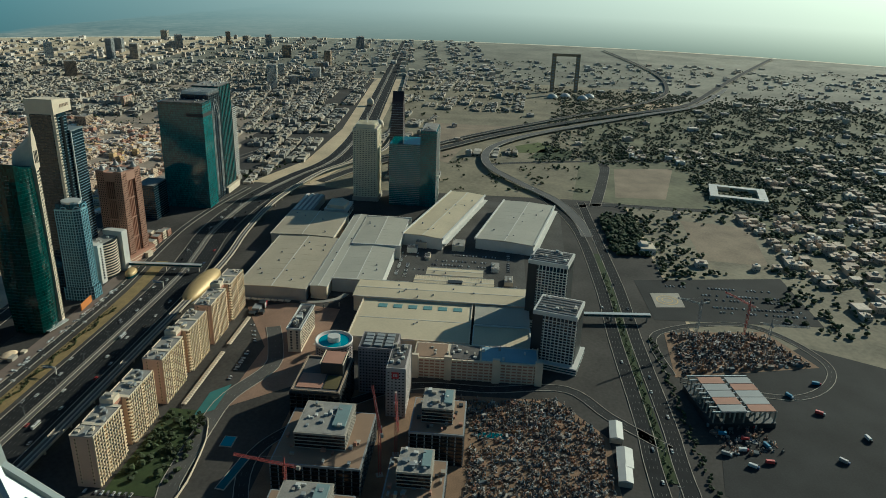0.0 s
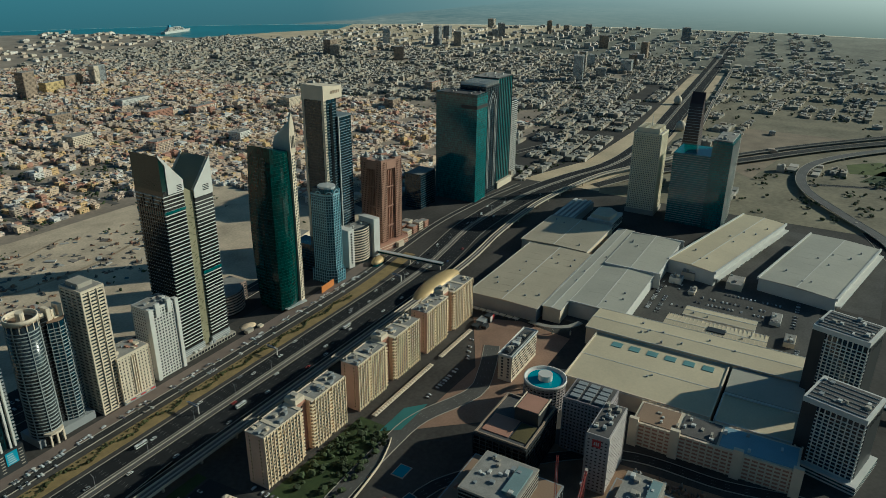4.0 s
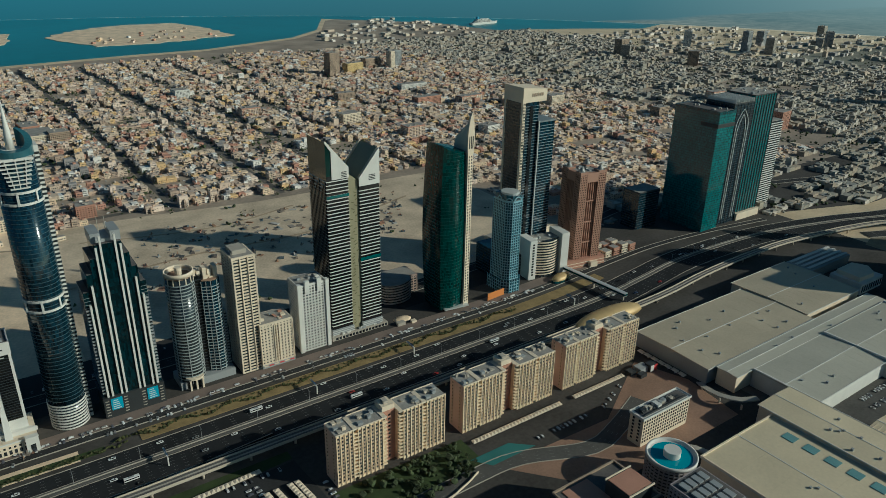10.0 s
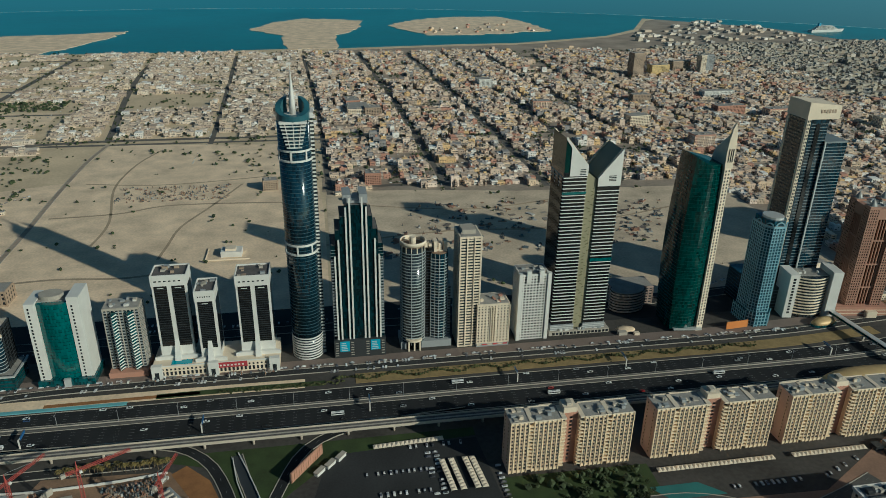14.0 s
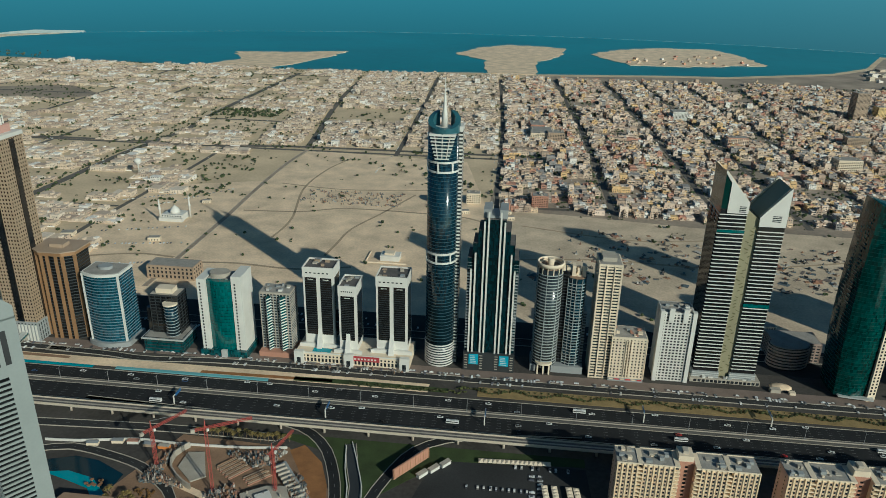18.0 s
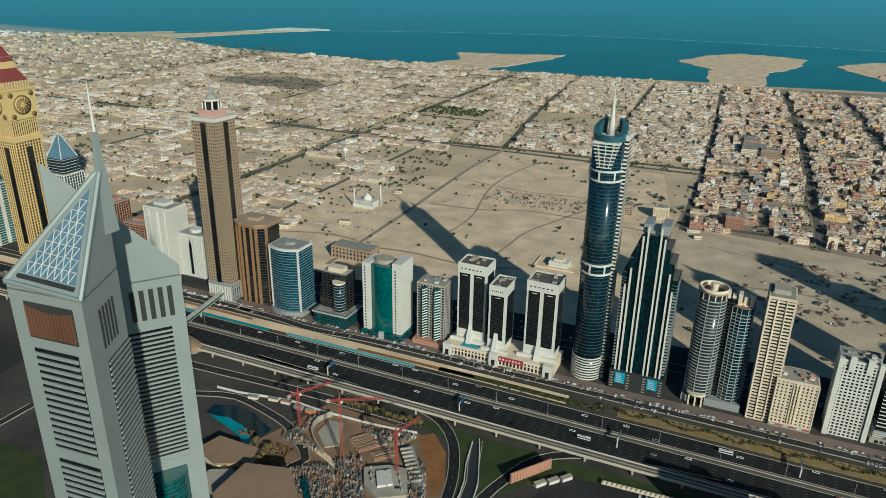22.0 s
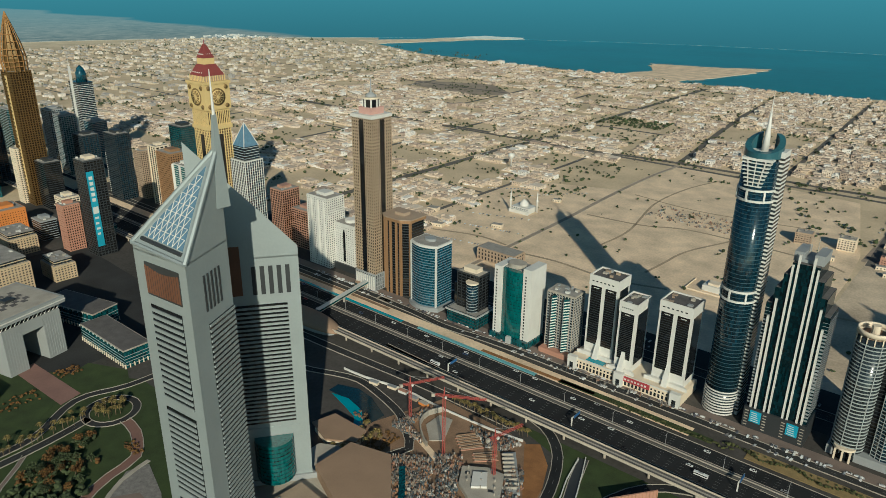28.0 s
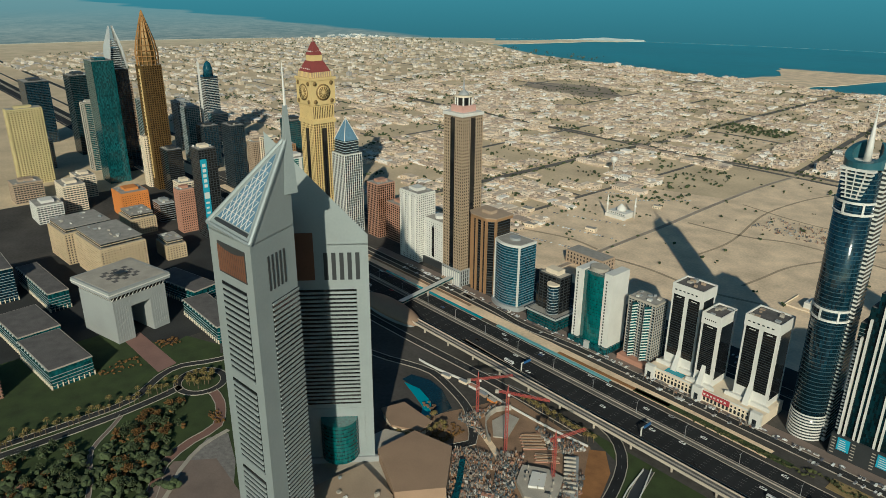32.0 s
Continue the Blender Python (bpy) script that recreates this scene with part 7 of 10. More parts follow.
def silver_hotel():
    t = thing("triangular_tower", "silver triangular hotel tower with louvred faces, sloping glazed roof and spire", "skyscraper")
    tri = [HB, HA, HT]
    zA, zB, zT = 250, 253, 304
    body(t, "core", tri, 14, 250, SILVER)
    # sloping wedge roof up to the spire corner
    v = [(*HB, 249), (*HA, 249), (*HT, 249), (*HB, zB), (*HA, zA), (*HT, zT)]
    obj("roof_wedge", mesh("roof_wedge", v, [(2, 1, 0), (3, 4, 5), (0, 1, 4, 3), (1, 2, 5, 4), (2, 0, 3, 5)], SILVER), t)
    # glazed triangle set into the slope with bars
    A3, B3, T3 = Vector((*HA, zA)), Vector((*HB, zB)), Vector((*HT, zT))
    G = (A3 + B3 + T3) / 3
    nn = (A3 - B3).cross(T3 - B3).normalized()
    nn = nn if nn.z > 0 else -nn
    a, b, c = (G + (P - G) * .72 + nn * .5 for P in (A3, B3, T3))
    sk = obj("skylight", mesh("skylight", [a, b, c, a - nn, b - nn, c - nn], [(0, 2, 1), (3, 4, 5), (0, 1, 4, 3), (1, 2, 5, 4), (2, 0, 3, 5)], G_SKY), t, label="blue glazed triangular skylight")
    for i in range(1, 8):
        k = i / 8
        for (p, q) in ((a.lerp(c, k), b.lerp(c, k)), (a.lerp(b, k), a.lerp(c, k)), (b.lerp(a, k), b.lerp(c, k))):
            obj("skylight_bar", rod("skylight_bar", p + nn * .2, q + nn * .2, .2, .2, WHITE, 4), sk)
    for (p, q) in ((A3, B3), (B3, T3), (T3, A3)):
        obj("roof_edge", rod("roof_edge", p + nn * .3, q + nn * .3, 1.3, 1.3, SILVER, 6), t)
    obj("skylight_gutter", rod("skylight_gutter", a - nn * .2 + (a - c) * .04, b - nn * .2 + (b - c) * .04, 1.2, 1.2, DARKP, 6), t)
    # front face, between the two near corners
    slab_face(t, "window_well", HB, HA, 224, 244, DARKP, 0.05, .2, .86)
    for k in range(14):
        w = .2 + .66 * k / 14
        slab_face(t, "copper_panel", HB, HA, 225, 242 - 2.4 * math.sin(math.pi * k / 14), SLATCOP, .2, w, w + .036)
    for k in range(3):
        z0, z1 = ((156, 218), (88, 150), (20, 82))[k]
        slab_face(t, "window_strip", HB, HA, z0, z1, G_BLACK, .05, .22, .82)
        n = 15
        for i in range(n):
            slab_face(t, "louvre", HB, HA, z0 + i * (z1 - z0) / n, z0 + (i + .48) * (z1 - z0) / n, SILVER, .5, .22, .82, .9)
    # long side, from the near corner to the spire corner
    for i in range(5):
        slab_face(t, "vent_slot", HA, HT, 216, 238, DARKP, .1, .34 + i * .09, .375 + i * .09)
    slab_face(t, "window_strip", HA, HT, 16, 208, G_BLACK, .05, .36, 1.0)
    for i in range(58):
        slab_face(t, "louvre", HA, HT, 18 + i * 3.3, 19.4 + i * 3.3, SILVER, .5, .36, 1.0, .9)
    # rear wing, its roof falling from the spire
    d = (Vector(HC) - Vector(HE)).normalized()
    U = Vector((-366, 336))
    wing = [HE, HC, (U.x, U.y)]
    body(t, "wing_core", wing, 14, 205, SILVER)
    W = [(*HE, 204), (*HC, 204), (U.x, U.y, 204), (*HE, 290), (*HC, 212), (U.x, U.y, 226)]
    obj("wing_roof", mesh("wing_roof", W, [(0, 1, 4, 3), (1, 2, 5, 4), (2, 0, 3, 5), (3, 4, 5)], SILVER), t)
    link = [(-287, 228), (-265, 249), (-335, 289), (-345, 276)]
    body(t, "link_core", link, 14, 226, G_BROWN)
    bands(t, link, 18, 58, 3.4, BROWN, 1.0, .8, "link_balcony", "brown projecting balcony band")
    body(t, "link_top", offset(link, .6), 214, 236, SLATCOP)
    bands(t, offset(link, .6), 215, 9, 2.4, COPPER, .5, .3, "top_slat")
    for i in range(5):
        slab_face(t, "vent_slot", HE, HC, 176, 198, DARKP, .1, .52 + i * .085, .565 + i * .085)
    slab_face(t, "window_strip", HE, HC, 66, 168, G_BLACK, .05, .1, .86)
    for i in range(29):
        slab_face(t, "louvre", HE, HC, 68 + i * 3.45, 69.5 + i * 3.45, SILVER, .5, .1, .86, .9)
    slab_face(t, "copper_well", HE, HC, 176, 214, SLATCOP, .1, .2, .42)
    slab_face(t, "atrium_frame", HE, HC, 22, 62, SILVER, .3, .18, .9)
    P0 = Vector(HE).lerp(Vector(HC), .6)
    nrm = Vector((d.y, -d.x))
    at = oval(P0.x + nrm.x * 1, P0.y + nrm.y * 1, 15, 15, 24)
    body(t, "atrium", at, 18, 54, G_JADE, "turquoise glass atrium drum")
    bands(t, at, 19, 10, 3.5, G_TEAL, .9, .3, "atrium_ring")
    # spire fin
    fx, fy = HT
    obj("spire_fin", mesh("spire_fin", [(fx - 2, fy - 6, 270), (fx + 3, fy - 6, 270), (fx + 3, fy + 3, 270), (fx - 2, fy + 3, 270), (fx - 1, fy - 1, 322), (fx + 1, fy - 1, 322), (fx + 1, fy + 1, 322), (fx - 1, fy + 1, 322)],
        [(0, 1, 5, 4), (1, 2, 6, 5), (2, 3, 7, 6), (3, 0, 4, 7), (4, 5, 6, 7)], SILVER), t)
    obj("spire", rod("spire", (fx, fy, 318), (fx, fy, 346), 1.0, .25, WHITE), t)
    slab_face(t, "entry_base", HB, HA, 0, 16, SILVER, 1.5, -.1, 1.1, 2)
    body(t, "base", offset(tri, 2), 0, 14, GREYP)
    body(t, "wing_base", offset(wing, 2), 0, 14, GREYP)
    p = thing("hotel_podium", "stepped podium with brown and tan sweeping roofs", "podium")
    body(p, "lower", [(-330, 235), (-250, 205), (-215, 260), (-222, 350), (-285, 395), (-330, 370)], 0, 9, CONC)
    body(p, "sweep_roof", [(-300, 340), (-248, 318), (-226, 352), (-262, 390), (-300, 380)], 9, 19, ROOFB, "brown sweeping roof")
    body(p, "tan_roof", [(-300, 250), (-236, 230), (-222, 300), (-250, 318), (-296, 322)], 9, 15, TAN)
    me_, _ = strip("glass_rim", [(-215, 262), (-212, 310), (-219, 352), (-255, 396)], 5, G_TEAL, 7, 6.6)
    obj("glass_rim", me_, p)
    roof_gear(p, -298, -240, 240, 312, 15, 12, 501)
    c = thing("restaurant_pavilion", "tan-roofed pavilion by the pond", "pavilion", -330, 395)
    body(c, "wall", [(-26, -8), (0, -16), (22, -4), (18, 12), (-20, 12)], 0, 8, CREAM)
    body(c, "roof", [(-28, -9), (0, -18), (24, -4), (19, 14), (-22, 14)], 8, 10, ROOFB)
    k = thing("hotel_plaza", "tiled forecourt of the hotel with planters", "plaza")
    body(k, "paving", [(-340, 120), (-240, 110), (-230, 205), (-330, 235), (-400, 240), (-420, 210)], 0, .5, PAVE)
    for i in range(7):
        box(k, "planter", CONC, -330 + i * 13, -322 + i * 13, 150 + (i % 3) * 18, 162 + (i % 3) * 18, .5, 2.4)
    return t


silver_hotel()
sheet("pond", [(-398, 442), (-399, 455), (-377, 463), (-355, 460), (-325, 446), (-326, 425), (-340, 429), (-370, 443)], 0.6, DARKWATER, th=.4, label="dark crescent pond with a turquoise shallow edge", category="pond")
sheet("pond_shallow", [(-392, 440), (-372, 444), (-347, 438), (-325, 419), (-333, 413), (-345, 426), (-367, 433)], 0.66, POOL, th=.4, label="turquoise shallow edge of the pond", category="pond")
for i in range(9):
    rs = sheet("sunshade_reed", oval(-341 + 6 * math.cos(i), 430 + 4 * math.sin(i * 2), 1.6, 1.6, 8), 3.0, COPPER, th=.3, kind="", label="small terrace sunshade by the pond", category="sunshade")
    rs.name = "terrace_sunshade"
    box(rs, "post", GREYP, -341 + 6 * math.cos(i) - .1, -341 + 6 * math.cos(i) + .1, 430 + 4 * math.sin(i * 2) - .1, 430 + 4 * math.sin(i * 2) + .1, -2.5, 0)

# ---- business quarter ----
def gate_building():
    t = thing("gate_building", "stone gate-shaped building with a deep opening and glazed cornice", "office", -704, 268, 0, 14)
    ST = mat("pale_granite", (0.31, 0.32, 0.31), .6, var=.08)
    for s in (-1, 1):
        body(t, "leg", rect(-34, 34, s * 12 if s > 0 else -33, 33 if s > 0 else -12), 0, 52, ST)
    body(t, "lintel", rect(-34, 34, -12.5, 12.5), 40, 52, ST)
    body(t, "dark_band", rect(-32, 32, -31, 31), 52, 58, G_BLACK)
    for i in range(14):
        for s in (-1, 1):
            obj("strut", rod("strut", (-32 + i * 4.9, s * 32, 52), (-30 + i * 4.9, s * 36, 59), .5, .5, WHITE, 5), t)
            obj("strut", rod("strut", (s * 32, -32 + i * 4.9, 52), (s * 36, -30 + i * 4.9, 59), .5, .5, WHITE, 5), t)
    body(t, "cornice", rect(-39, 39, -38, 38), 59, 66, ST)
    bands(t, rect(-39, 39, -38, 38), 62, 1, 2, WHITE, 1.2, .5)
    body(t, "roof", rect(-36, 36, -35, 35), 66, 66.4, CONC)
    for i in range(6):
        for j in range(6):
            if (i + j) % 2:
                box(t, "roof_panel", ROOFD, -18 + i * 6, -12 + i * 6, -18 + j * 6, -12 + j * 6, 66.4, 66.6)
    body(t, "roof_lantern", rect(-5, 5, -5, 5), 66.4, 69, DARKP)
    for s in (-1, 1):
        for i in range(8):
            box(t, "wall_groove", GREYP, 33.6, 34.25, s * 22.5 - 10 + i * 2.8, s * 22.5 - 9.7 + i * 2.8, 2, 50)


gate_building()


def slab_office(x, y, w, d, h, rz, g, label):
    was, FAR[0] = FAR[0], True
    t = thing("slab_office", label, "office", x, y, 0, rz)
    body(t, "glass_core", rect(-w, w, -d, d), 0, h, g)
    bands(t, rect(-w, w, -d, d), 3, max(1, int((h - 4) / 3.6)), 3.6, GREYP, .6, .25)
    piers(t, rect(-w, w, -d, d), 0, 5, CREAM, 5, .9, .9)
    body(t, "roof_rim", rect(-w - .6, w + .6, -d - .6, d + .6), h, h + 1.2, CONC)
    body(t, "roof", rect(-w + .5, w - .5, -d + .5, d - .5), h + 1.2, h + 1.5, ROOFD)
    for i in range(int(w / 4)):
        box(t, "sun_fin", STEEL, -w + i * 8, -w + i * 8 + .5, -d - 1.6, -d - .6, h - 1, h + 1.2)
    FAR[0] = was
    return t


slab_office(-655, 178, 44, 21, 21, 6, G_TEAL, "teal glass office slab with a flat dark roof")
slab_office(-745, 172, 38, 22, 21, 6, G_TEAL, "dark-roofed teal glass office slab")
slab_office(-745, 355, 44, 17, 21, 14, G_TEAL, "long teal glass office slab with a pale roof")
slab_office(-640, 345, 48, 15, 20, 0, G_TEAL, "teal glass office slab beside the lawn")
slab_office(-860, 215, 60, 12, 24, 4, G_TEAL, "long low glass link building")
slab_office(-900, 160, 34, 26, 44, 0, G_NAVY, "dark blue glass office block")
slab_office(-790, 300, 30, 10, 26, 14, G_NAVY, "dark glass link behind the gate building")


def stone_hotel(x, y, w, d, h, rz, label):
    was, FAR[0] = FAR[0], True
    t = thing("stone_hotel", label, "hotel", x, y, 0, rz)
    grid_tower(t, rect(-w, w, -d, d), 0, h - 9, 3.6, WINDOW, mat("honey_stone", (0.52, 0.40, 0.25), .7) if "honey_stone" not in bpy.data.materials else bpy.data.materials["honey_stone"], 1.7, .4, 4, 1.8, .5)
    H = bpy.data.materials["honey_stone"]
    body(t, "set_back", rect(-w + 3, w - 3, -d + 3, d - 3), h - 8, h - 1, G_GREY)
    bands(t, rect(-w + 3, w - 3, -d + 3, d - 3), h - 8, 2, 3.6, H, 1, .4)
    body(t, "roof", rect(-w + 2, w - 2, -d + 2, d - 2), h - 1, h, ROOFG)
    roof_gear(t, -w + 4, w - 4, -d + 4, d - 4, h, 10, int(x))
    FAR[0] = was
    return t


stone_hotel(-890, 312, 46, 30, 58, 4, "honey-coloured stone hotel with rows of windows")
stone_hotel(-985, 300, 34, 34, 54, 4, "honey-coloured stone hotel block")
stone_hotel(-895, 396, 20, 14, 30, 0, "low cream stone block beside the hotel")
stone_hotel(-1040, 398, 26, 20, 34, 0, "cream stone block with a stepped roof")


def plain_tower(x, y, w, d, h, g, m, label, name="tower_block", fh=3.8, bh=.9, step=5, pw=.8, crown=None, pm=None):
    t = thing(name, label, "tower", x, y)
    grid_tower(t, rect(-w, w, -d, d), 0, h, fh, g, m, bh, .3, step, pw, .45, pm=pm)
    body(t, "roof_house", rect(-w * .5, w * .5, -d * .5, d * .5), h + 1.6, h + 6, crown or m)
    roof_gear(t, -w, w, -d, d, h + 1.7, 4, int(abs(x)))
    return t


FAR[0] = True
plain_tower(-938, 478, 15, 14, 142, G_BLACK, DARKP, "dark tower with a cream crown and tall blue banner", "banner_tower", pm=DARKP, crown=CREAM)
bt = thing("tower_banner", "tall blue banner with white letters on the tower", "banner", -922.4, 470)
box(bt, "banner", mat("banner_blue", (0.04, 0.30, 0.42), .5), -.0, .5, -5, 5, 16, 128)
for i in range(5):
    box(bt, "letter_bar", WHITE, .5, .7, -2.6, 2.6, 84 + i * 8, 89 + i * 8)
for i in range(4):
    box(bt, "letter_bar", WHITE, .5, .7, -3, 1.5 + (i % 2), 34 + i * 8, 37 + i * 8)
box(bt, "logo_panel", WHITE, .5, .75, -4, 4, 66, 76)
plain_tower(-1013, 470, 14, 12, 74, G_GREY, CREAM, "cream apartment tower with balcony bands", bh=1.6)
plain_tower(-985, 458, 10, 12, 70, G_BROWN, TERRA, "terracotta apartment tower with dark windows", bh=1.8, step=3.5, pw=1.6)
plain_tower(-1068, 452, 16, 12, 30, G_BLACK, GREYP, "grey low office beside the highway", step=0)
t = plain_tower(-1133, 420, 24, 22, 42, G_BROWN, ORANGE, "orange-red block with a roof deck", bh=2.6, step=4, pw=2.4)
slab_office(-1030, 520, 30, 12, 14, 0, G_JADE, "low turquoise glazed pavilion")
plain_tower(-1283, 515, 10, 14, 98, G_GREY, CREAM, "slim cream tower with a white band", bh=1.8, step=4, pw=1.8)
plain_tower(-1218, 530, 18, 14, 82, G_BLACK, DARKP, "black glass tower beside the highway", step=0)
plain_tower(-1220, 655, 16, 14, 74, G_GREY, WHITE, "white round-cornered tower with balcony bands", bh=1.7, step=0)
plain_tower(-1150, 672, 12, 14, 88, G_BROWN, TAN, "tan apartment tower with banded floors", bh=1.7, step=3.5, pw=1.5)
plain_tower(-1090, 668, 12, 12, 106, G_BLACK, CREAM, "pale narrow tower with dark centre", bh=.8, step=8, pw=3)
plain_tower(-1180, 640, 20, 14, 120, G_NAVY, DARKP, "navy glass office tower with silver fins", step=4, pw=.6)
plain_tower(-1040, 665, 22, 17, 104, G_BROWN, COPPER, "copper-clad tower with round cornice ornaments", bh=1.8, step=4, pw=2)
plain_tower(-1090, 720, 20, 16, 134, G_TEAL, DARKP, "teal glass tower behind the row", step=0)
plain_tower(-985, 660, 20, 16, 92, G_JADE, WHITE, "white and jade glass tower", step=20, pw=6)
plain_tower(-1370, 470, 24, 20, 234, G_TEAL, G_TEAL, "teal glass slab tower with a rounded top", bh=.4, step=0)
plain_tower(-1657, 500, 26, 22, 176, G_INK, DARKP, "dark blue glass tower far along the highway", step=0)
plain_tower(-1480, 470, 14, 14, 140, G_TEAL, CONC, "blue glass tower with white frame", step=14, pw=3)
plain_tower(-1452, 342, 13, 30, 146, G_BROWN, mat("straw_stone", (0.48, 0.40, 0.20), .7), "straw-coloured slab tower with banded floors", bh=2, step=5, pw=2.2)
plain_tower(-1850, 450, 34, 26, 146, G_NAVY, DARKP, "dark navy tower far along the highway", step=0)
plain_tower(-1760, 560, 26, 24, 120, G_NAVY, DARKP, "dark glass tower far along the highway", step=8)
plain_tower(-1700, 660, 24, 20, 100, G_TEAL, GREYP, "teal grey tower far along the highway", step=0)
plain_tower(-1560, 690, 18, 16, 110, G_NAVY, GREYP, "navy tower with silver fins", step=4)
plain_tower(-1520, 760, 20, 16, 80, G_BLUE, GREYP, "blue glass block behind the towers", step=0)
plain_tower(-1350, 660, 20, 16, 90, G_NAVY, DARKP, "dark tower block far along the highway", step=6)
plain_tower(-1420, 655, 18, 14, 120, G_TEAL, GREYP, "grey glass tower with silver fins", step=5)
plain_tower(-1300, 390, 22, 16, 40, G_GREY, CREAM, "cream low apartment block with balconies", bh=1.8)
plain_tower(-1230, 350, 26, 18, 46, G_GREY, CREAM, "cream apartment block with setbacks", bh=1.8)
plain_tower(-1190, 300, 24, 20, 30, G_GREY, WHITE, "white low office block", bh=1.6)
plain_tower(-1330, 300, 20, 24, 36, G_GREY, TAN, "tan low apartment block", bh=1.8)
plain_tower(-1560, 380, 20, 22, 60, G_NAVY, GREYP, "grey tower block far along the highway", step=6)
plain_tower(-730, 700, 18, 16, 60, G_BROWN, BROWN, "dark brown office block", bh=1.4)
plain_tower(-770, 690, 14, 16, 86, G_BROWN, BROWN, "dark maroon glass tower in the row", bh=.8, step=4)


OCHRE = mat("ochre_recess", (0.20, 0.13, 0.045), 0.7, var=0.2)
def clock_tower():
    t = thing("clock_tower", "cream stone clock tower with a stepped maroon spire", "skyscraper", -892, 655)
    p = rect(-19, 19, -19, 19)
    grid_tower(t, p, 0, 168, 4.2, G_BROWN, YELLOW, 1.2, .3, 4.2, 1.5, .6)
    for (x0, x1, y0, y1) in ((-4, 4, -20.2, -18.8), (18.8, 20.2, -4, 4), (-20.2, -18.8, -4, 4)):
        box(t, "dark_strip", G_BLACK, x0, x1, y0, y1, 20, 160)
    body(t, "belt", offset(p, 2.5), 168, 174, YELLOW)
    grid_tower(t, p, 174, 196, 22, G_BROWN, YELLOW, 2, .6, 3.2, 1.4, 1.0)
    body(t, "clock_stage", offset(p, 3), 198, 236, YELLOW)
    for (x, y, rz) in ((0, -22.4, 0), (22.4, 0, 90), (-22.4, 0, -90)):
        for k, (r, m) in enumerate(((13, OCHRE), (10.5, YELLOW), (9, OCHRE), (2.6, YELLOW))):
            obj("clock_ring", lathe("clock_ring", [(r, 0), (r, .4 + .2 * k)], m, 28), t, (x, y, 217), rz, rx=90)
        q = Euler((radians(90), 0, radians(rz))).to_matrix()
        for a in range(0, 180, 30):
            u = q @ Vector((math.cos(radians(a)), math.sin(radians(a)), 0)) * 10.5
            n = q @ Vector((0, 0, 1.5))
            c0 = Vector((x, y, 217)) + n
            obj("clock_bar", rod("clock_bar", c0 - u, c0 + u, .45, .45, YELLOW, 4), t)
        for sx in (-1, 1):
            for sz in (-1, 1):
                obj("corner_ring", lathe("corner_ring", [(3.4, 0), (3.4, .7)], OCHRE, 12), t, tuple(Vector((x, y, 217)) + q @ Vector((sx * 15, sz * 14, 0))), rz, rx=90)
    body(t, "cornice", offset(p, 4.5), 236, 240, YELLOW)
    body(t, "gallery", rect(-18, 18, -18, 18), 240, 248, TAN)
    piers(t, rect(-18, 18, -18, 18), 240, 248, YELLOW, 4, 1.2, .8)
    def cap(z0, z1, r0, r1):
        v = [(s * r0, u * r0, z0) for s, u in ((-1, -1), (1, -1), (1, 1), (-1, 1))] + [(s * r1, u * r1, z1) for s, u in ((-1, -1), (1, -1), (1, 1), (-1, 1))]
        obj("spire_roof", mesh("spire_roof", v, [(0, 1, 5, 4), (1, 2, 6, 5), (2, 3, 7, 6), (3, 0, 4, 7), (4, 5, 6, 7)], MAROON), t, label="maroon spire roof with white lights")
        for s in range(5):
            k = (s + .5) / 5
            for (dx, dy) in ((2 * k - 1, -1), (1, 2 * k - 1), (-1, 2 * k - 1)):
                r = r0 * .8 + r1 * .2
                obj("roof_light", cube(WHITE), t, (dx * r * .85, dy * r * 1.0, z0 + (z1 - z0) * .25), 0, (1.1, 1.1, 1.4))
    cap(248, 264, 18, 10)
    body(t, "lantern", rect(-9, 9, -9, 9), 264, 273, YELLOW)
    cap(273, 292, 9.5, 2)
    obj("finial", rod("finial", (0, 0, 291), (0, 0, 300), 1.2, .1, MAROON), t)


clock_tower()
t = thing("net_tower", "blue glass tower under white arched tracery with a pointed roof", "tower", -820, 662)
grid_tower(t, rect(-17, 17, -16, 16), 0, 128, 4, G_NAVY, STEEL, .6, .3, 4, .7, .8, pm=WHITE)
body(t, "upper", rect(-14, 14, -13, 13), 130, 150, G_NAVY)
bands(t, rect(-14, 14, -13, 13), 132, 5, 4, STEEL, .7, .3)
v = [(-14, -13, 150), (14, -13, 150), (14, 13, 150), (-14, 13, 150), (0, 0, 184)]
obj("pointed_roof", mesh("pointed_roof", v, [(0, 1, 4), (1, 2, 4), (2, 3, 4), (3, 0, 4)], G_SKY), t)
for k in range(4):
    obj("roof_rib", rod("roof_rib", v[k], v[4], .7, .4, WHITE), t)
t = thing("gold_spire_tower", "bronze tower tapering to a pointed golden lattice crown", "skyscraper", -1262, 525)
grid_tower(t, rect(-17, 17, -17, 17), 0, 232, 4, G_BROWN, BRONZE, 1.2, .4, 4, 1.4, .6)
box(t, "centre_strip", YELLOW, -2.4, 2.4, -18.6, -17.2, 20, 226)
for i in range(30):
    box(t, "strip_panel", G_BROWN, -1.6, 1.6, -18.8, -18.4, 24 + i * 6.7, 27 + i * 6.7)
prof = [(19, 0), (20, 22), (16, 44), (9, 68), (3, 88), (.4, 96)]
obj("crown_core", lathe("crown_core", [(r * .86, z) for r, z in prof], BRONZE, 8, smooth=False), t, (0, 0, 232))
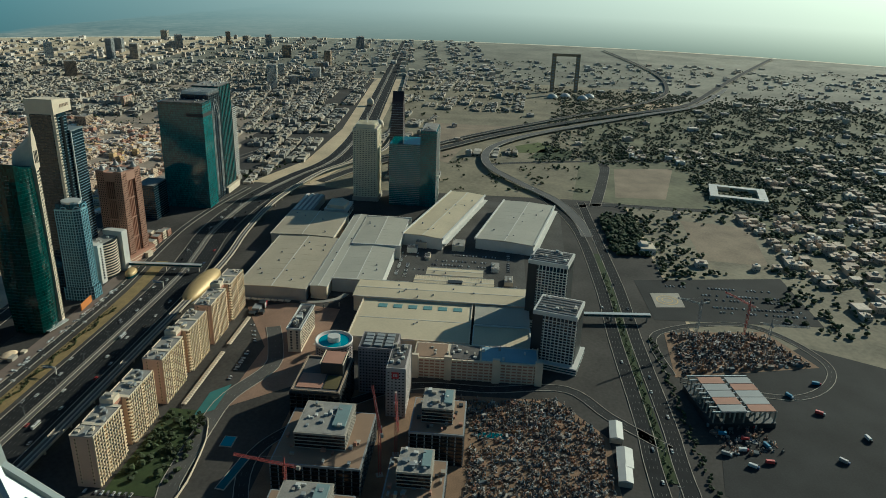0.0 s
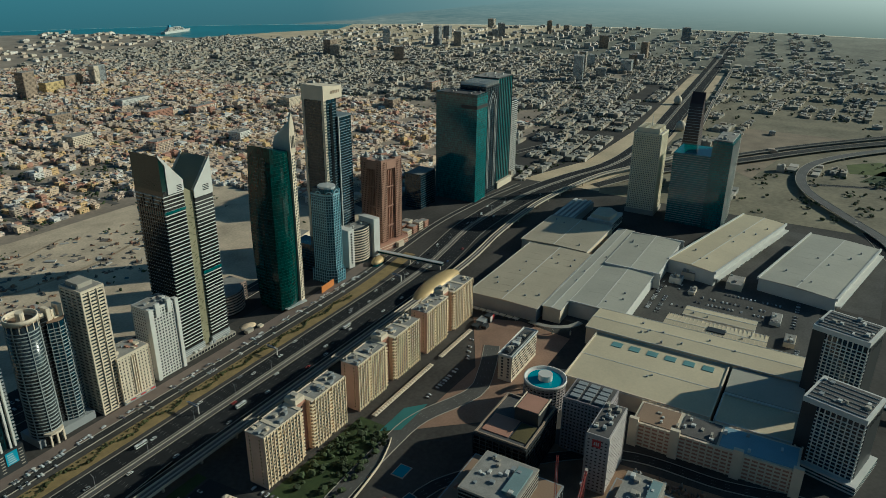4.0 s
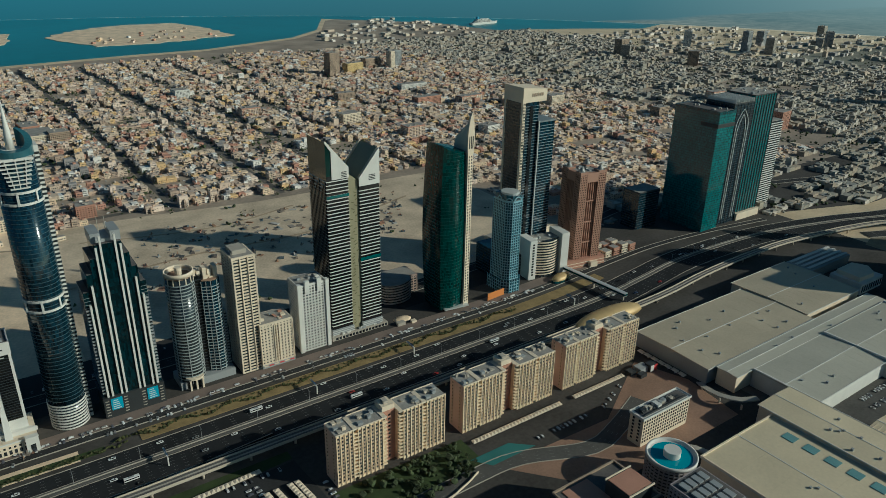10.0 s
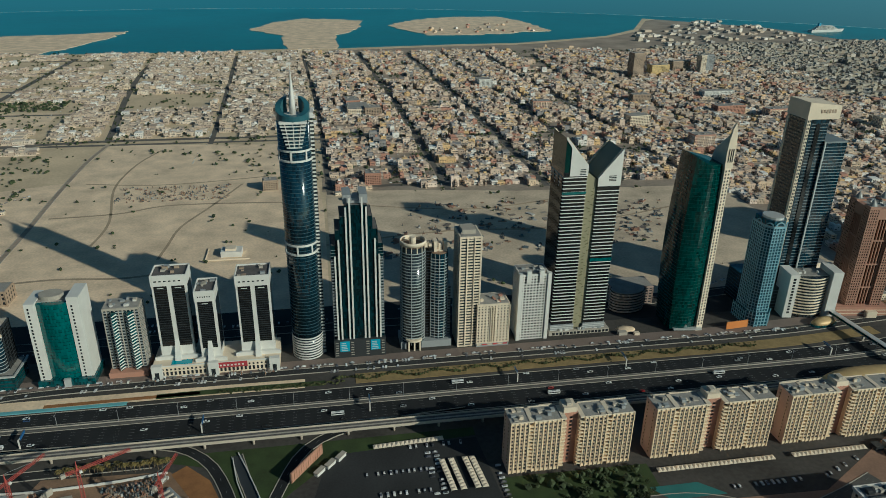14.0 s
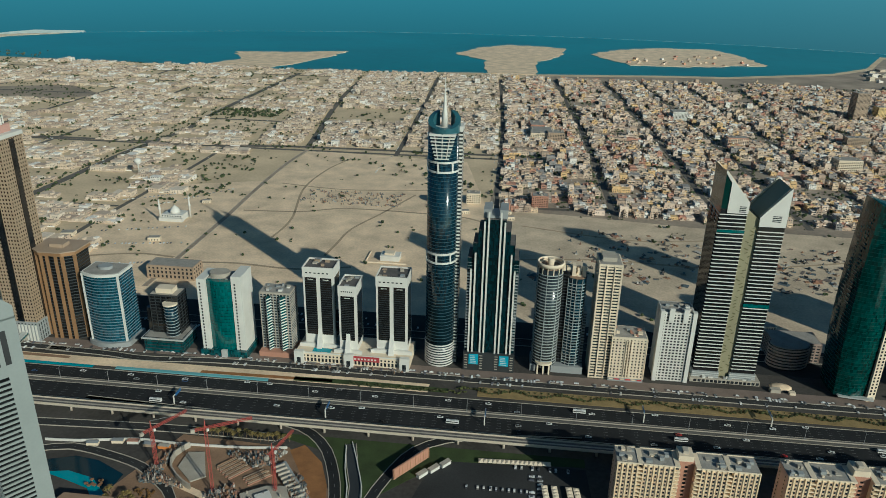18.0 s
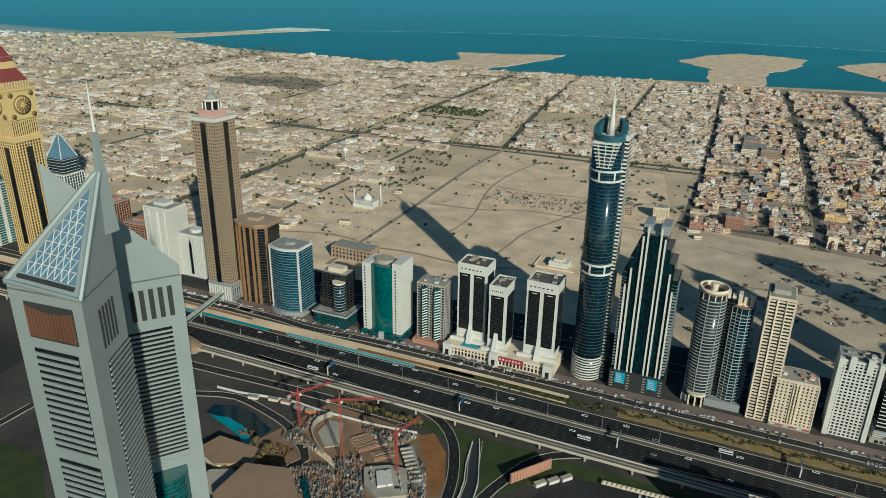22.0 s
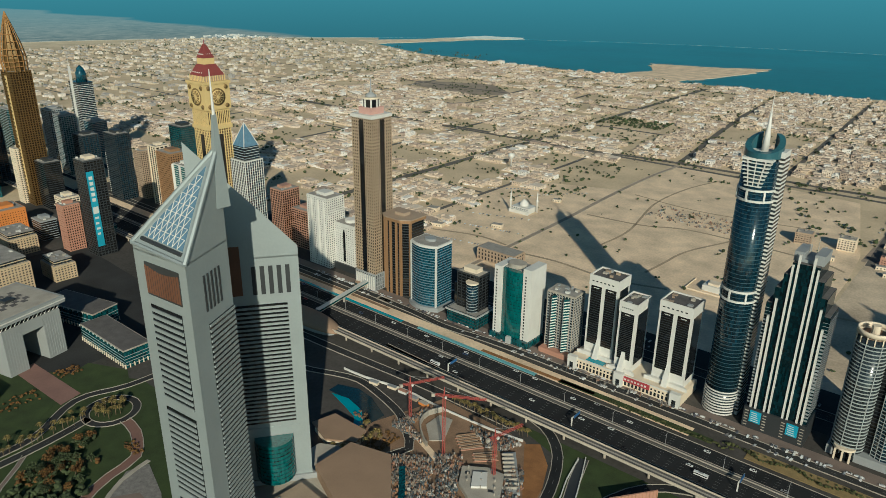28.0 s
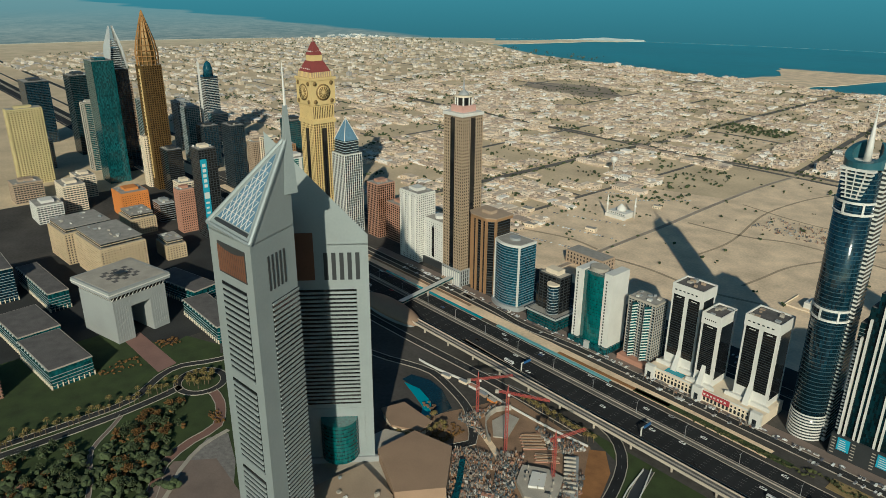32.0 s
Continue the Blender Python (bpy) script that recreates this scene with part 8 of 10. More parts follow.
for i in range(16):
    a = 2 * math.pi * i / 16
    for (r0, z0), (r1, z1) in zip(prof[:-1], prof[1:]):
        obj("crown_rib", rod("crown_rib", (r0 * math.cos(a), r0 * math.sin(a), 232 + z0), (r1 * math.cos(a), r1 * math.sin(a), 232 + z1), .7, .6, mat("rust_gold", (0.36, 0.19, 0.06), .5) if "rust_gold" not in bpy.data.materials else bpy.data.materials["rust_gold"], 4), t)
for r, z in ((19.6, 8), (20, 16), (19.4, 26), (17.5, 36), (14.5, 48), (11, 60)):
    obj("crown_hoop", lathe("crown_hoop", [(r, 0), (r + .5, .4), (r, 1.0)], bpy.data.materials["rust_gold"], 16), t, (0, 0, 232 + z))
t = thing("twisted_top_tower", "navy tower with a silver curved pointed crown", "skyscraper", -1437, 520)
grid_tower(t, rect(-18, 18, -17, 17), 0, 208, 4, G_NAVY, DARKP, .6, .2, 9, .8, .5)
for s in (-1, 1):
    obj("crown_blade", mesh("crown_blade", [(-18, s * 17, 0), (18, s * 17, 0), (20, s * 12, 40), (4, s * 3, 84), (-2, s * 3, 84), (-20, s * 12, 44), (0, s * 4, 20)], [(0, 1, 2, 3, 4, 5)], STEEL), t, (0, 0, 208)).modifiers.new("thick", "SOLIDIFY").thickness = 1.5
for k in range(14):
    box(t, "crown_band", STEEL, -17 + k * .9, 17 - k * .6, -15 + k * .8, 15 - k * .8, 210 + k * 4.2, 211.2 + k * 4.2)
body(t, "crown_core", rect(-10, 10, -9, 9), 208, 250, G_GREY)
t = thing("white_fin_tower", "dark tower with a tall white fin and curved bands", "skyscraper", -1591, 775)
body(t, "glass_core", rect(-24, 20, -17, 17), 0, 158, G_NAVY)
bands(t, rect(-24, 20, -17, 17), 4, 38, 4, WHITE, .8, .5)
box(t, "white_fin", WHITE, -10, -3, -19.5, -16.5, 0, 192)
obj("curved_top", lathe("curved_top", [(12, 0), (11, 18), (7, 30), (1, 36)], G_BLUE, 16), t, (6, 0, 158))
obj("mast", rod("mast", (-6, -18, 190), (-6, -18, 208), .8, .2, WHITE), t)
t = thing("domed_tower", "tan tower with a small pointed dome", "tower", -1740, 620)
grid_tower(t, rect(-18, 18, -18, 18), 0, 140, 4, G_BROWN, TAN, 1.4, .3, 5, 1.4, .4)
obj("dome", lathe("dome", [(14, 0), (14, 8), (11, 18), (5, 26), (.5, 38)], TAN, 14), t, (0, 0, 140))
FAR[0] = False

# ---- the low city behind ----
def boxes(name, rows, m, wm=None, label="", category="", wins=True, seed=0, storey=3.4):
    """Many houses in one mesh: rows of x, y, half width, half depth, height, turn, base. Dark window slabs sit on three sides."""
    R = np.asarray(rows, float)
    n = len(R)
    c, s = np.cos(R[:, 5]), np.sin(R[:, 5])
    V, F, MI = [], [], []
    base = np.array([(-1, -1, 0), (1, -1, 0), (1, 1, 0), (-1, 1, 0), (-1, -1, 1), (1, -1, 1), (1, 1, 1), (-1, 1, 1)], float)
    fc = np.array([(4, 5, 6, 7), (0, 1, 5, 4), (1, 2, 6, 5), (2, 3, 7, 6), (3, 0, 4, 7)])
    def add(cx, cy, z0, hx, hy, h, c, s, mi, faces=fc):
        k = len(cx)
        lx, ly = base[None, :, 0] * hx[:, None], base[None, :, 1] * hy[:, None]
        X = cx[:, None] + lx * c[:, None] - ly * s[:, None]
        Y = cy[:, None] + lx * s[:, None] + ly * c[:, None]
        Z = z0[:, None] + base[None, :, 2] * h[:, None]
        off = sum(len(v) for v in V)
        V.append(np.stack([X, Y, Z], -1).reshape(-1, 3))
        F.append((off + np.arange(k)[:, None, None] * 8 + faces[None]).reshape(-1, 4))
        MI.append(np.full(k * len(faces), mi))
    add(R[:, 0], R[:, 1], R[:, 6], R[:, 2], R[:, 3], R[:, 4], c, s, 0)
    rg = np.random.RandomState(seed)
    # parapet rim read as a sunk roof: stair houses and tanks on many roofs
    pick = rg.rand(n) < 0.75
    Q = R[pick]
    ox, oy = (rg.rand(len(Q)) - .5) * Q[:, 2], (rg.rand(len(Q)) - .5) * Q[:, 3]
    add(Q[:, 0] + ox * c[pick] - oy * s[pick], Q[:, 1] + ox * s[pick] + oy * c[pick], Q[:, 4] + Q[:, 6], Q[:, 2] * (.22 + .2 * rg.rand(len(Q))), Q[:, 3] * (.22 + .2 * rg.rand(len(Q))), 1.6 + 1.8 * rg.rand(len(Q)), c[pick], s[pick], 0)
    if wins:
        for fl in range(4):
            ok = R[:, 4] > fl * storey + 3
            for k in (-.62, -.2, .22, .64):
                sel = ok & (rg.rand(n) < .8)
                Q = R[sel]
                if not len(Q):
                    continue
                cc, ss = c[sel], s[sel]
                ox, oy = Q[:, 2] * k, -Q[:, 3] - .06
                add(Q[:, 0] + ox * cc - oy * ss, Q[:, 1] + ox * ss + oy * cc, Q[:, 6] + 1.0 + fl * storey, np.full(len(Q), .75), np.full(len(Q), .1), np.full(len(Q), 1.5), cc, ss, 1, fc[1:2])
                oy = Q[:, 3] * k
                for sg in (-1, 1):
                    ox = sg * (Q[:, 2] + .06)
                    add(Q[:, 0] + ox * cc - oy * ss, Q[:, 1] + ox * ss + oy * cc, Q[:, 6] + 1.0 + fl * storey, np.full(len(Q), .1), np.full(len(Q), .75), np.full(len(Q), 1.5), cc, ss, 1, fc[2:3] if sg > 0 else fc[4:5])
    v, f, mi = np.concatenate(V), np.concatenate(F), np.concatenate(MI)
    me = bpy.data.meshes.new(name)
    me.vertices.add(len(v))
    me.vertices.foreach_set("co", v.ravel())
    me.loops.add(f.size)
    me.loops.foreach_set("vertex_index", f.ravel())
    me.polygons.add(len(f))
    me.polygons.foreach_set("loop_start", np.arange(len(f)) * 4)
    me.materials.append(m)
    me.materials.append(wm or WINDOW)
    me.polygons.foreach_set("material_index", mi.astype(np.int32))
    me.update(calc_edges=True)
    me.shade_flat()
    ob = tagged(obj(name, me), label, category, "", "stuff")
    return ob


STREETS_X = (-2200, -1750, -1350, -1120, -885, -690, -300, -60, 148, 330, 470, 620, 850, 1150, 1500, 1900)
rg = np.random.RandomState(7)


def fill(x0, x1, y0, y1, pitch, size, height, density, rot=0.0, skip=None, walls=0.0, hvar=.5):
    rows = []
    cr, sr = math.cos(rot), math.sin(rot)
    nx, ny = int((x1 - x0) / pitch[0]), int((y1 - y0) / pitch[1])
    for i in range(nx):
        for j in range(ny):
            if i % 6 == 5 or j % 3 == 2:
                if rg.rand() > .12:
                    continue
            if rg.rand() > density:
                continue
            u, w = x0 + (i + .5 + (rg.rand() - .5) * .3) * pitch[0], y0 + (j + .5 + (rg.rand() - .5) * .3) * pitch[1]
            if j % 3 == 1:
                w -= pitch[1] * .12
            mx, my = (x0 + x1) / 2, (y0 + y1) / 2
            x, y = mx + (u - mx) * cr - (w - my) * sr, my + (u - mx) * sr + (w - my) * cr
            if skip and skip(x, y):
                continue
            k = .65 + rg.rand() * .6
            h = height * (1 - hvar / 2 + hvar * rg.rand()) * (1.7 if rg.rand() < .07 else 1)
            rows.append((x, y, size[0] * k * (.8 + .4 * rg.rand()), size[1] * k * (.8 + .4 * rg.rand()), h, rot + (rg.rand() - .5) * .08, 0.0))
            if rg.rand() < .35:
                rows.append((x + size[0] * (rg.rand() - .5) * 2, y + size[1] * (rg.rand() - .5) * 2, size[0] * .5, size[1] * .45, h * .55, rot, 0.0))
    return rows


def lot(x, y):
    if -560 < x < -58 and y < 1545 - max(0, (x + 470)) * .85 and y > 700:
        return True
    if -560 < x < -465 and y < 1540:
        return True
    if -60 <= x < 660 and y < 1190 + max(0, 60 - x) * .1:
        return True
    if any(abs(x - sx - float(np.interp(y, (1150, 1900, 2780), (12, 0, -40)))) < (13 if sx in (148, 330) else 10) and y > 1150 for sx in STREETS_X):
        return True
    return (x - 2000) ** 2 + (y - 3900) ** 2 < 0


def coast_y(x):
    return np.interp(x, [p[0] for p in COAST[:19]], [p[1] for p in COAST[:19]]) - 25


def blocks(x0, x1, y0, y1, rot, bw, bd, street, unit, height, empty=.06, skip=None):
    """Back-to-back rows of houses along a grid of streets, with yards, sheds and gaps."""
    rows = []
    cr, sr = math.cos(rot), math.sin(rot)
    mx, my = (x0 + x1) / 2, (y0 + y1) / 2
    y = y0
    while y < y1:
        dep = bd * (.8 + .4 * rg.rand())
        x = x0 + 20 * rg.rand()
        while x < x1:
            wid = bw * (.6 + .8 * rg.rand())
            if rg.rand() > empty:
                hb, ub = height * (.7 + .6 * rg.rand()), unit * (.8 + .5 * rg.rand())
                for row in (-1, 1):
                    u = x
                    while u < x + wid - ub * .5:
                        w = ub * (.6 + .8 * rg.rand())
                        d = dep * .25 * (.7 + .3 * rg.rand())
                        if rg.rand() < .9:
                            cx, cy = u + w / 2, y + dep / 2 + row * (dep / 2 - d)
                            px, py = mx + (cx - mx) * cr - (cy - my) * sr, my + (cx - mx) * sr + (cy - my) * cr
                            if not (skip and skip(px, py)):
                                h = hb * (.6 + .7 * rg.rand()) * (1.6 if rg.rand() < .06 else 1)
                                rows.append((px, py, w * .47, d, h, rot + (rg.rand() - .5) * .05, 0.0))
                                if rg.rand() < .55:
                                    k = .3 + .5 * rg.rand()
                                    rows.append((px + (rg.rand() - .5) * w, py - row * d * (.8 + .5 * rg.rand()), w * .35 * k, d * .6, h * (.3 + .4 * rg.rand()), rot, 0.0))
                        u += w
            x += wid + street * (.6 + .8 * rg.rand())
        y += dep + street
    return rows


old = blocks(-70, 700, 1185, 2820, 0.02, 62, 32, 9.5, 11.5, 8.5, .10, lot)
mid = blocks(690, 1500, 760, 2850, -.1, 66, 34, 9, 12.5, 8.5, .1, lambda x, y: lot(x, y) or y < 830 or y > coast_y(x))
eas = blocks(1500, 2700, 640, 3000, .15, 70, 36, 12, 15, 9, .16, lambda x, y: y < 720 or y > 3050)
def hway(x):
    return np.interp(x, [p[0] for p in FARX], [p[1] for p in FARX])


ned = blocks(700, 2650, 600, 860, .05, 60, 34, 12, 17, 7, .25, lambda x, y: y < hway(x) + 62 or y > 850 - (x - 700) * .02 or (x < 900 and y < 760))
soe = blocks(1000, 2700, 60, 520, -.05, 60, 34, 16, 18, 7, .35, lambda x, y: y > hway(x) - 70 or abs(y + 0.93 * (x - 1349) - 289) < 75 or (x < 1330 and y < 260) or (1400 < x < 1950 and y < 330) or x < 1060)
boxes("roadside_sheds", ned + soe, EASTCITY, label="low pale sheds and workshops beside the highway", category="sheds", wins=False, seed=13)
boxes("old_town_houses", old, HOUSES, label="close-packed cream and tan flat-roofed houses", category="houses", seed=1)
boxes("east_town_houses", mid, HOUSES, label="flat-roofed houses and shops in tan and cream", category="houses", seed=2)
boxes("far_east_houses", eas, EASTCITY, label="far low houses in dusty tan", category="houses", wins=False, seed=3)
bea = blocks(-700, -60, 1545, 2870, .04, 70, 36, 10, 13, 7.5, .1, lambda x, y: lot(x, y) or (-560 < x < -330 and 1880 < y < 2080) or y > coast_y(x) or y < 1600 or (x < -640 and y < 1995) or abs(x + 515 + (y - 1600) * .1) < 14)
vil = blocks(-2100, -702, 770, 2880, 0.0, 84, 46, 13, 17, 6.2, .16, lambda x, y: y < 790 or y > coast_y(x) or abs(x + 885) < 22 or abs(y - 1565) < 16 or (-850 < x < -640 and 1690 < y < 1995) or (-1800 < x < -1330 and 2020 < y < 2280) or math.sin(x * .011 + 1) * math.sin(y * .009) > .7 or abs(y - 1105) < 8 or abs(y - 1340) < 8)
vfar = fill(-4000, -2050, 760, 3050, (32, 32), (9, 8), 7, .62, .12, lambda x, y: y > coast_y(x))
boxes("beach_villas", bea, VILLA, label="white and cream villas in walled plots by the sea", category="villas", seed=4)
boxes("suburb_villas", vil, VILLA, label="cream villas in walled plots", category="villas", seed=5)
boxes("far_suburb_villas", vfar, FARCITY, label="far villas in dusty cream", category="villas", wins=False, seed=6)
sth = fill(620, 1500, -900, -150, (27, 28), (8, 8), 7, .55, -.05, lambda x, y: (960 < x < 1330 and y > -470) or (470 < x < 660 and y > -320) or (680 < x < 920 and y > -330) or x < 640)
sth2 = fill(1500, 3600, -2200, 380, (40, 40), (11, 10), 8, .28, .1, lambda x, y: (x < 2500 and y > -700 and rg.rand() < .8) or abs(y + 0.93 * (x - 1349) - 289) < 60)
nea = fill(380, 960, -620, -330, (26, 28), (8, 8), 8, .6, .1)
boxes("south_villas", sth + nea, VILLA, label="white villas among dark gardens", category="villas", seed=7)
boxes("far_park_houses", sth2, FARCITY, label="scattered far buildings in parkland", category="buildings", wins=False, seed=8)
nrt = fill(2600, 4400, 200, 2800, (44, 44), (13, 12), 11, .5, .12, lambda x, y: x * x + y * y > 4500 ** 2)
isl = [(x, y, 5 + 3 * rg.rand(), 5 + 3 * rg.rand(), 4 + 5 * rg.rand(), rg.rand(), 1.4) for x, y in zip(380 + 660 * rg.rand(60), 3420 + 640 * rg.rand(60)) if 400 < x < 1020 and y < 3500 + (x - 300) * .6]
boxes("far_town_blocks", nrt, FARCITY, label="far town blocks in dusty grey", category="buildings", wins=False, seed=9)
boxes("island_villas", isl, HOUSES, label="white villas on the sand island", category="villas", wins=False, seed=10)
prt = fill(1300, 2400, 2950, 3950, (46, 44), (16, 12), 9, .5, .3, lambda x, y: y > 3300 + (x - 1310) * .8 or (x > 2330))
boxes("harbour_sheds", prt, FARCITY, label="grey harbour sheds and workshops", category="sheds", wins=False, seed=11)

# garden walls and parked rows along the villa plots
wl = []
for x, y, *_ in vil[::1]:
    wl.append((x, y - 11, 11, .25, 2.2, .18, 0.0))
    wl.append((x - 11, y, .25, 11, 2.2, .18, 0.0))
boxes("plot_walls", wl[:3600], VILLA, label="low cream garden walls round the plots", category="walls", wins=False, seed=12)

# mid-rise blocks that stand out of the low town
def midrise(x, y, w, d, h, m, label, rz=0, g=WINDOW):
    FAR[0] = True
    t = thing("midrise_block", label, "building", x, y, 0, rz)
    grid_tower(t, rect(-w, w, -d, d), 0, h, 3.5, g, m, 1.7, .3, 4.2, 1.6, .4)
    roof_gear(t, -w, w, -d, d, h + 1.7, 4, int(abs(x + y)), [CONC])
    FAR[0] = False


midrise(985, 2250, 20, 16, 76, TAN, "tall tan hotel slab over the old town", 10)
midrise(1075, 2270, 34, 14, 34, YELLOW, "wide honey-coloured hotel over the town", 10)
midrise(1180, 2330, 34, 14, 36, TAN, "brown low hotel wing over the town", 10)
midrise(1280, 2330, 22, 14, 56, GREYP, "grey hotel block over the town", 10)
midrise(1240, 2290, 10, 12, 60, CREAM, "slim cream hotel tower over the town", 10)
for i, (x, y, w, d, h) in enumerate(((40, 1800, 26, 40, 18), (75, 1770, 20, 16, 22), (30, 1900, 18, 30, 16), (520, 1800, 24, 14, 22), (440, 2120, 20, 20, 24), (700, 1600, 26, 16, 26), (820, 1850, 26, 14, 24), (1000, 1700, 40, 14, 22), (1120, 1660, 40, 14, 20), (1080, 1900, 46, 14, 20), (-90, 1235, 12, 10, 18), (-150, 1225, 12, 10, 17), (30, 1235, 14, 10, 20), (760, 1400, 24, 14, 28), (930, 1330, 20, 16, 24), (1300, 1500, 24, 16, 30), (1450, 1250, 22, 14, 26), (1600, 1000, 22, 18, 44), (1760, 1300, 26, 14, 30))):
    midrise(x, y, w, d, h, (CREAM, TAN, TERRA, HOUSES, WHITE)[i % 5], ("cream mid-rise block in the old town", "tan mid-rise block in the old town", "terracotta mid-rise block in the town", "plain mid-rise block in the town", "white mid-rise block in the town")[i % 5], 3 * (i % 3))
r_ = random.Random(11)
for i in range(26):
    a = r_.uniform(0, 1)
    midrise(2200 + r_.uniform(0, 1700), 650 + r_.uniform(0, 1500), r_.uniform(12, 26), r_.uniform(12, 20), r_.uniform(30, 90), (GREYP, CONC, TAN, STEEL)[i % 4], ("far grey tower block in haze", "far concrete tower block in haze", "far tan tower block in haze", "far silver tower block in haze")[i % 4], r_.uniform(0, 40), G_NAVY)
# water tower and mosque
t = thing("water_tower", "pale mushroom water tower by the street", "water tower", -760, 1290)
obj("tank", lathe("tank", [(1.6, 0), (1.4, 22), (7, 28), (7, 33), (1, 36)], WHITE, 14), t)
t = thing("mosque", "white mosque with two domes and a pair of minarets", "mosque", -575, 1062)
box(t, "prayer_hall", WHITE, -18, 18, -13, 13, 0, 10)
box(t, "porch", WHITE, -20, 20, -19, -13, 0, 6)
for i in range(8):
    box(t, "window", WINDOW, -16.6 + i * 4.4, -15 + i * 4.4, -13.3, -12.6, 6.6, 8.8)
obj("dome", lathe("dome", [(8, 0), (8.3, 3), (7, 7), (3.6, 10), (.4, 13)], WHITE, 18), t, (0, 0, 10))
for (x, y) in ((-18, -16), (22, 8)):
    obj("minaret", lathe("minaret", [(2, 0), (1.8, 20), (2.5, 21), (2.5, 22.5), (1.4, 23), (1.3, 32), (1.9, 33), (.9, 34), (.1, 40)], WHITE, 12), t, (x, y, 0))
t = thing("desert_kiosk", "low white compound block on the sand lot", "building", -190, 945)
box(t, "wall", WHITE, -14, 14, -10, 10, 0, 8)
box(t, "roof_house", CREAM, -8, 6, -6, 6, 8, 11)
box(t, "yard_wall", CREAM, -34, 26, -20, -19.5, 0, 2.2)
box(t, "yard_wall", CREAM, -34, -33.5, -20, 22, 0, 2.2)
t = thing("sand_coloured_block", "sand-coloured block with arched loggias behind the towers", "building", -468, 838)
grid_tower(t, rect(-32, 32, -12, 14), 0, 18, 6, WINDOW, TAN, 2.2, .4, 6, 3, .6)
for (x, y, w, d, h) in ((-30, 1180, 20, 9, 5), (-100, 1170, 14, 10, 6), (-20, 1150, 12, 8, 6), (-560, 960, 18, 10, 6), (-640, 900, 22, 12, 6), (-630, 840, 30, 14, 5), (-700, 960, 20, 14, 6), (-720, 870, 24, 12, 8), (-610, 790, 18, 12, 6), (520, 800, 30, 18, 10), (585, 770, 24, 14, 20), (300, 800, 14, 8, 5), (-800, 900, 26, 16, 6), (-560, 1150, 14, 9, 5)):
    t = thing("yard_building", "single low building in a sandy plot", "building", x, y, 0, 12)
    box(t, "wall", CREAM, -w / 2, w / 2, -d / 2, d / 2, 0, h)
    box(t, "roof", ROOFG, -w / 2 + .4, w / 2 - .4, -d / 2 + .4, d / 2 - .4, h, h + .3)
    for i in range(4):
        box(t, "window", WINDOW, -w / 2 + 1.5 + i * w / 4.4, -w / 2 + 3 + i * w / 4.4, -d / 2 - .15, -d / 2 + .3, 1.4, 3.2)

# ---- trees ----
def blob_cloud(name, rows, m, label, category, seed, n=2):
    """Far trees: each a few ragged leaf clumps."""
    rr = np.random.RandomState(seed)
    ph = (1 + 5 ** .5) / 2
    ico = np.array([(-1, ph, 0), (1, ph, 0), (-1, -ph, 0), (1, -ph, 0), (0, -1, ph), (0, 1, ph), (0, -1, -ph), (0, 1, -ph), (ph, 0, -1), (ph, 0, 1), (-ph, 0, -1), (-ph, 0, 1)]) / 1.9
    fi = np.array([(0, 11, 5), (0, 5, 1), (0, 1, 7), (0, 7, 10), (0, 10, 11), (1, 5, 9), (5, 11, 4), (11, 10, 2), (10, 7, 6), (7, 1, 8), (3, 9, 4), (3, 4, 2), (3, 2, 6), (3, 6, 8), (3, 8, 9), (4, 9, 5), (2, 4, 11), (6, 2, 10), (8, 6, 7), (9, 8, 1)])
    V, F = [], []
    k = 0
    for x, y, r, z in rows:
        for c in range(n):
            o = (rr.rand(3) - .5) * np.array([1.5, 1.5, .7]) * r
            v = ico * (r * (.55 + .4 * rr.rand())) * (1 + (rr.rand(12, 1) - .5) * .7) * np.array([1, 1, .8])
            V.append(v + np.array([x, y, z + r * .9]) + o)
            F.append(fi + k)
            k += 12
    v, f = np.concatenate(V), np.concatenate(F)
    me = bpy.data.meshes.new(name)
    me.from_pydata(v.tolist(), [], f.tolist())
    me.materials.append(m)
    return tagged(obj(name, me), label, category, "", "stuff")


def scatter(n, x0, x1, y0, y1, r0, r1, skip=None, seed=1, cl=0):
    rr = np.random.RandomState(seed)
    out = []
    while len(out) < n:
        x, y = rr.uniform(x0, x1), rr.uniform(y0, y1)
        if skip and skip(x, y):
            continue
        for q in range(1 + (rr.randint(cl) if cl else 0)):
            out.append((x + rr.normal() * 14 * (q > 0), y + rr.normal() * 10 * (q > 0), rr.uniform(r0, r1), 0))
    return out


blob_cloud("town_trees", scatter(4600, -70, 1500, 1190, 2850, 1.6, 3.8, lot, 1, 3), LEAF, "dark street trees among the houses", "trees", 1)
blob_cloud("street_trees", [(sx + sd * 10 + float(np.interp(1180 + k * 11, (1150, 1900, 2780), (12, 0, -40))), 1180 + k * 11, 2.1 + .9 * math.sin(5 * k + sx), 0) for sx in (148, 330, 470, 620, 850, 1150) for k in range(130) for sd in (-1, 1) if (k * 7 + sd * 3 + sx) % 5 < 3], LEAF, "dark trees lining the town streets", "trees", 51)
blob_cloud("east_town_trees", scatter(2600, 1500, 2700, 760, 2950, 2.2, 4.6, None, 52, 4), LEAF, "dark garden trees of the far town", "trees", 52, 1)
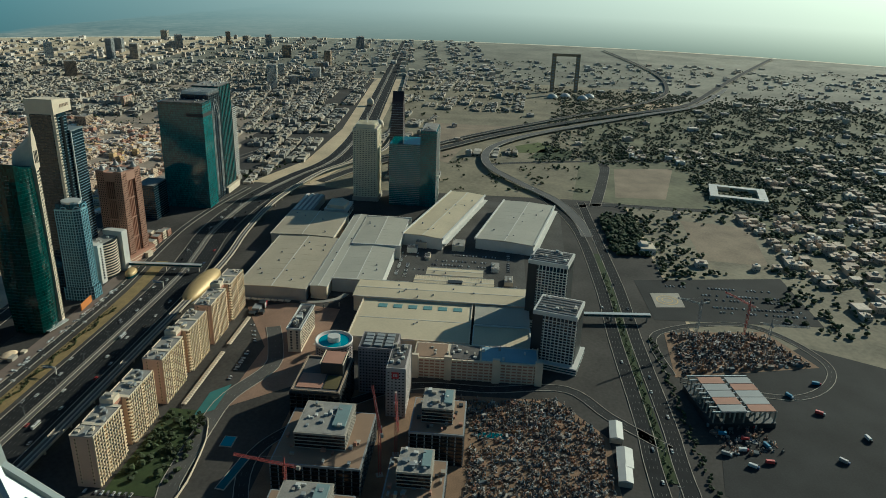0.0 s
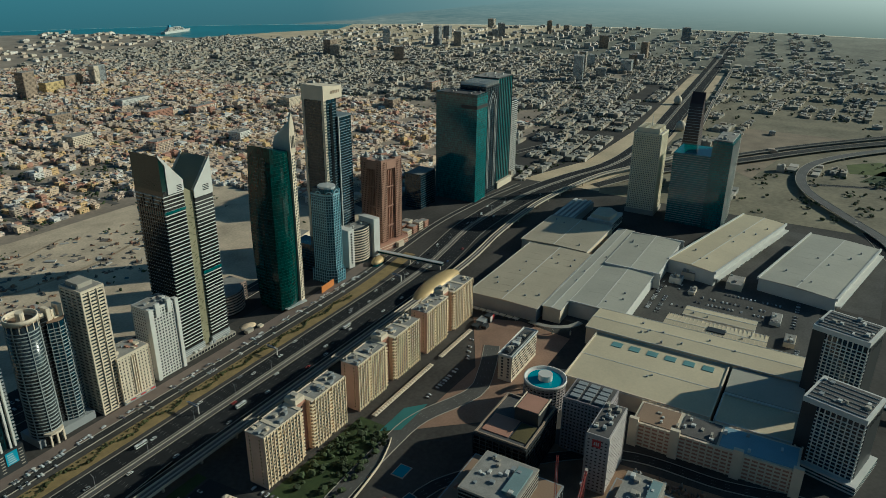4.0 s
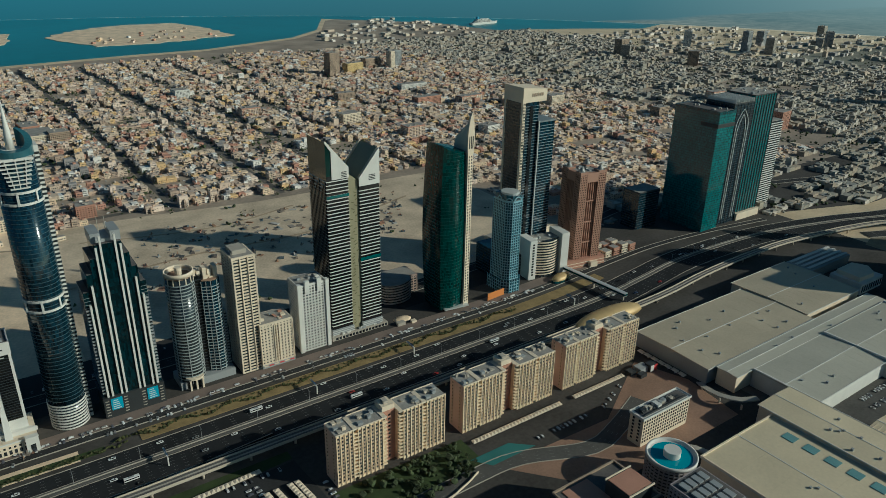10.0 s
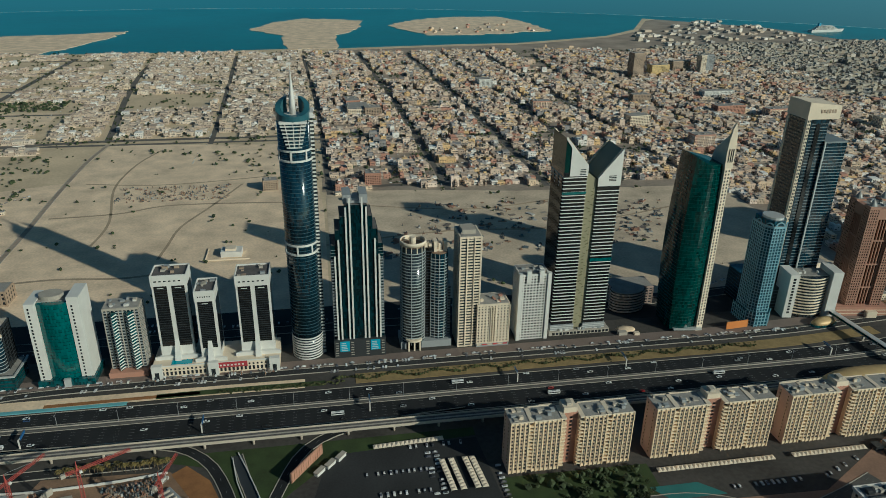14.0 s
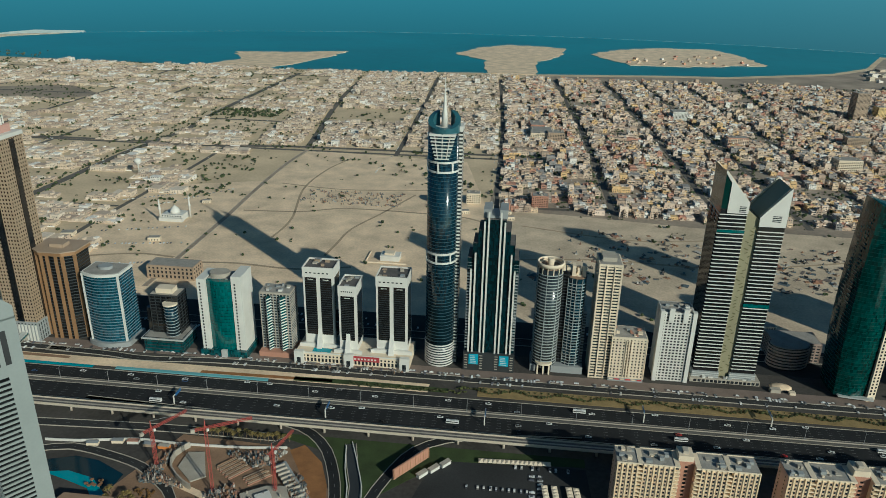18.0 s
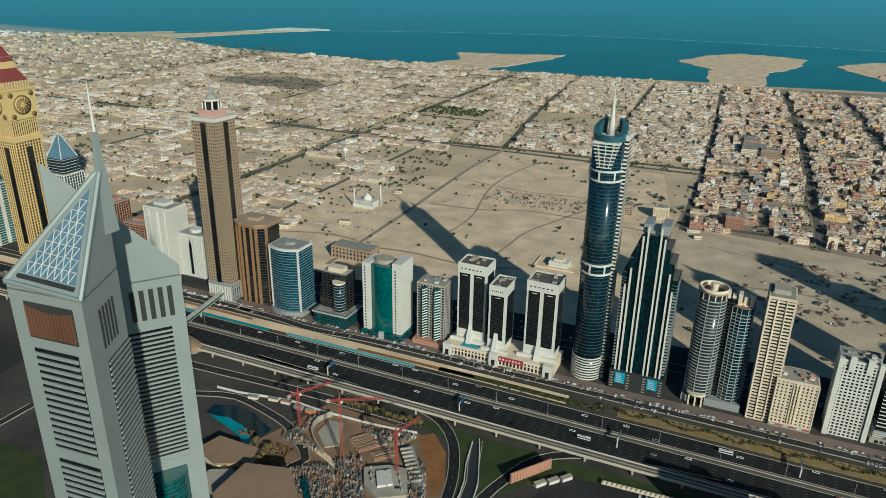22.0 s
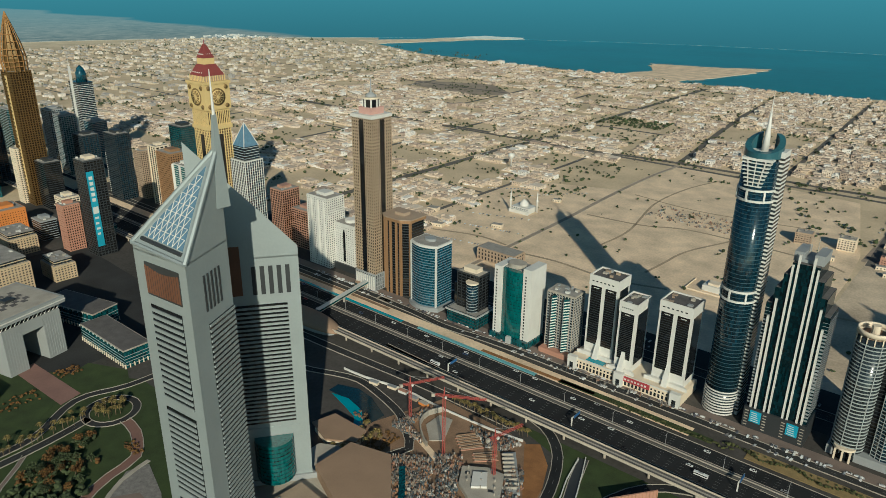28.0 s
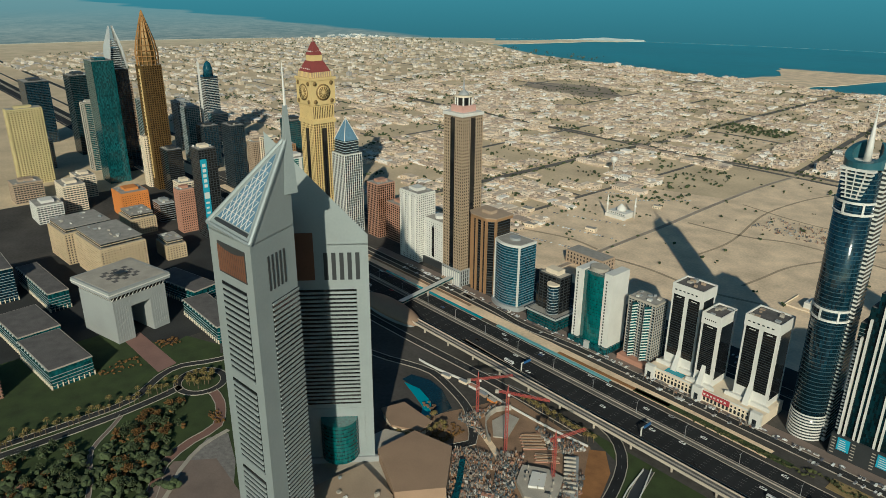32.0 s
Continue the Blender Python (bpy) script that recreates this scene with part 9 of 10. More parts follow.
blob_cloud("avenue_trees", [(-885 + sd * 13 + 3 * math.sin(k), 800 + k * 13, 2.6 + .8 * math.sin(3 * k), 0) for k in range(95) for sd in (-1, 1) if (k * 7 + sd) % 5] + scatter(110, -870, -690, 1890, 1990, 3, 5, None, 31) + [(-1270 + k * 12, 1583 + 2 * math.sin(k), 2.4, 0) for k in range(60) if k % 4], LEAF, "dark trees lining the avenues", "trees", 32)
blob_cloud("lot_scrub", scatter(170, -690, 640, 800, 1540, 1.2, 3.2, lambda x, y: not lot(x, y) and x > -500, 33, 2), LEAF, "dark scrub bushes scattered on the sand", "scrub", 33)
blob_cloud("villa_trees", scatter(6200, -2200, -60, 780, 2880, 1.6, 3.8, lambda x, y: lot(x, y) or (y < 800 and x > -700), 2, 4), LEAF, "dark garden trees among the villas", "trees", 2)
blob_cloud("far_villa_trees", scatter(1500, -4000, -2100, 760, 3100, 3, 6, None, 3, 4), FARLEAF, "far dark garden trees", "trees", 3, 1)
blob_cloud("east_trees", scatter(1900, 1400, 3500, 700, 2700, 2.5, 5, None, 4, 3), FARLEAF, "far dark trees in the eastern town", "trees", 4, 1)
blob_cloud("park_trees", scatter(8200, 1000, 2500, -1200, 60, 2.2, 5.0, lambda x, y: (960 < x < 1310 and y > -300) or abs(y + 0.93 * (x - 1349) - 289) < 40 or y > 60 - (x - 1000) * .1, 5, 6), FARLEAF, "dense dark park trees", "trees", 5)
blob_cloud("south_trees", scatter(2600, 620, 1500, -900, -100, 2.2, 5.0, lambda x, y: (960 < x < 1310 and y > -300) or (680 < x < 900 and -330 < y < -200), 6, 4), LEAF, "dark garden trees among the southern villas", "trees", 6)
blob_cloud("interchange_trees", scatter(420, 960, 2000, -60, 820, 2, 4, lambda x, y: abs(y - hway(x)) < 50 or abs(y + 0.93 * (x - 1349) - 289) < 45 or (x < 1030 and y < 540) or (1400 < x < 1900 and 60 < y < 330), 15, 5), LEAF, "dark trees round the interchange", "trees", 15)
blob_cloud("grove_trees", scatter(420, 700, 900, -120, -60, 3, 6, None, 7), LEAF, "dense dark grove beside the boulevard", "trees", 7)
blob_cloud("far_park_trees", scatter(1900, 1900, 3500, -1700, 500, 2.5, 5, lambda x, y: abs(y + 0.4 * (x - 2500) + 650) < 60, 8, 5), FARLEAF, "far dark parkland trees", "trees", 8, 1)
blob_cloud("garden_trees", scatter(240, -480, -350, 60, 210, 2.5, 5, lambda x, y: x > -380 and y > 170, 9), LEAF, "dense dark garden trees by the hotel", "trees", 9, 3)
blob_cloud("yard_trees", scatter(110, 440, 660, -420, -250, 2.5, 5, None, 10, 3) + scatter(70, 85, 185, 400, 444, 2, 4, None, 11), LEAF, "dark trees and shrubs by the yards", "trees", 10)

# ---- cars ----
PAINTS = [mat("car_white", (0.70, 0.70, 0.68), .3, var=.05), mat("car_silver", (0.40, 0.41, 0.42), .3, metal=.5, var=.05), mat("car_black", (0.02, 0.02, 0.022), .25, var=.1), mat("car_blue", (0.04, 0.08, 0.18), .3, var=.05), mat("car_red", (0.35, 0.03, 0.03), .3, var=.05)]
def car_proto(m):
    t = thing("car", "", "car")
    v = [(-2.3, -.9, .35), (2.3, -.9, .35), (2.3, .9, .35), (-2.3, .9, .35), (-2.35, -.92, .85), (2.35, -.92, .8), (2.35, .92, .8), (-2.35, .92, .85)]
    f = [(3, 2, 1, 0), (4, 5, 6, 7), (0, 1, 5, 4), (1, 2, 6, 5), (2, 3, 7, 6), (3, 0, 4, 7)]
    cb = obj("body", mesh("car_body", v, f, m), t)
    v = [(-1.7, -.8, .82), (1.1, -.8, .82), (1.1, .8, .82), (-1.7, .8, .82), (-1.2, -.65, 1.4), (.5, -.65, 1.4), (.5, .65, 1.4), (-1.2, .65, 1.4)]
    me = mesh("car_cabin", v, f, [G_BLACK, m])
    me.polygons[1].material_index = 1
    obj("cabin", me, cb, label="dark glazed cabin")
    return t


protos = [car_proto(m) for m in PAINTS]
names = ["white car on the road", "silver car on the road", "black car on the road", "dark blue car on the road", "red car on the road"]
r = random.Random(21)
first = set()
def place_car(x, y, rz, z=.42, scale=1.25, what=None):
    k = r.choices(range(5), (10, 4, 3, 1, 1))[0] if what is None else what
    p = protos[k]
    m = pose(x, y, z, 0, 0, rz)
    if k not in first:
        first.add(k)
        ob = p
        ob.matrix_basis = m
    else:
        ob = copy_thing(p, m)
    ob.scale = (scale, scale, scale)
    tagged(ob, names[k], "car", "cars on the highway")
    return ob


def hy(x, off):
    return np.interp(x, [p[0] for p in along(0)], [p[1] for p in along(0)]) + off
for i in range(64):
    x = -900 + i * 29 + r.uniform(-12, 12)
    for off in (13.5 + r.choice((-7, -3.4, 0, 3.4, 7)), -17.5 + r.choice((-9.5, -5.8, -2, 2, 5.8, 9.5))):
        if r.random() < .72:
            place_car(x + r.uniform(-10, 10), hy(x, off), 180 if off > 0 else 0)
for i in range(22):
    x = -180 + i * 36 + r.uniform(-10, 10)
    for y in (-20 - r.choice((4, 0, -4)), -46 - r.choice((4, 0, -4))):
        if r.random() < .5:
            place_car(x, y, 0 if y > -30 else 180)


def car_cloud(name, rows, label, seed):
    """Parked cars too many to count, each a low body with a cabin."""
    rr = random.Random(seed)
    v, f = [], []
    for (x, y, rz) in rows:
        c, s = math.cos(rz), math.sin(rz)
        for (hx, hy_, z0, z1, tx) in ((2.4, 1.0, .4, 1.1, 1.0), (1.3, .85, 1.1, 1.7, .8)):
            k = len(v)
            for z, q in ((z0, 1), (z1, tx)):
                v += [(x + a * hx * q * c - b * hy_ * q * s, y + a * hx * q * s + b * hy_ * q * c, z) for a, b in ((-1, -1), (1, -1), (1, 1), (-1, 1))]
            f += [(k + 4, k + 5, k + 6, k + 7), (k, k + 1, k + 5, k + 4), (k + 1, k + 2, k + 6, k + 5), (k + 2, k + 3, k + 7, k + 6), (k + 3, k, k + 4, k + 7)]
    return tagged(obj(name, mesh(name, v, f, CARPAL)), label, "parked cars", "", "stuff")


CARPAL = palette("parked_car_paint", [(0.68, 0.68, 0.66), (0.40, 0.41, 0.42), (0.05, 0.05, 0.055), (0.62, 0.60, 0.56), (0.10, 0.10, 0.12), (0.20, 0.19, 0.18), (0.66, 0.66, 0.66)], .35)
rows = []
for x in np.arange(-640, 470, 3.1):
    for y, q in ((629.2, 1.45), (639.4, 1.6), (642.6, 0.05)):
        if r.random() < (.26 if y > 630 else .14):
            rows.append((x, y, q))
for (x0, y0, dx, dy, n, a) in ((505, -170, 0, -5, 24, 0), (520, -170, 0, -5, 24, 0), (545, -165, 0, -5, 24, 0), (560, -165, 0, -5, 24, 0), (585, -120, 0, -5, 30, 0), (14, 440, 0, 5, 11, 0), (21, 440, 0, 5, 11, 0), (-10, 500, 5, 0, 12, 1.57), (640, 300, 0, -6, 12, 0), (655, 300, 0, -6, 12, 0), (690, 225, 6, 0, 8, 1.5), (600, 110, 8, 0, 10, 1.5), (590, 250, 0, -7, 7, 0), (612, 140, 0, 5, 18, 0), (630, 140, 0, 5, 18, 0), (655, 130, 0, 5, 14, 0), (560, 262, 5, 0, 12, 1.57), (560, 275, 5, 0, 16, 1.57), (560, 290, 5, 0, 14, 1.57), (700, 290, 4, -3, 10, .6), (715, 300, 4, -3, 12, .6), (500, 100, 5, 0, 10, 1.57), (70, 425, 0, 5, 9, 0), (-30, 430, 5, 0, 9, 1.57), (-30, 445, 5, 0, 9, 1.57), (-45, 470, 5, 0, 12, 1.57), (250, 410, 5, 0, 14, 1.57), (340, 410, 5, 2, 9, 1.4), (-560, 712, 5, 0, 26, 1.57), (-420, 705, 5, 0, 18, 1.57), (-300, 738, 5, 0, 30, 1.57), (-300, 752, 5, 0, 24, 1.57), (-120, 738, 5, 0, 24, 1.57), (20, 740, 5, 0, 24, 1.57), (20, 752, 5, 0, 20, 1.57), (120, 708, 5, 0, 8, 1.57), (130, 740, 5, 0, 12, 1.57), (250, 745, 5, 0, 16, 1.57), (410, 755, 5, 2, 20, 1.57), (640, 740, 4, 1, 18, 1.5), (-600, 860, 5, 1, 22, 1.7), (-640, 930, 5, 1, 26, 1.7), (-660, 985, 6, 2, 22, 1.7), (-720, 1130, 6, 4, 16, 1), (-640, 1120, 5, 6, 20, .6)):
    rows += [(x0 + i * dx + r.uniform(-.4, .4), y0 + i * dy, a + r.uniform(-.05, .05)) for i in range(n) if r.random() < .72]
for i in range(900):
    sx = r.choice(STREETS_X)
    y = r.uniform(1200, 2750)
    if not lot(sx + 20, y):
        rows.append((sx + r.choice((-4.6, 4.6)), y, 1.57))
for i in range(700):
    x, y = r.uniform(-60, 1400), r.uniform(1200, 2400)
    rows.append((x, y, r.choice((0, 1.57))))
car_cloud("parked_cars", rows, "rows of parked cars in many colours", 5)
for (x, y, rz) in ((150, 558, 0), (-60, 556, 0), (330, 566, 0), (-350, 551, 0), (60, 590, 180)):
    t = thing("bus", "long white bus on the highway", "bus", x, y, .42, rz, "buses on the highway")
    box(t, "body", PAINTS[0], -6, 6, -1.3, 1.3, .5, 3.3)
    box(t, "window_band", G_BLACK, -5.8, 5.6, -1.36, 1.36, 1.6, 2.6)
    box(t, "roof_unit", GREYP, -2, 2, -.8, .8, 3.3, 3.7)
for i, (x, y, rz) in enumerate(((245, -92, 90), (232, -90, 84), (220, -98, 90), (214, -118, 80), (196, -110, 92), (188, -92, 70), (205, -135, 20), (180, -130, 88), (172, -112, 60), (240, -132, 10), (300, -190, 30), (270, -210, 60), (230, -240, 10), (190, -200, 45), (330, -230, 80))):
    t = thing("lorry", "parked lorry with a box body on the gravel yard", "lorry", x, y, .3, rz, "lorries on the gravel yard")
    box(t, "box_body", (PAINTS[0], GREYP, BLUEP, REDP)[i % 4], -3, 4.6, -1.3, 1.3, 1, 4)
    box(t, "cab", PAINTS[i % 5], -5, -3.2, -1.2, 1.2, .8, 3)
    box(t, "chassis", DARKP, -5, 4.6, -1, 1, .4, .9)

# ---- lamps, gantries, hedges ----
def lamp(x, y, h=13, both=True):
    t = thing("street_lamp", "tall grey street lamp on the highway", "street lamp", x, y, .4, 0, "street lamps along the highway")
    obj("pole", LAMP[0], t)
    for s in ((-1, 1) if both else (1,)):
        obj("arm", LAMP[1], t, (0, 0, 0), 0 if s > 0 else 180)
LAMP = [rod("pole", (0, 0, 0), (0, 0, 13), .28, .16, GREYP, 5), rod("arm", (0, 0, 12.6), (0, 3.4, 13.8), .16, .12, GREYP, 4)]
for i in range(34):
    x = -880 + i * 52
    lamp(x, hy(x, .2))
for i in range(12):
    lamp(120 + i * 60, -33, both=True)
for (x, y) in ((-30, 566), (-330, 558), (120, 592), (470, 590), (240, 602), (-180, 557)):
    t = thing("sign_gantry", "white cantilever sign gantry over the road", "gantry", x, y, .4, 0)
    box(t, "post", WHITE, -.5, .5, -9.5, -8.5, 0, 9)
    box(t, "beam", WHITE, -.4, .4, -9.5, 6, 8.2, 9)
    box(t, "sign_board", mat("sign_blue", (0.03, 0.10, 0.25), .5) if "sign_blue" not in bpy.data.materials else bpy.data.materials["sign_blue"], .4, .7, -6, 5, 6.6, 9.6)
hedge = []
for i in range(150):
    x = -60 + i * 3.1
    a = 613 + 3.2 * math.sin(i * .42)
    hedge.append((x, a + (0 if x < 420 else (x - 420) * .08), 1.7 + .5 * math.sin(i), .1))
    hedge.append((x + 1, 617.5 + (0 if x < 420 else (x - 420) * .08), 1.1, .1)) if i % 2 else None
for i in range(60):
    hedge.append((-170 + i * 2, 608 + 2 * math.sin(i), 1.3, .1))
blob_cloud("verge_hedge", hedge, HEDGE, "clipped olive hedge in waves along the highway", "hedge", 21, 2)
blob_cloud("median_shrubs", [(140 + i * 4, -33 + 2 * math.sin(i), 1.4, .3) for i in range(120)] + [(x, -66 + 3 * math.sin(x), 2.2, 0) for x in range(60, 420, 5)], LEAF, "dark shrubs along the boulevard", "shrubs", 22, 2)


def leaf_tree(seed, h, cr, m):
    """Tapered trunk with limbs and a crown of many leaf clumps."""
    rr = random.Random(seed)
    t = thing("tree", "", "tree")
    obj("trunk", rod("trunk", (0, 0, 0), (rr.uniform(-.3, .3), rr.uniform(-.3, .3), h * .5), .32, .18, BARK), t)
    v, f, lv, lf = [], [], [], []
    for k in range(5):
        a = rr.uniform(0, 6.3)
        e = Vector((math.cos(a) * cr * .55, math.sin(a) * cr * .55, h * rr.uniform(.6, .8)))
        p0, d = Vector((0, 0, h * .4)), e.orthogonal().normalized()
        k0 = len(lv)
        lv += [p0 + d * .14, p0 - d * .14, p0 + d.cross(e).normalized() * .14, e]
        lf += [(k0, k0 + 2, k0 + 3), (k0 + 2, k0 + 1, k0 + 3), (k0 + 1, k0, k0 + 3)]
    obj("limbs", mesh("limbs", lv, lf, BARK), t)
    for k in range(170):
        a, u, q = rr.uniform(0, 6.3), rr.uniform(-1, 1), rr.uniform(.45, 1) * (1 + .25 * math.sin(3 * k))
        c = Vector((math.cos(a) * math.sqrt(1 - u * u) * cr * q, math.sin(a) * math.sqrt(1 - u * u) * cr * q, h * .68 + u * h * .3 * q))
        n = Vector((rr.uniform(-1, 1), rr.uniform(-1, 1), rr.uniform(-.3, 1))).normalized()
        x = n.orthogonal().normalized() * rr.uniform(.35, .8)
        y = n.cross(x).normalized() * rr.uniform(.35, .8)
        i = len(v)
        v += [c - x, c + y * .7 + n * .15, c + x, c - y]
        f.append((i, i + 1, i + 2, i + 3))
    obj("crown", mesh("crown", v, f, m), t)
    return t


def palm_tree(seed):
    rr = random.Random(seed)
    t = thing("palm_tree", "", "palm tree")
    h = rr.uniform(7, 9)
    obj("trunk", rod("trunk", (0, 0, 0), (rr.uniform(-.5, .5), 0, h), .3, .22, BARK), t)
    v, f = [], []
    for k in range(16):
        a = k * .3927 + rr.uniform(-.1, .1)
        d, s = Vector((math.cos(a), math.sin(a), 0)), Vector((-math.sin(a), math.cos(a), 0)) * .45
        P = [Vector((0, 0, h)) + d * (3.4 * u) + Vector((0, 0, (1.4 if k % 2 else .6) * math.sin(u * 2.6) - 1.6 * u * u)) for u in (0, .35, .7, 1)]
        i = len(v)
        for q, w in zip(P, (.3, 1, .8, .15)):
            v += [q - s * w, q + s * w]
        f += [(i + 2 * j, i + 2 * j + 1, i + 2 * j + 3, i + 2 * j + 2) for j in range(3)]
    obj("fronds", mesh("fronds", v, f, PALM), t)
    return t


AUTUMN = mat("autumn_leaves", (0.13, 0.065, 0.015), .9, var=.4, island=.3)
autumn = [leaf_tree(8 + i, 8, 3.6, AUTUMN) for i in range(2)]
trees = [leaf_tree(i, 7 + i, 3.2 + .4 * i, LEAF) for i in range(3)]
palms = [palm_tree(i) for i in range(2)]
used = set()
def plant(p, x, y, s=1.0, label="", grp=""):
    m = pose(x, y, .25, 0, 0, r.uniform(0, 360))
    if p.name not in used:
        used.add(p.name)
        p.matrix_basis = m
        ob = p
    else:
        ob = copy_thing(p, m)
    ob.scale = (s, s, s)
    tagged(ob, label, "", grp)


for i in range(44):
    plant(palms[i % 2], -531.5 + r.uniform(-1.5, 1.5) - (i % 3) * 7.5 * (i % 2), 64 + i * 4.6, r.uniform(.9, 1.2), "date palm with dry golden fronds beside the drive", "palms along the drive")
for i in range(22):
    a = i * .285
    plant(palms[i % 2], -529 + 15 * math.cos(a) * r.uniform(.3, 1), 282 + 15 * math.sin(a) * r.uniform(.3, 1), 1, "date palm with dry golden fronds in the ring", "palms in the ring")
for i in range(26):
    plant(palms[i % 2], -312 + r.uniform(-16, 14), 398 + r.uniform(-20, 26), 1, "date palm by the pond", "palms by the pond")
for i in range(24):
    plant(palms[i % 2], -285 + i * 3.6, 506 + r.uniform(-3, 2), 1, "date palm row by the frontage road", "palms by the frontage road")
for i in range(26):
    plant(trees[i % 3], r.uniform(120, 190), r.uniform(406, 444), r.uniform(.55, .85), "dark green garden tree by the apartments", "trees by the apartments")
def inside(P, x, y):
    c = False
    for i in range(len(P)):
        (ax, ay), (bx, by) = P[i - 1], P[i]
        if (ay > y) != (by > y) and x < (bx - ax) * (y - ay) / (by - ay) + ax:
            c = not c
    return c


WOOD = [[(-418, 146), (-471, 166), (-496, 194), (-510, 229), (-505, 252), (-468, 251), (-452, 227), (-436, 199), (-400, 176)], [(-514, 97), (-507, 150), (-472, 148), (-424, 130), (-440, 80), (-500, 70)]]
bush, rust = [], []
for k, P in enumerate(WOOD):
    n = 0
    while n < (46 if k == 0 else 26):
        x, y = r.uniform(-516, -393), r.uniform(70, 253)
        if inside(P, x, y):
            n += 1
            a = r.random() < .35
            plant((autumn if a else trees)[n % (2 if a else 3)], x, y, r.uniform(.8, 1.3), "rust-tinted garden tree in the hotel garden" if a else "dark green garden tree in the hotel garden", "hotel garden trees")
            for j in range(4):
                (rust if r.random() < .4 else bush).append((x + r.uniform(-6, 6), y + r.uniform(-6, 6), r.uniform(1.2, 2.6), .2))
blob_cloud("garden_bushes", bush, LEAF, "dark green bushes under the garden trees", "bushes", 33, 3)
blob_cloud("rust_bushes", rust + [(r.uniform(-622, -600), r.uniform(206, 250), 1.2, .3) for i in range(40)] + [(r.uniform(-640, -622), r.uniform(276, 300), 1.3, .3) for i in range(40)], AUTUMN, "rust and ochre bushes in the garden", "bushes", 34, 3)
blob_cloud("autumn_shrubs", [(-470 + 24 * r.random(), 262 + 10 * r.random(), 1.3, .2) for i in range(30)] + [(-306 + 18 * r.random(), 392 + 38 * r.random(), 1.4, .2) for i in range(60)], AUTUMN, "rust and ochre garden shrubs", "shrubs", 31, 2)

# ---- building sites ----
def clutter(name, poly_pts, n, smin, smax, hmax, seed, label):
    rr = np.random.RandomState(seed)
    P = np.array(poly_pts, float)
    x0, y0, x1, y1 = P[:, 0].min(), P[:, 1].min(), P[:, 0].max(), P[:, 1].max()
    rows = []
    def inside(x, y):
        c = False
        for i in range(len(P)):
            (ax, ay), (bx, by) = P[i - 1], P[i]
            if (ay > y) != (by > y) and x < (bx - ax) * (y - ay) / (by - ay) + ax:
                c = not c
        return c
    while len(rows) < n:
        x, y = rr.uniform(x0, x1), rr.uniform(y0, y1)
        if inside(x, y):
            s = rr.uniform(smin, smax)
            rows.append((x, y, s * rr.uniform(.3, 1), s * rr.uniform(.2, .7), rr.uniform(.3, 1) ** 2 * hmax, rr.uniform(0, 3.1), .2))
    return boxes(name, rows, RUBBLE, label=label, category="site clutter", wins=False, seed=seed)


SITE_B = [(100, 60), (100, 150), (245, 150), (262, 60), (200, 20), (110, 20)]
SITE_C = [(432, -92), (448, -205), (372, -240), (332, -85)]
SITE_D = [(190, 60), (250, 60), (250, 200), (205, 200)]
for k, (pts, n, lab) in enumerate((([(-310, 440), (-298, 484), (-294, 486), (-296, 452), (-268, 437)], 130, "rubble and steel along the pit wall"), ([(-250, 484), (-222, 488), (-200, 492), (-206, 474), (-222, 470)], 150, "stacked boards and steel by the hoarding"), ([(-180, 466), (-160, 432), (-152, 400), (-165, 395), (-170, 414), (-186, 450)], 130, "steel and boards beside the slip road"), ([(-248, 430), (-228, 444), (-210, 412), (-190, 392), (-214, 392)], 200, "rubble and vehicles beside the site track"), ([(-274, 406), (-250, 426), (-231, 406), (-241, 379), (-264, 384)], 320, "rust-brown rubble and timber in the loop"), ([(-230, 400), (-190, 388), (-160, 362), (-200, 345), (-270, 352), (-250, 376)], 330, "timber, rubble and steel heaped on the site"))):
    clutter("site_materials", pts, int(n * 2.2), .5, 3.4, 3.0, 41 + 10 * k, lab)
clutter("site_materials", SITE_B, 1900, .6, 3.6, 2.6, 42, "stacked materials, vehicles and rubble on the site")
clutter("site_materials", SITE_C, 900, .6, 4, 5, 43, "rubble and formwork on the building site")
clutter("site_materials", SITE_D, 300, 1, 4, 5, 44, "stacked materials beside the unfinished blocks")
clutter("yard_materials", [(225, -85), (250, -90), (240, -140), (190, -150), (190, -95)], 90, 1, 4, 3, 45, "containers and scrap on the gravel yard")
clutter("lot_debris", [(-400, 1180), (-220, 1180), (-220, 1260), (-400, 1260)], 260, 1, 4, 1.2, 46, "low debris heaps on the sand lot")
clutter("strip_debris", [(0, 900), (420, 900), (520, 1080), (100, 1120)], 300, 2, 9, 1.5, 47, "earth heaps on the sand strip")
clutter("forecourt_stalls", [(-240, 632), (-118, 632), (-118, 642), (-240, 642)], 26, 1, 2.4, 2.4, 48, "kiosks and stalls on the forecourt")
t = thing("concrete_deck", "pale concrete basement deck with open slots and walls", "building")
body(t, "deck", [(-219, 432), (-201, 444), (-185, 446), (-170, 417), (-191, 404), (-208, 413)], 0, 4.5, CONC)
body(t, "upper_deck", [(-206, 430), (-196, 437), (-186, 422), (-196, 414)], 4.5, 6.5, WHITE)
for i in range(5):
    box(t, "slot", DARKP, -212 + i * 7, -208 + i * 7, 426 - i * 1.5, 429 - i * 1.5, 4.45, 4.7, rz=32)
for i in range(9):
    obj("column", cube(CONC), t, (-213 + i * 4.6, 433 - (i % 3) * 7, 4.5), 0, (.9, .9, 2.6))
t = thing("concrete_deck", "low grey concrete deck beside the slip road", "building")
body(t, "deck", [(-204, 472), (-196, 479), (-163, 437), (-173, 430)], 0, 2.5, GREYP)
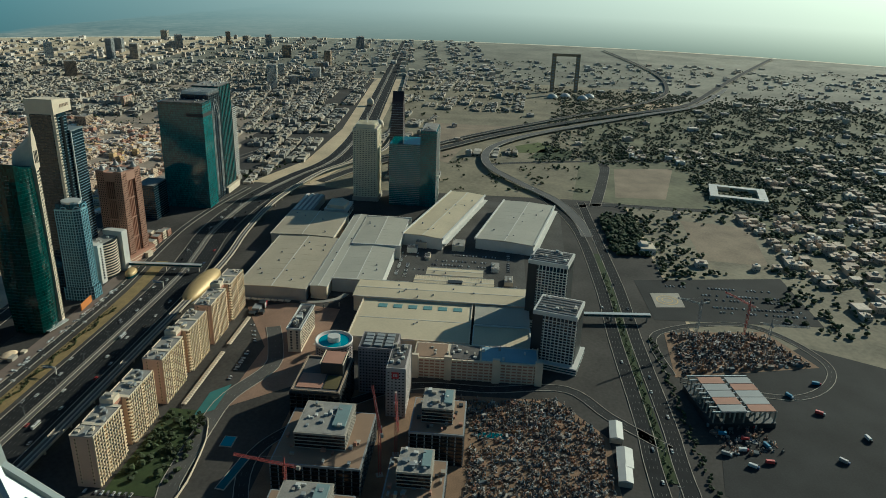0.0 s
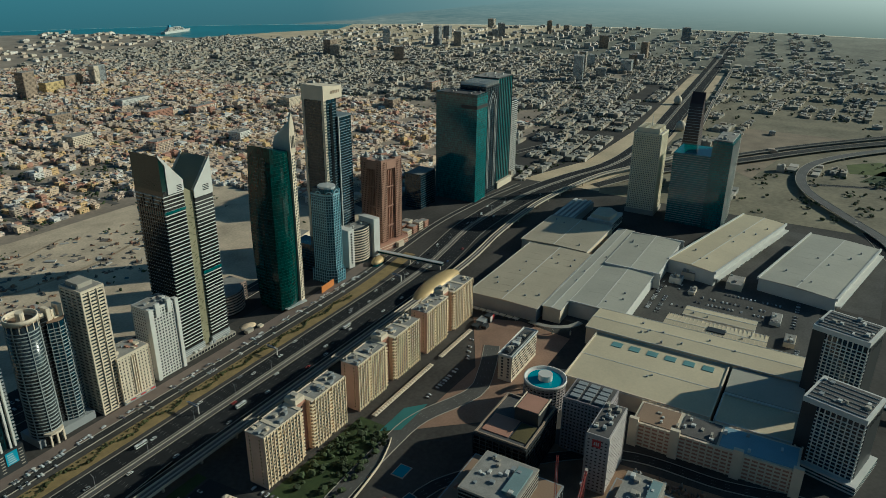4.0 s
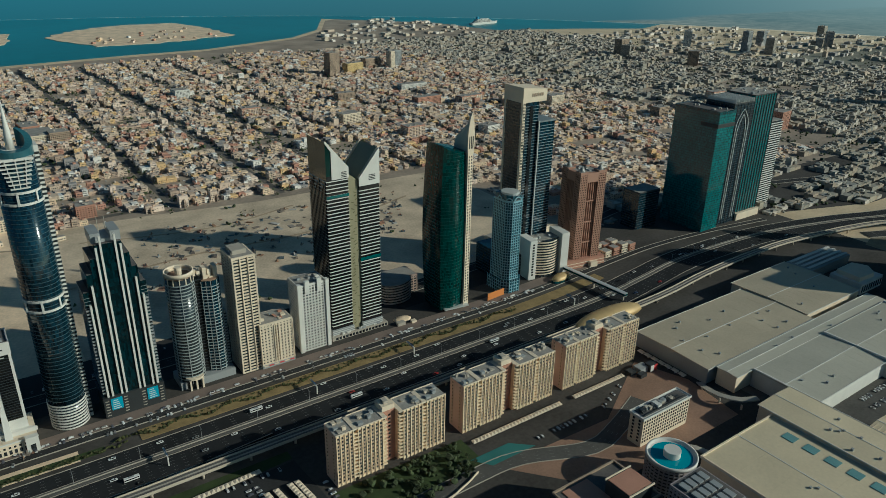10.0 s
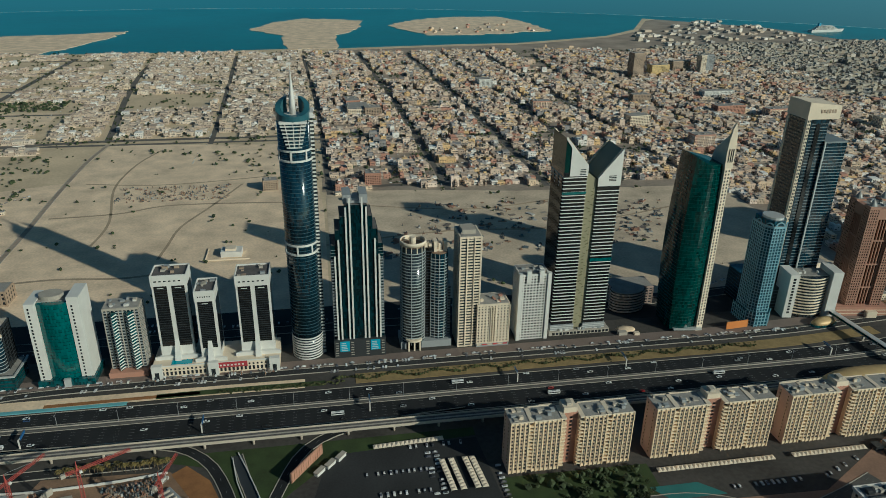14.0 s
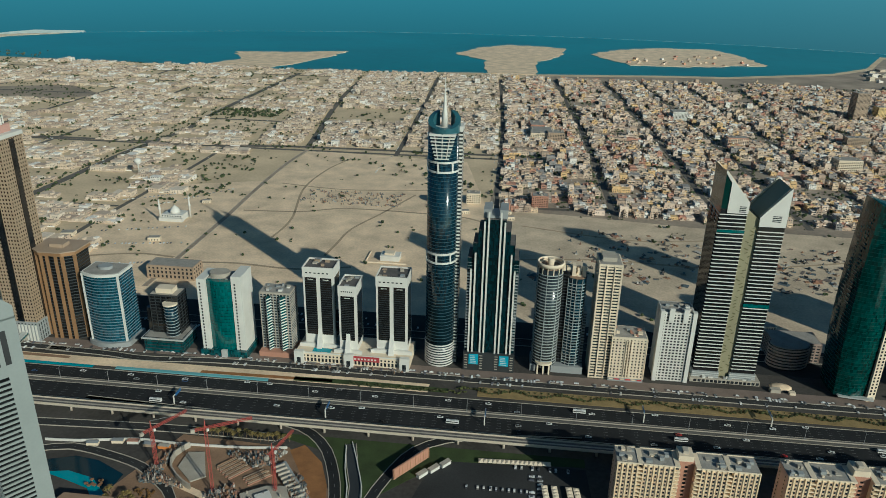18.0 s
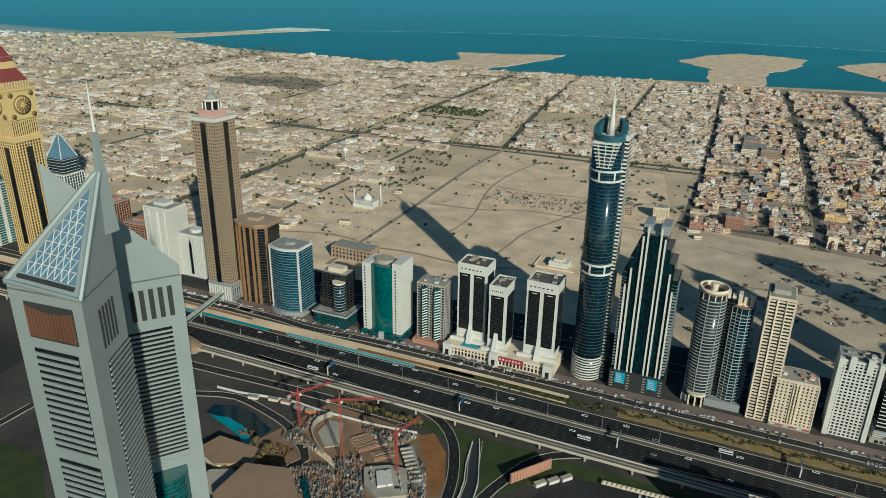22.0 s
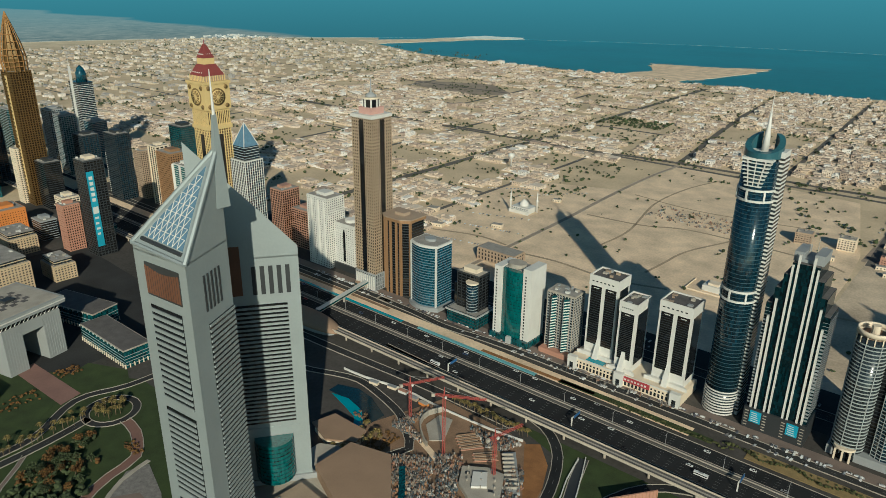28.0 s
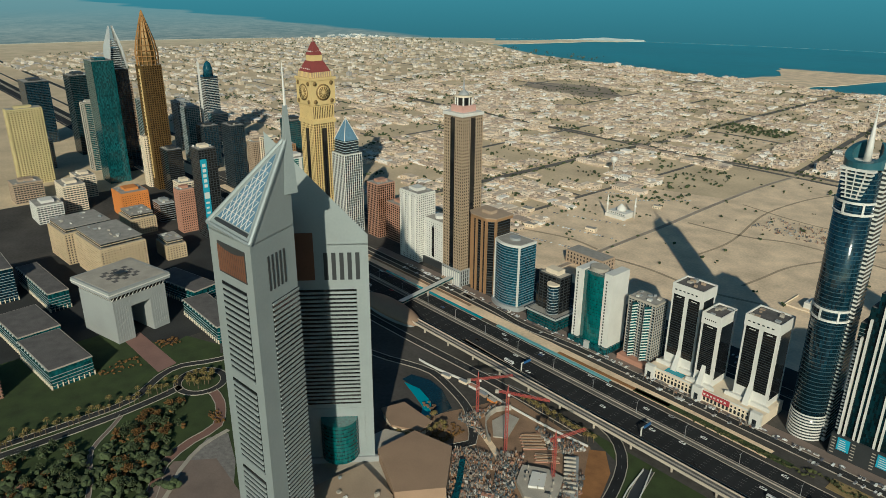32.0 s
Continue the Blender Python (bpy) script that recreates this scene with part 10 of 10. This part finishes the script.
for i in range(9):
    k = i / 9
    box(t, "wall", CONC, -204 + 31 * k, -194 + 31 * k, 470 - 38 * k, 471 - 38 * k, 2.5, 4.6, rz=40)
for j, (x, y, rz, n) in enumerate(((-238, 466, 52, 15), (-262, 404, 20, 9), (-250, 396, 70, 8), (-214, 458, 45, 8))):
    t = thing("formwork_stack", "stack of rust-brown formwork timber on the ground", "formwork", x, y, 0, rz)
    for k in range(n):
        box(t, "timber", (TERRA, TAN, EARTH)[(k + j) % 3], -11 + (k % 3), 11 - (k % 4), -n * .75 + k * 1.5, -n * .75 + k * 1.5 + .9, .2, 1.0 + (k % 3) * .5)
t = thing("retaining_wall", "curved pale concrete retaining wall of the pit", "wall")
me_, _ = strip("wall", [(-262, 436), (-270, 440), (-288, 456), (-293, 474), (-286, 488)], 1.2, CONC, 6, 6)
obj("wall", me_, t)
body(t, "pit_slab", [(-266, 444), (-284, 460), (-284, 480), (-270, 482), (-256, 452)], 0, 1.6, CONC)
me_, _ = strip("site_hoarding", [(-417, 480), (-388, 482), (-337, 491), (-298, 490), (-236, 493), (-201, 498)], .7, WHITE, 2.6, 2.6)
tagged(obj("site_hoarding", me_), "white hoarding fence round the building site", "fence", "", "structure")
for i, (x, y, rz) in enumerate(((-352, 486, 8), (-338, 487, 6), (-322, 485, 0), (-308, 484, 0), (-372, 480, 10), (-212, 384, 30), (-202, 378, 30), (-196, 390, 30))):
    t = thing("site_cabin", "site cabin with a flat roof by the hoarding", "cabin", x, y, 0, rz)
    box(t, "wall", (CREAM, WHITE, TAN, ORANGE)[i % 4], -5, 5, -2, 2, 0, 3)
    box(t, "roof", (GREYP, TERRA, GREYP, CONC)[i % 4], -5.2, 5.2, -2.2, 2.2, 3, 3.3)

def crane(x, y, h, jib, rz, m=CRANE, tilt=0):
    t = thing("tower_crane", "red lattice tower crane on the building site" if m is CRANE else "pale lattice tower crane on the building site", "crane", x, y, 0, rz)
    def lattice(nm, L, w, place, rx=0, ry=0):
        v, f = [], []
        def bar(p, q, s=.11):
            p, q = Vector(p), Vector(q)
            d = (q - p).normalized()
            a = d.orthogonal().normalized() * s
            b = d.cross(a).normalized() * s
            k = len(v)
            v.extend([p + a, p + b, p - a, p - b, q + a, q + b, q - a, q - b])
            f.extend([(k + i, k + (i + 1) % 4, k + 4 + (i + 1) % 4, k + 4 + i) for i in range(4)])
        n = max(2, int(L / (w * 1.3)))
        for sx, sy in ((-1, -1), (1, -1), (1, 1), (-1, 1)):
            bar((sx * w, sy * w, 0), (sx * w, sy * w, L), .2)
        for i in range(n):
            z0, z1 = L * i / n, L * (i + 1) / n
            bar((-w, -w, z0), (w, -w, z1)), bar((w, -w, z0), (w, w, z1)), bar((w, w, z0), (-w, w, z1)), bar((-w, w, z0), (-w, -w, z1))
        obj(nm, mesh(nm, v, f, m), t, place, rx=rx, ry=ry)
    lattice("mast", h, 1.1, (0, 0, 0))
    lattice("jib", jib, .8, (0, 0, h), ry=90 - tilt)
    lattice("counter_jib", jib * .3, .8, (0, 0, h), ry=-90)
    obj("tower_top", rod("tower_top", (0, 0, h), (0, 0, h + 8), .9, .2, m, 4), t)
    obj("tie", rod("tie", (0, 0, h + 8), (jib * .7, 0, h + .8 + jib * .7 * math.tan(radians(tilt))), .12, .12, GREYP, 4), t)
    box(t, "counterweight", CONC, -jib * .3, -jib * .3 + 3, -1, 1, h - 2, h + 1)
    box(t, "cab", WHITE, .8, 2.6, -2.4, -1, h - 2, h)
    box(t, "base", CONC, -3, 3, -3, 3, 0, 1)


for a in ((-301, 457, 40, 34, 60), (-243, 436, 62, 36, 30), (-192, 440, 42, 30, 75)):
    crane(*a)
crane(150, 215, 58, 46, 190, tilt=0), crane(120, 225, 50, 40, 20, tilt=30), crane(60, 290, 52, 44, 80)
crane(420, -120, 50, 42, 120, GREYP, 20), crane(380, -190, 46, 40, 250, GREYP, 10), crane(440, -185, 44, 40, 30, CRANE, 0)
t = thing("billboard", "long red-brown billboard bank beside the slip road", "billboard", -88, 485, 0, 53)
box(t, "panel", TERRA, -21, 21, -.6, .6, 2, 12)
for i in range(14):
    box(t, "frame_bar", COPPER, -20.6 + i * 3.1, -20.2 + i * 3.1, -.9, -.5, 2, 12)
for i in range(5):
    box(t, "prop", CONC, -18 + i * 9, -17.4 + i * 9, .6, 4, 0, 7)
for i in range(3):
    t = thing("site_cabin", "white site cabin beside the billboard", "cabin", -78 + i * 9, 479 + i * 8, 0, 50)
    box(t, "wall", WHITE, -5, 5, -2, 2, 0, 3.4)
    box(t, "roof", CONC, -5.3, 5.3, -2.3, 2.3, 3.4, 3.8)
for (pts, lab) in (([(-146, 514), (-133, 480), (-122, 440), (-122, 360)], "white retaining wall of the underpass"), ([(-150, 508), (-144, 478), (-134, 440), (-133, 360)], "white retaining wall of the underpass")):
    me_, _ = strip("retaining_wall", pts, .8, WHITE, 1.8, 1.8)
    tagged(obj("retaining_wall", me_), lab, "wall", "", "structure")
me_, _ = strip("yard_wall", [(60, 388), (90, 386), (150, 393), (182, 404)], .6, CREAM, 2.4, 2.4)
tagged(obj("garden_wall", me_), "cream boundary wall of the apartments", "wall", "", "structure")
t = thing("construction_tower", "bare concrete frame with orange scaffolding", "building", -640, 105, 0, 10)
for k in range(8):
    box(t, "floor_slab", TERRA, -18, 18, -14, 14, k * 3.6, k * 3.6 + .5)
    joined(t, "column_row", [(rect(-17 + i * 8.4, -16.2 + i * 8.4, -13 + j * 8.4, -12.2 + j * 8.4), k * 3.6 + .5, k * 3.6 + 3.6) for i in range(5) for j in range(4)], EARTH)
t = thing("cruise_ship", "white cruise ship moored in the harbour", "ship", 2560, 3430, 0, 12)
obj("hull", mesh("hull", [(-110, -12, 0), (90, -12, 0), (120, 0, 0), (90, 12, 0), (-110, 12, 0), (-112, -14, 12), (94, -14, 12), (130, 0, 14), (94, 14, 12), (-112, 14, 12)], [(5, 6, 7, 8, 9), (0, 1, 6, 5), (1, 2, 7, 6), (2, 3, 8, 7), (3, 4, 9, 8), (4, 0, 5, 9)], WHITE), t)
for k in range(4):
    box(t, "deck", WHITE, -90 + k * 8, 70 - k * 12, -11, 11, 12 + k * 5, 16 + k * 5)
    box(t, "window_band", WINDOW, -89 + k * 8, 69 - k * 12, -11.3, 11.3, 13 + k * 5, 14.6 + k * 5)
box(t, "funnel", BLUEP, -60, -46, -5, 5, 32, 44)
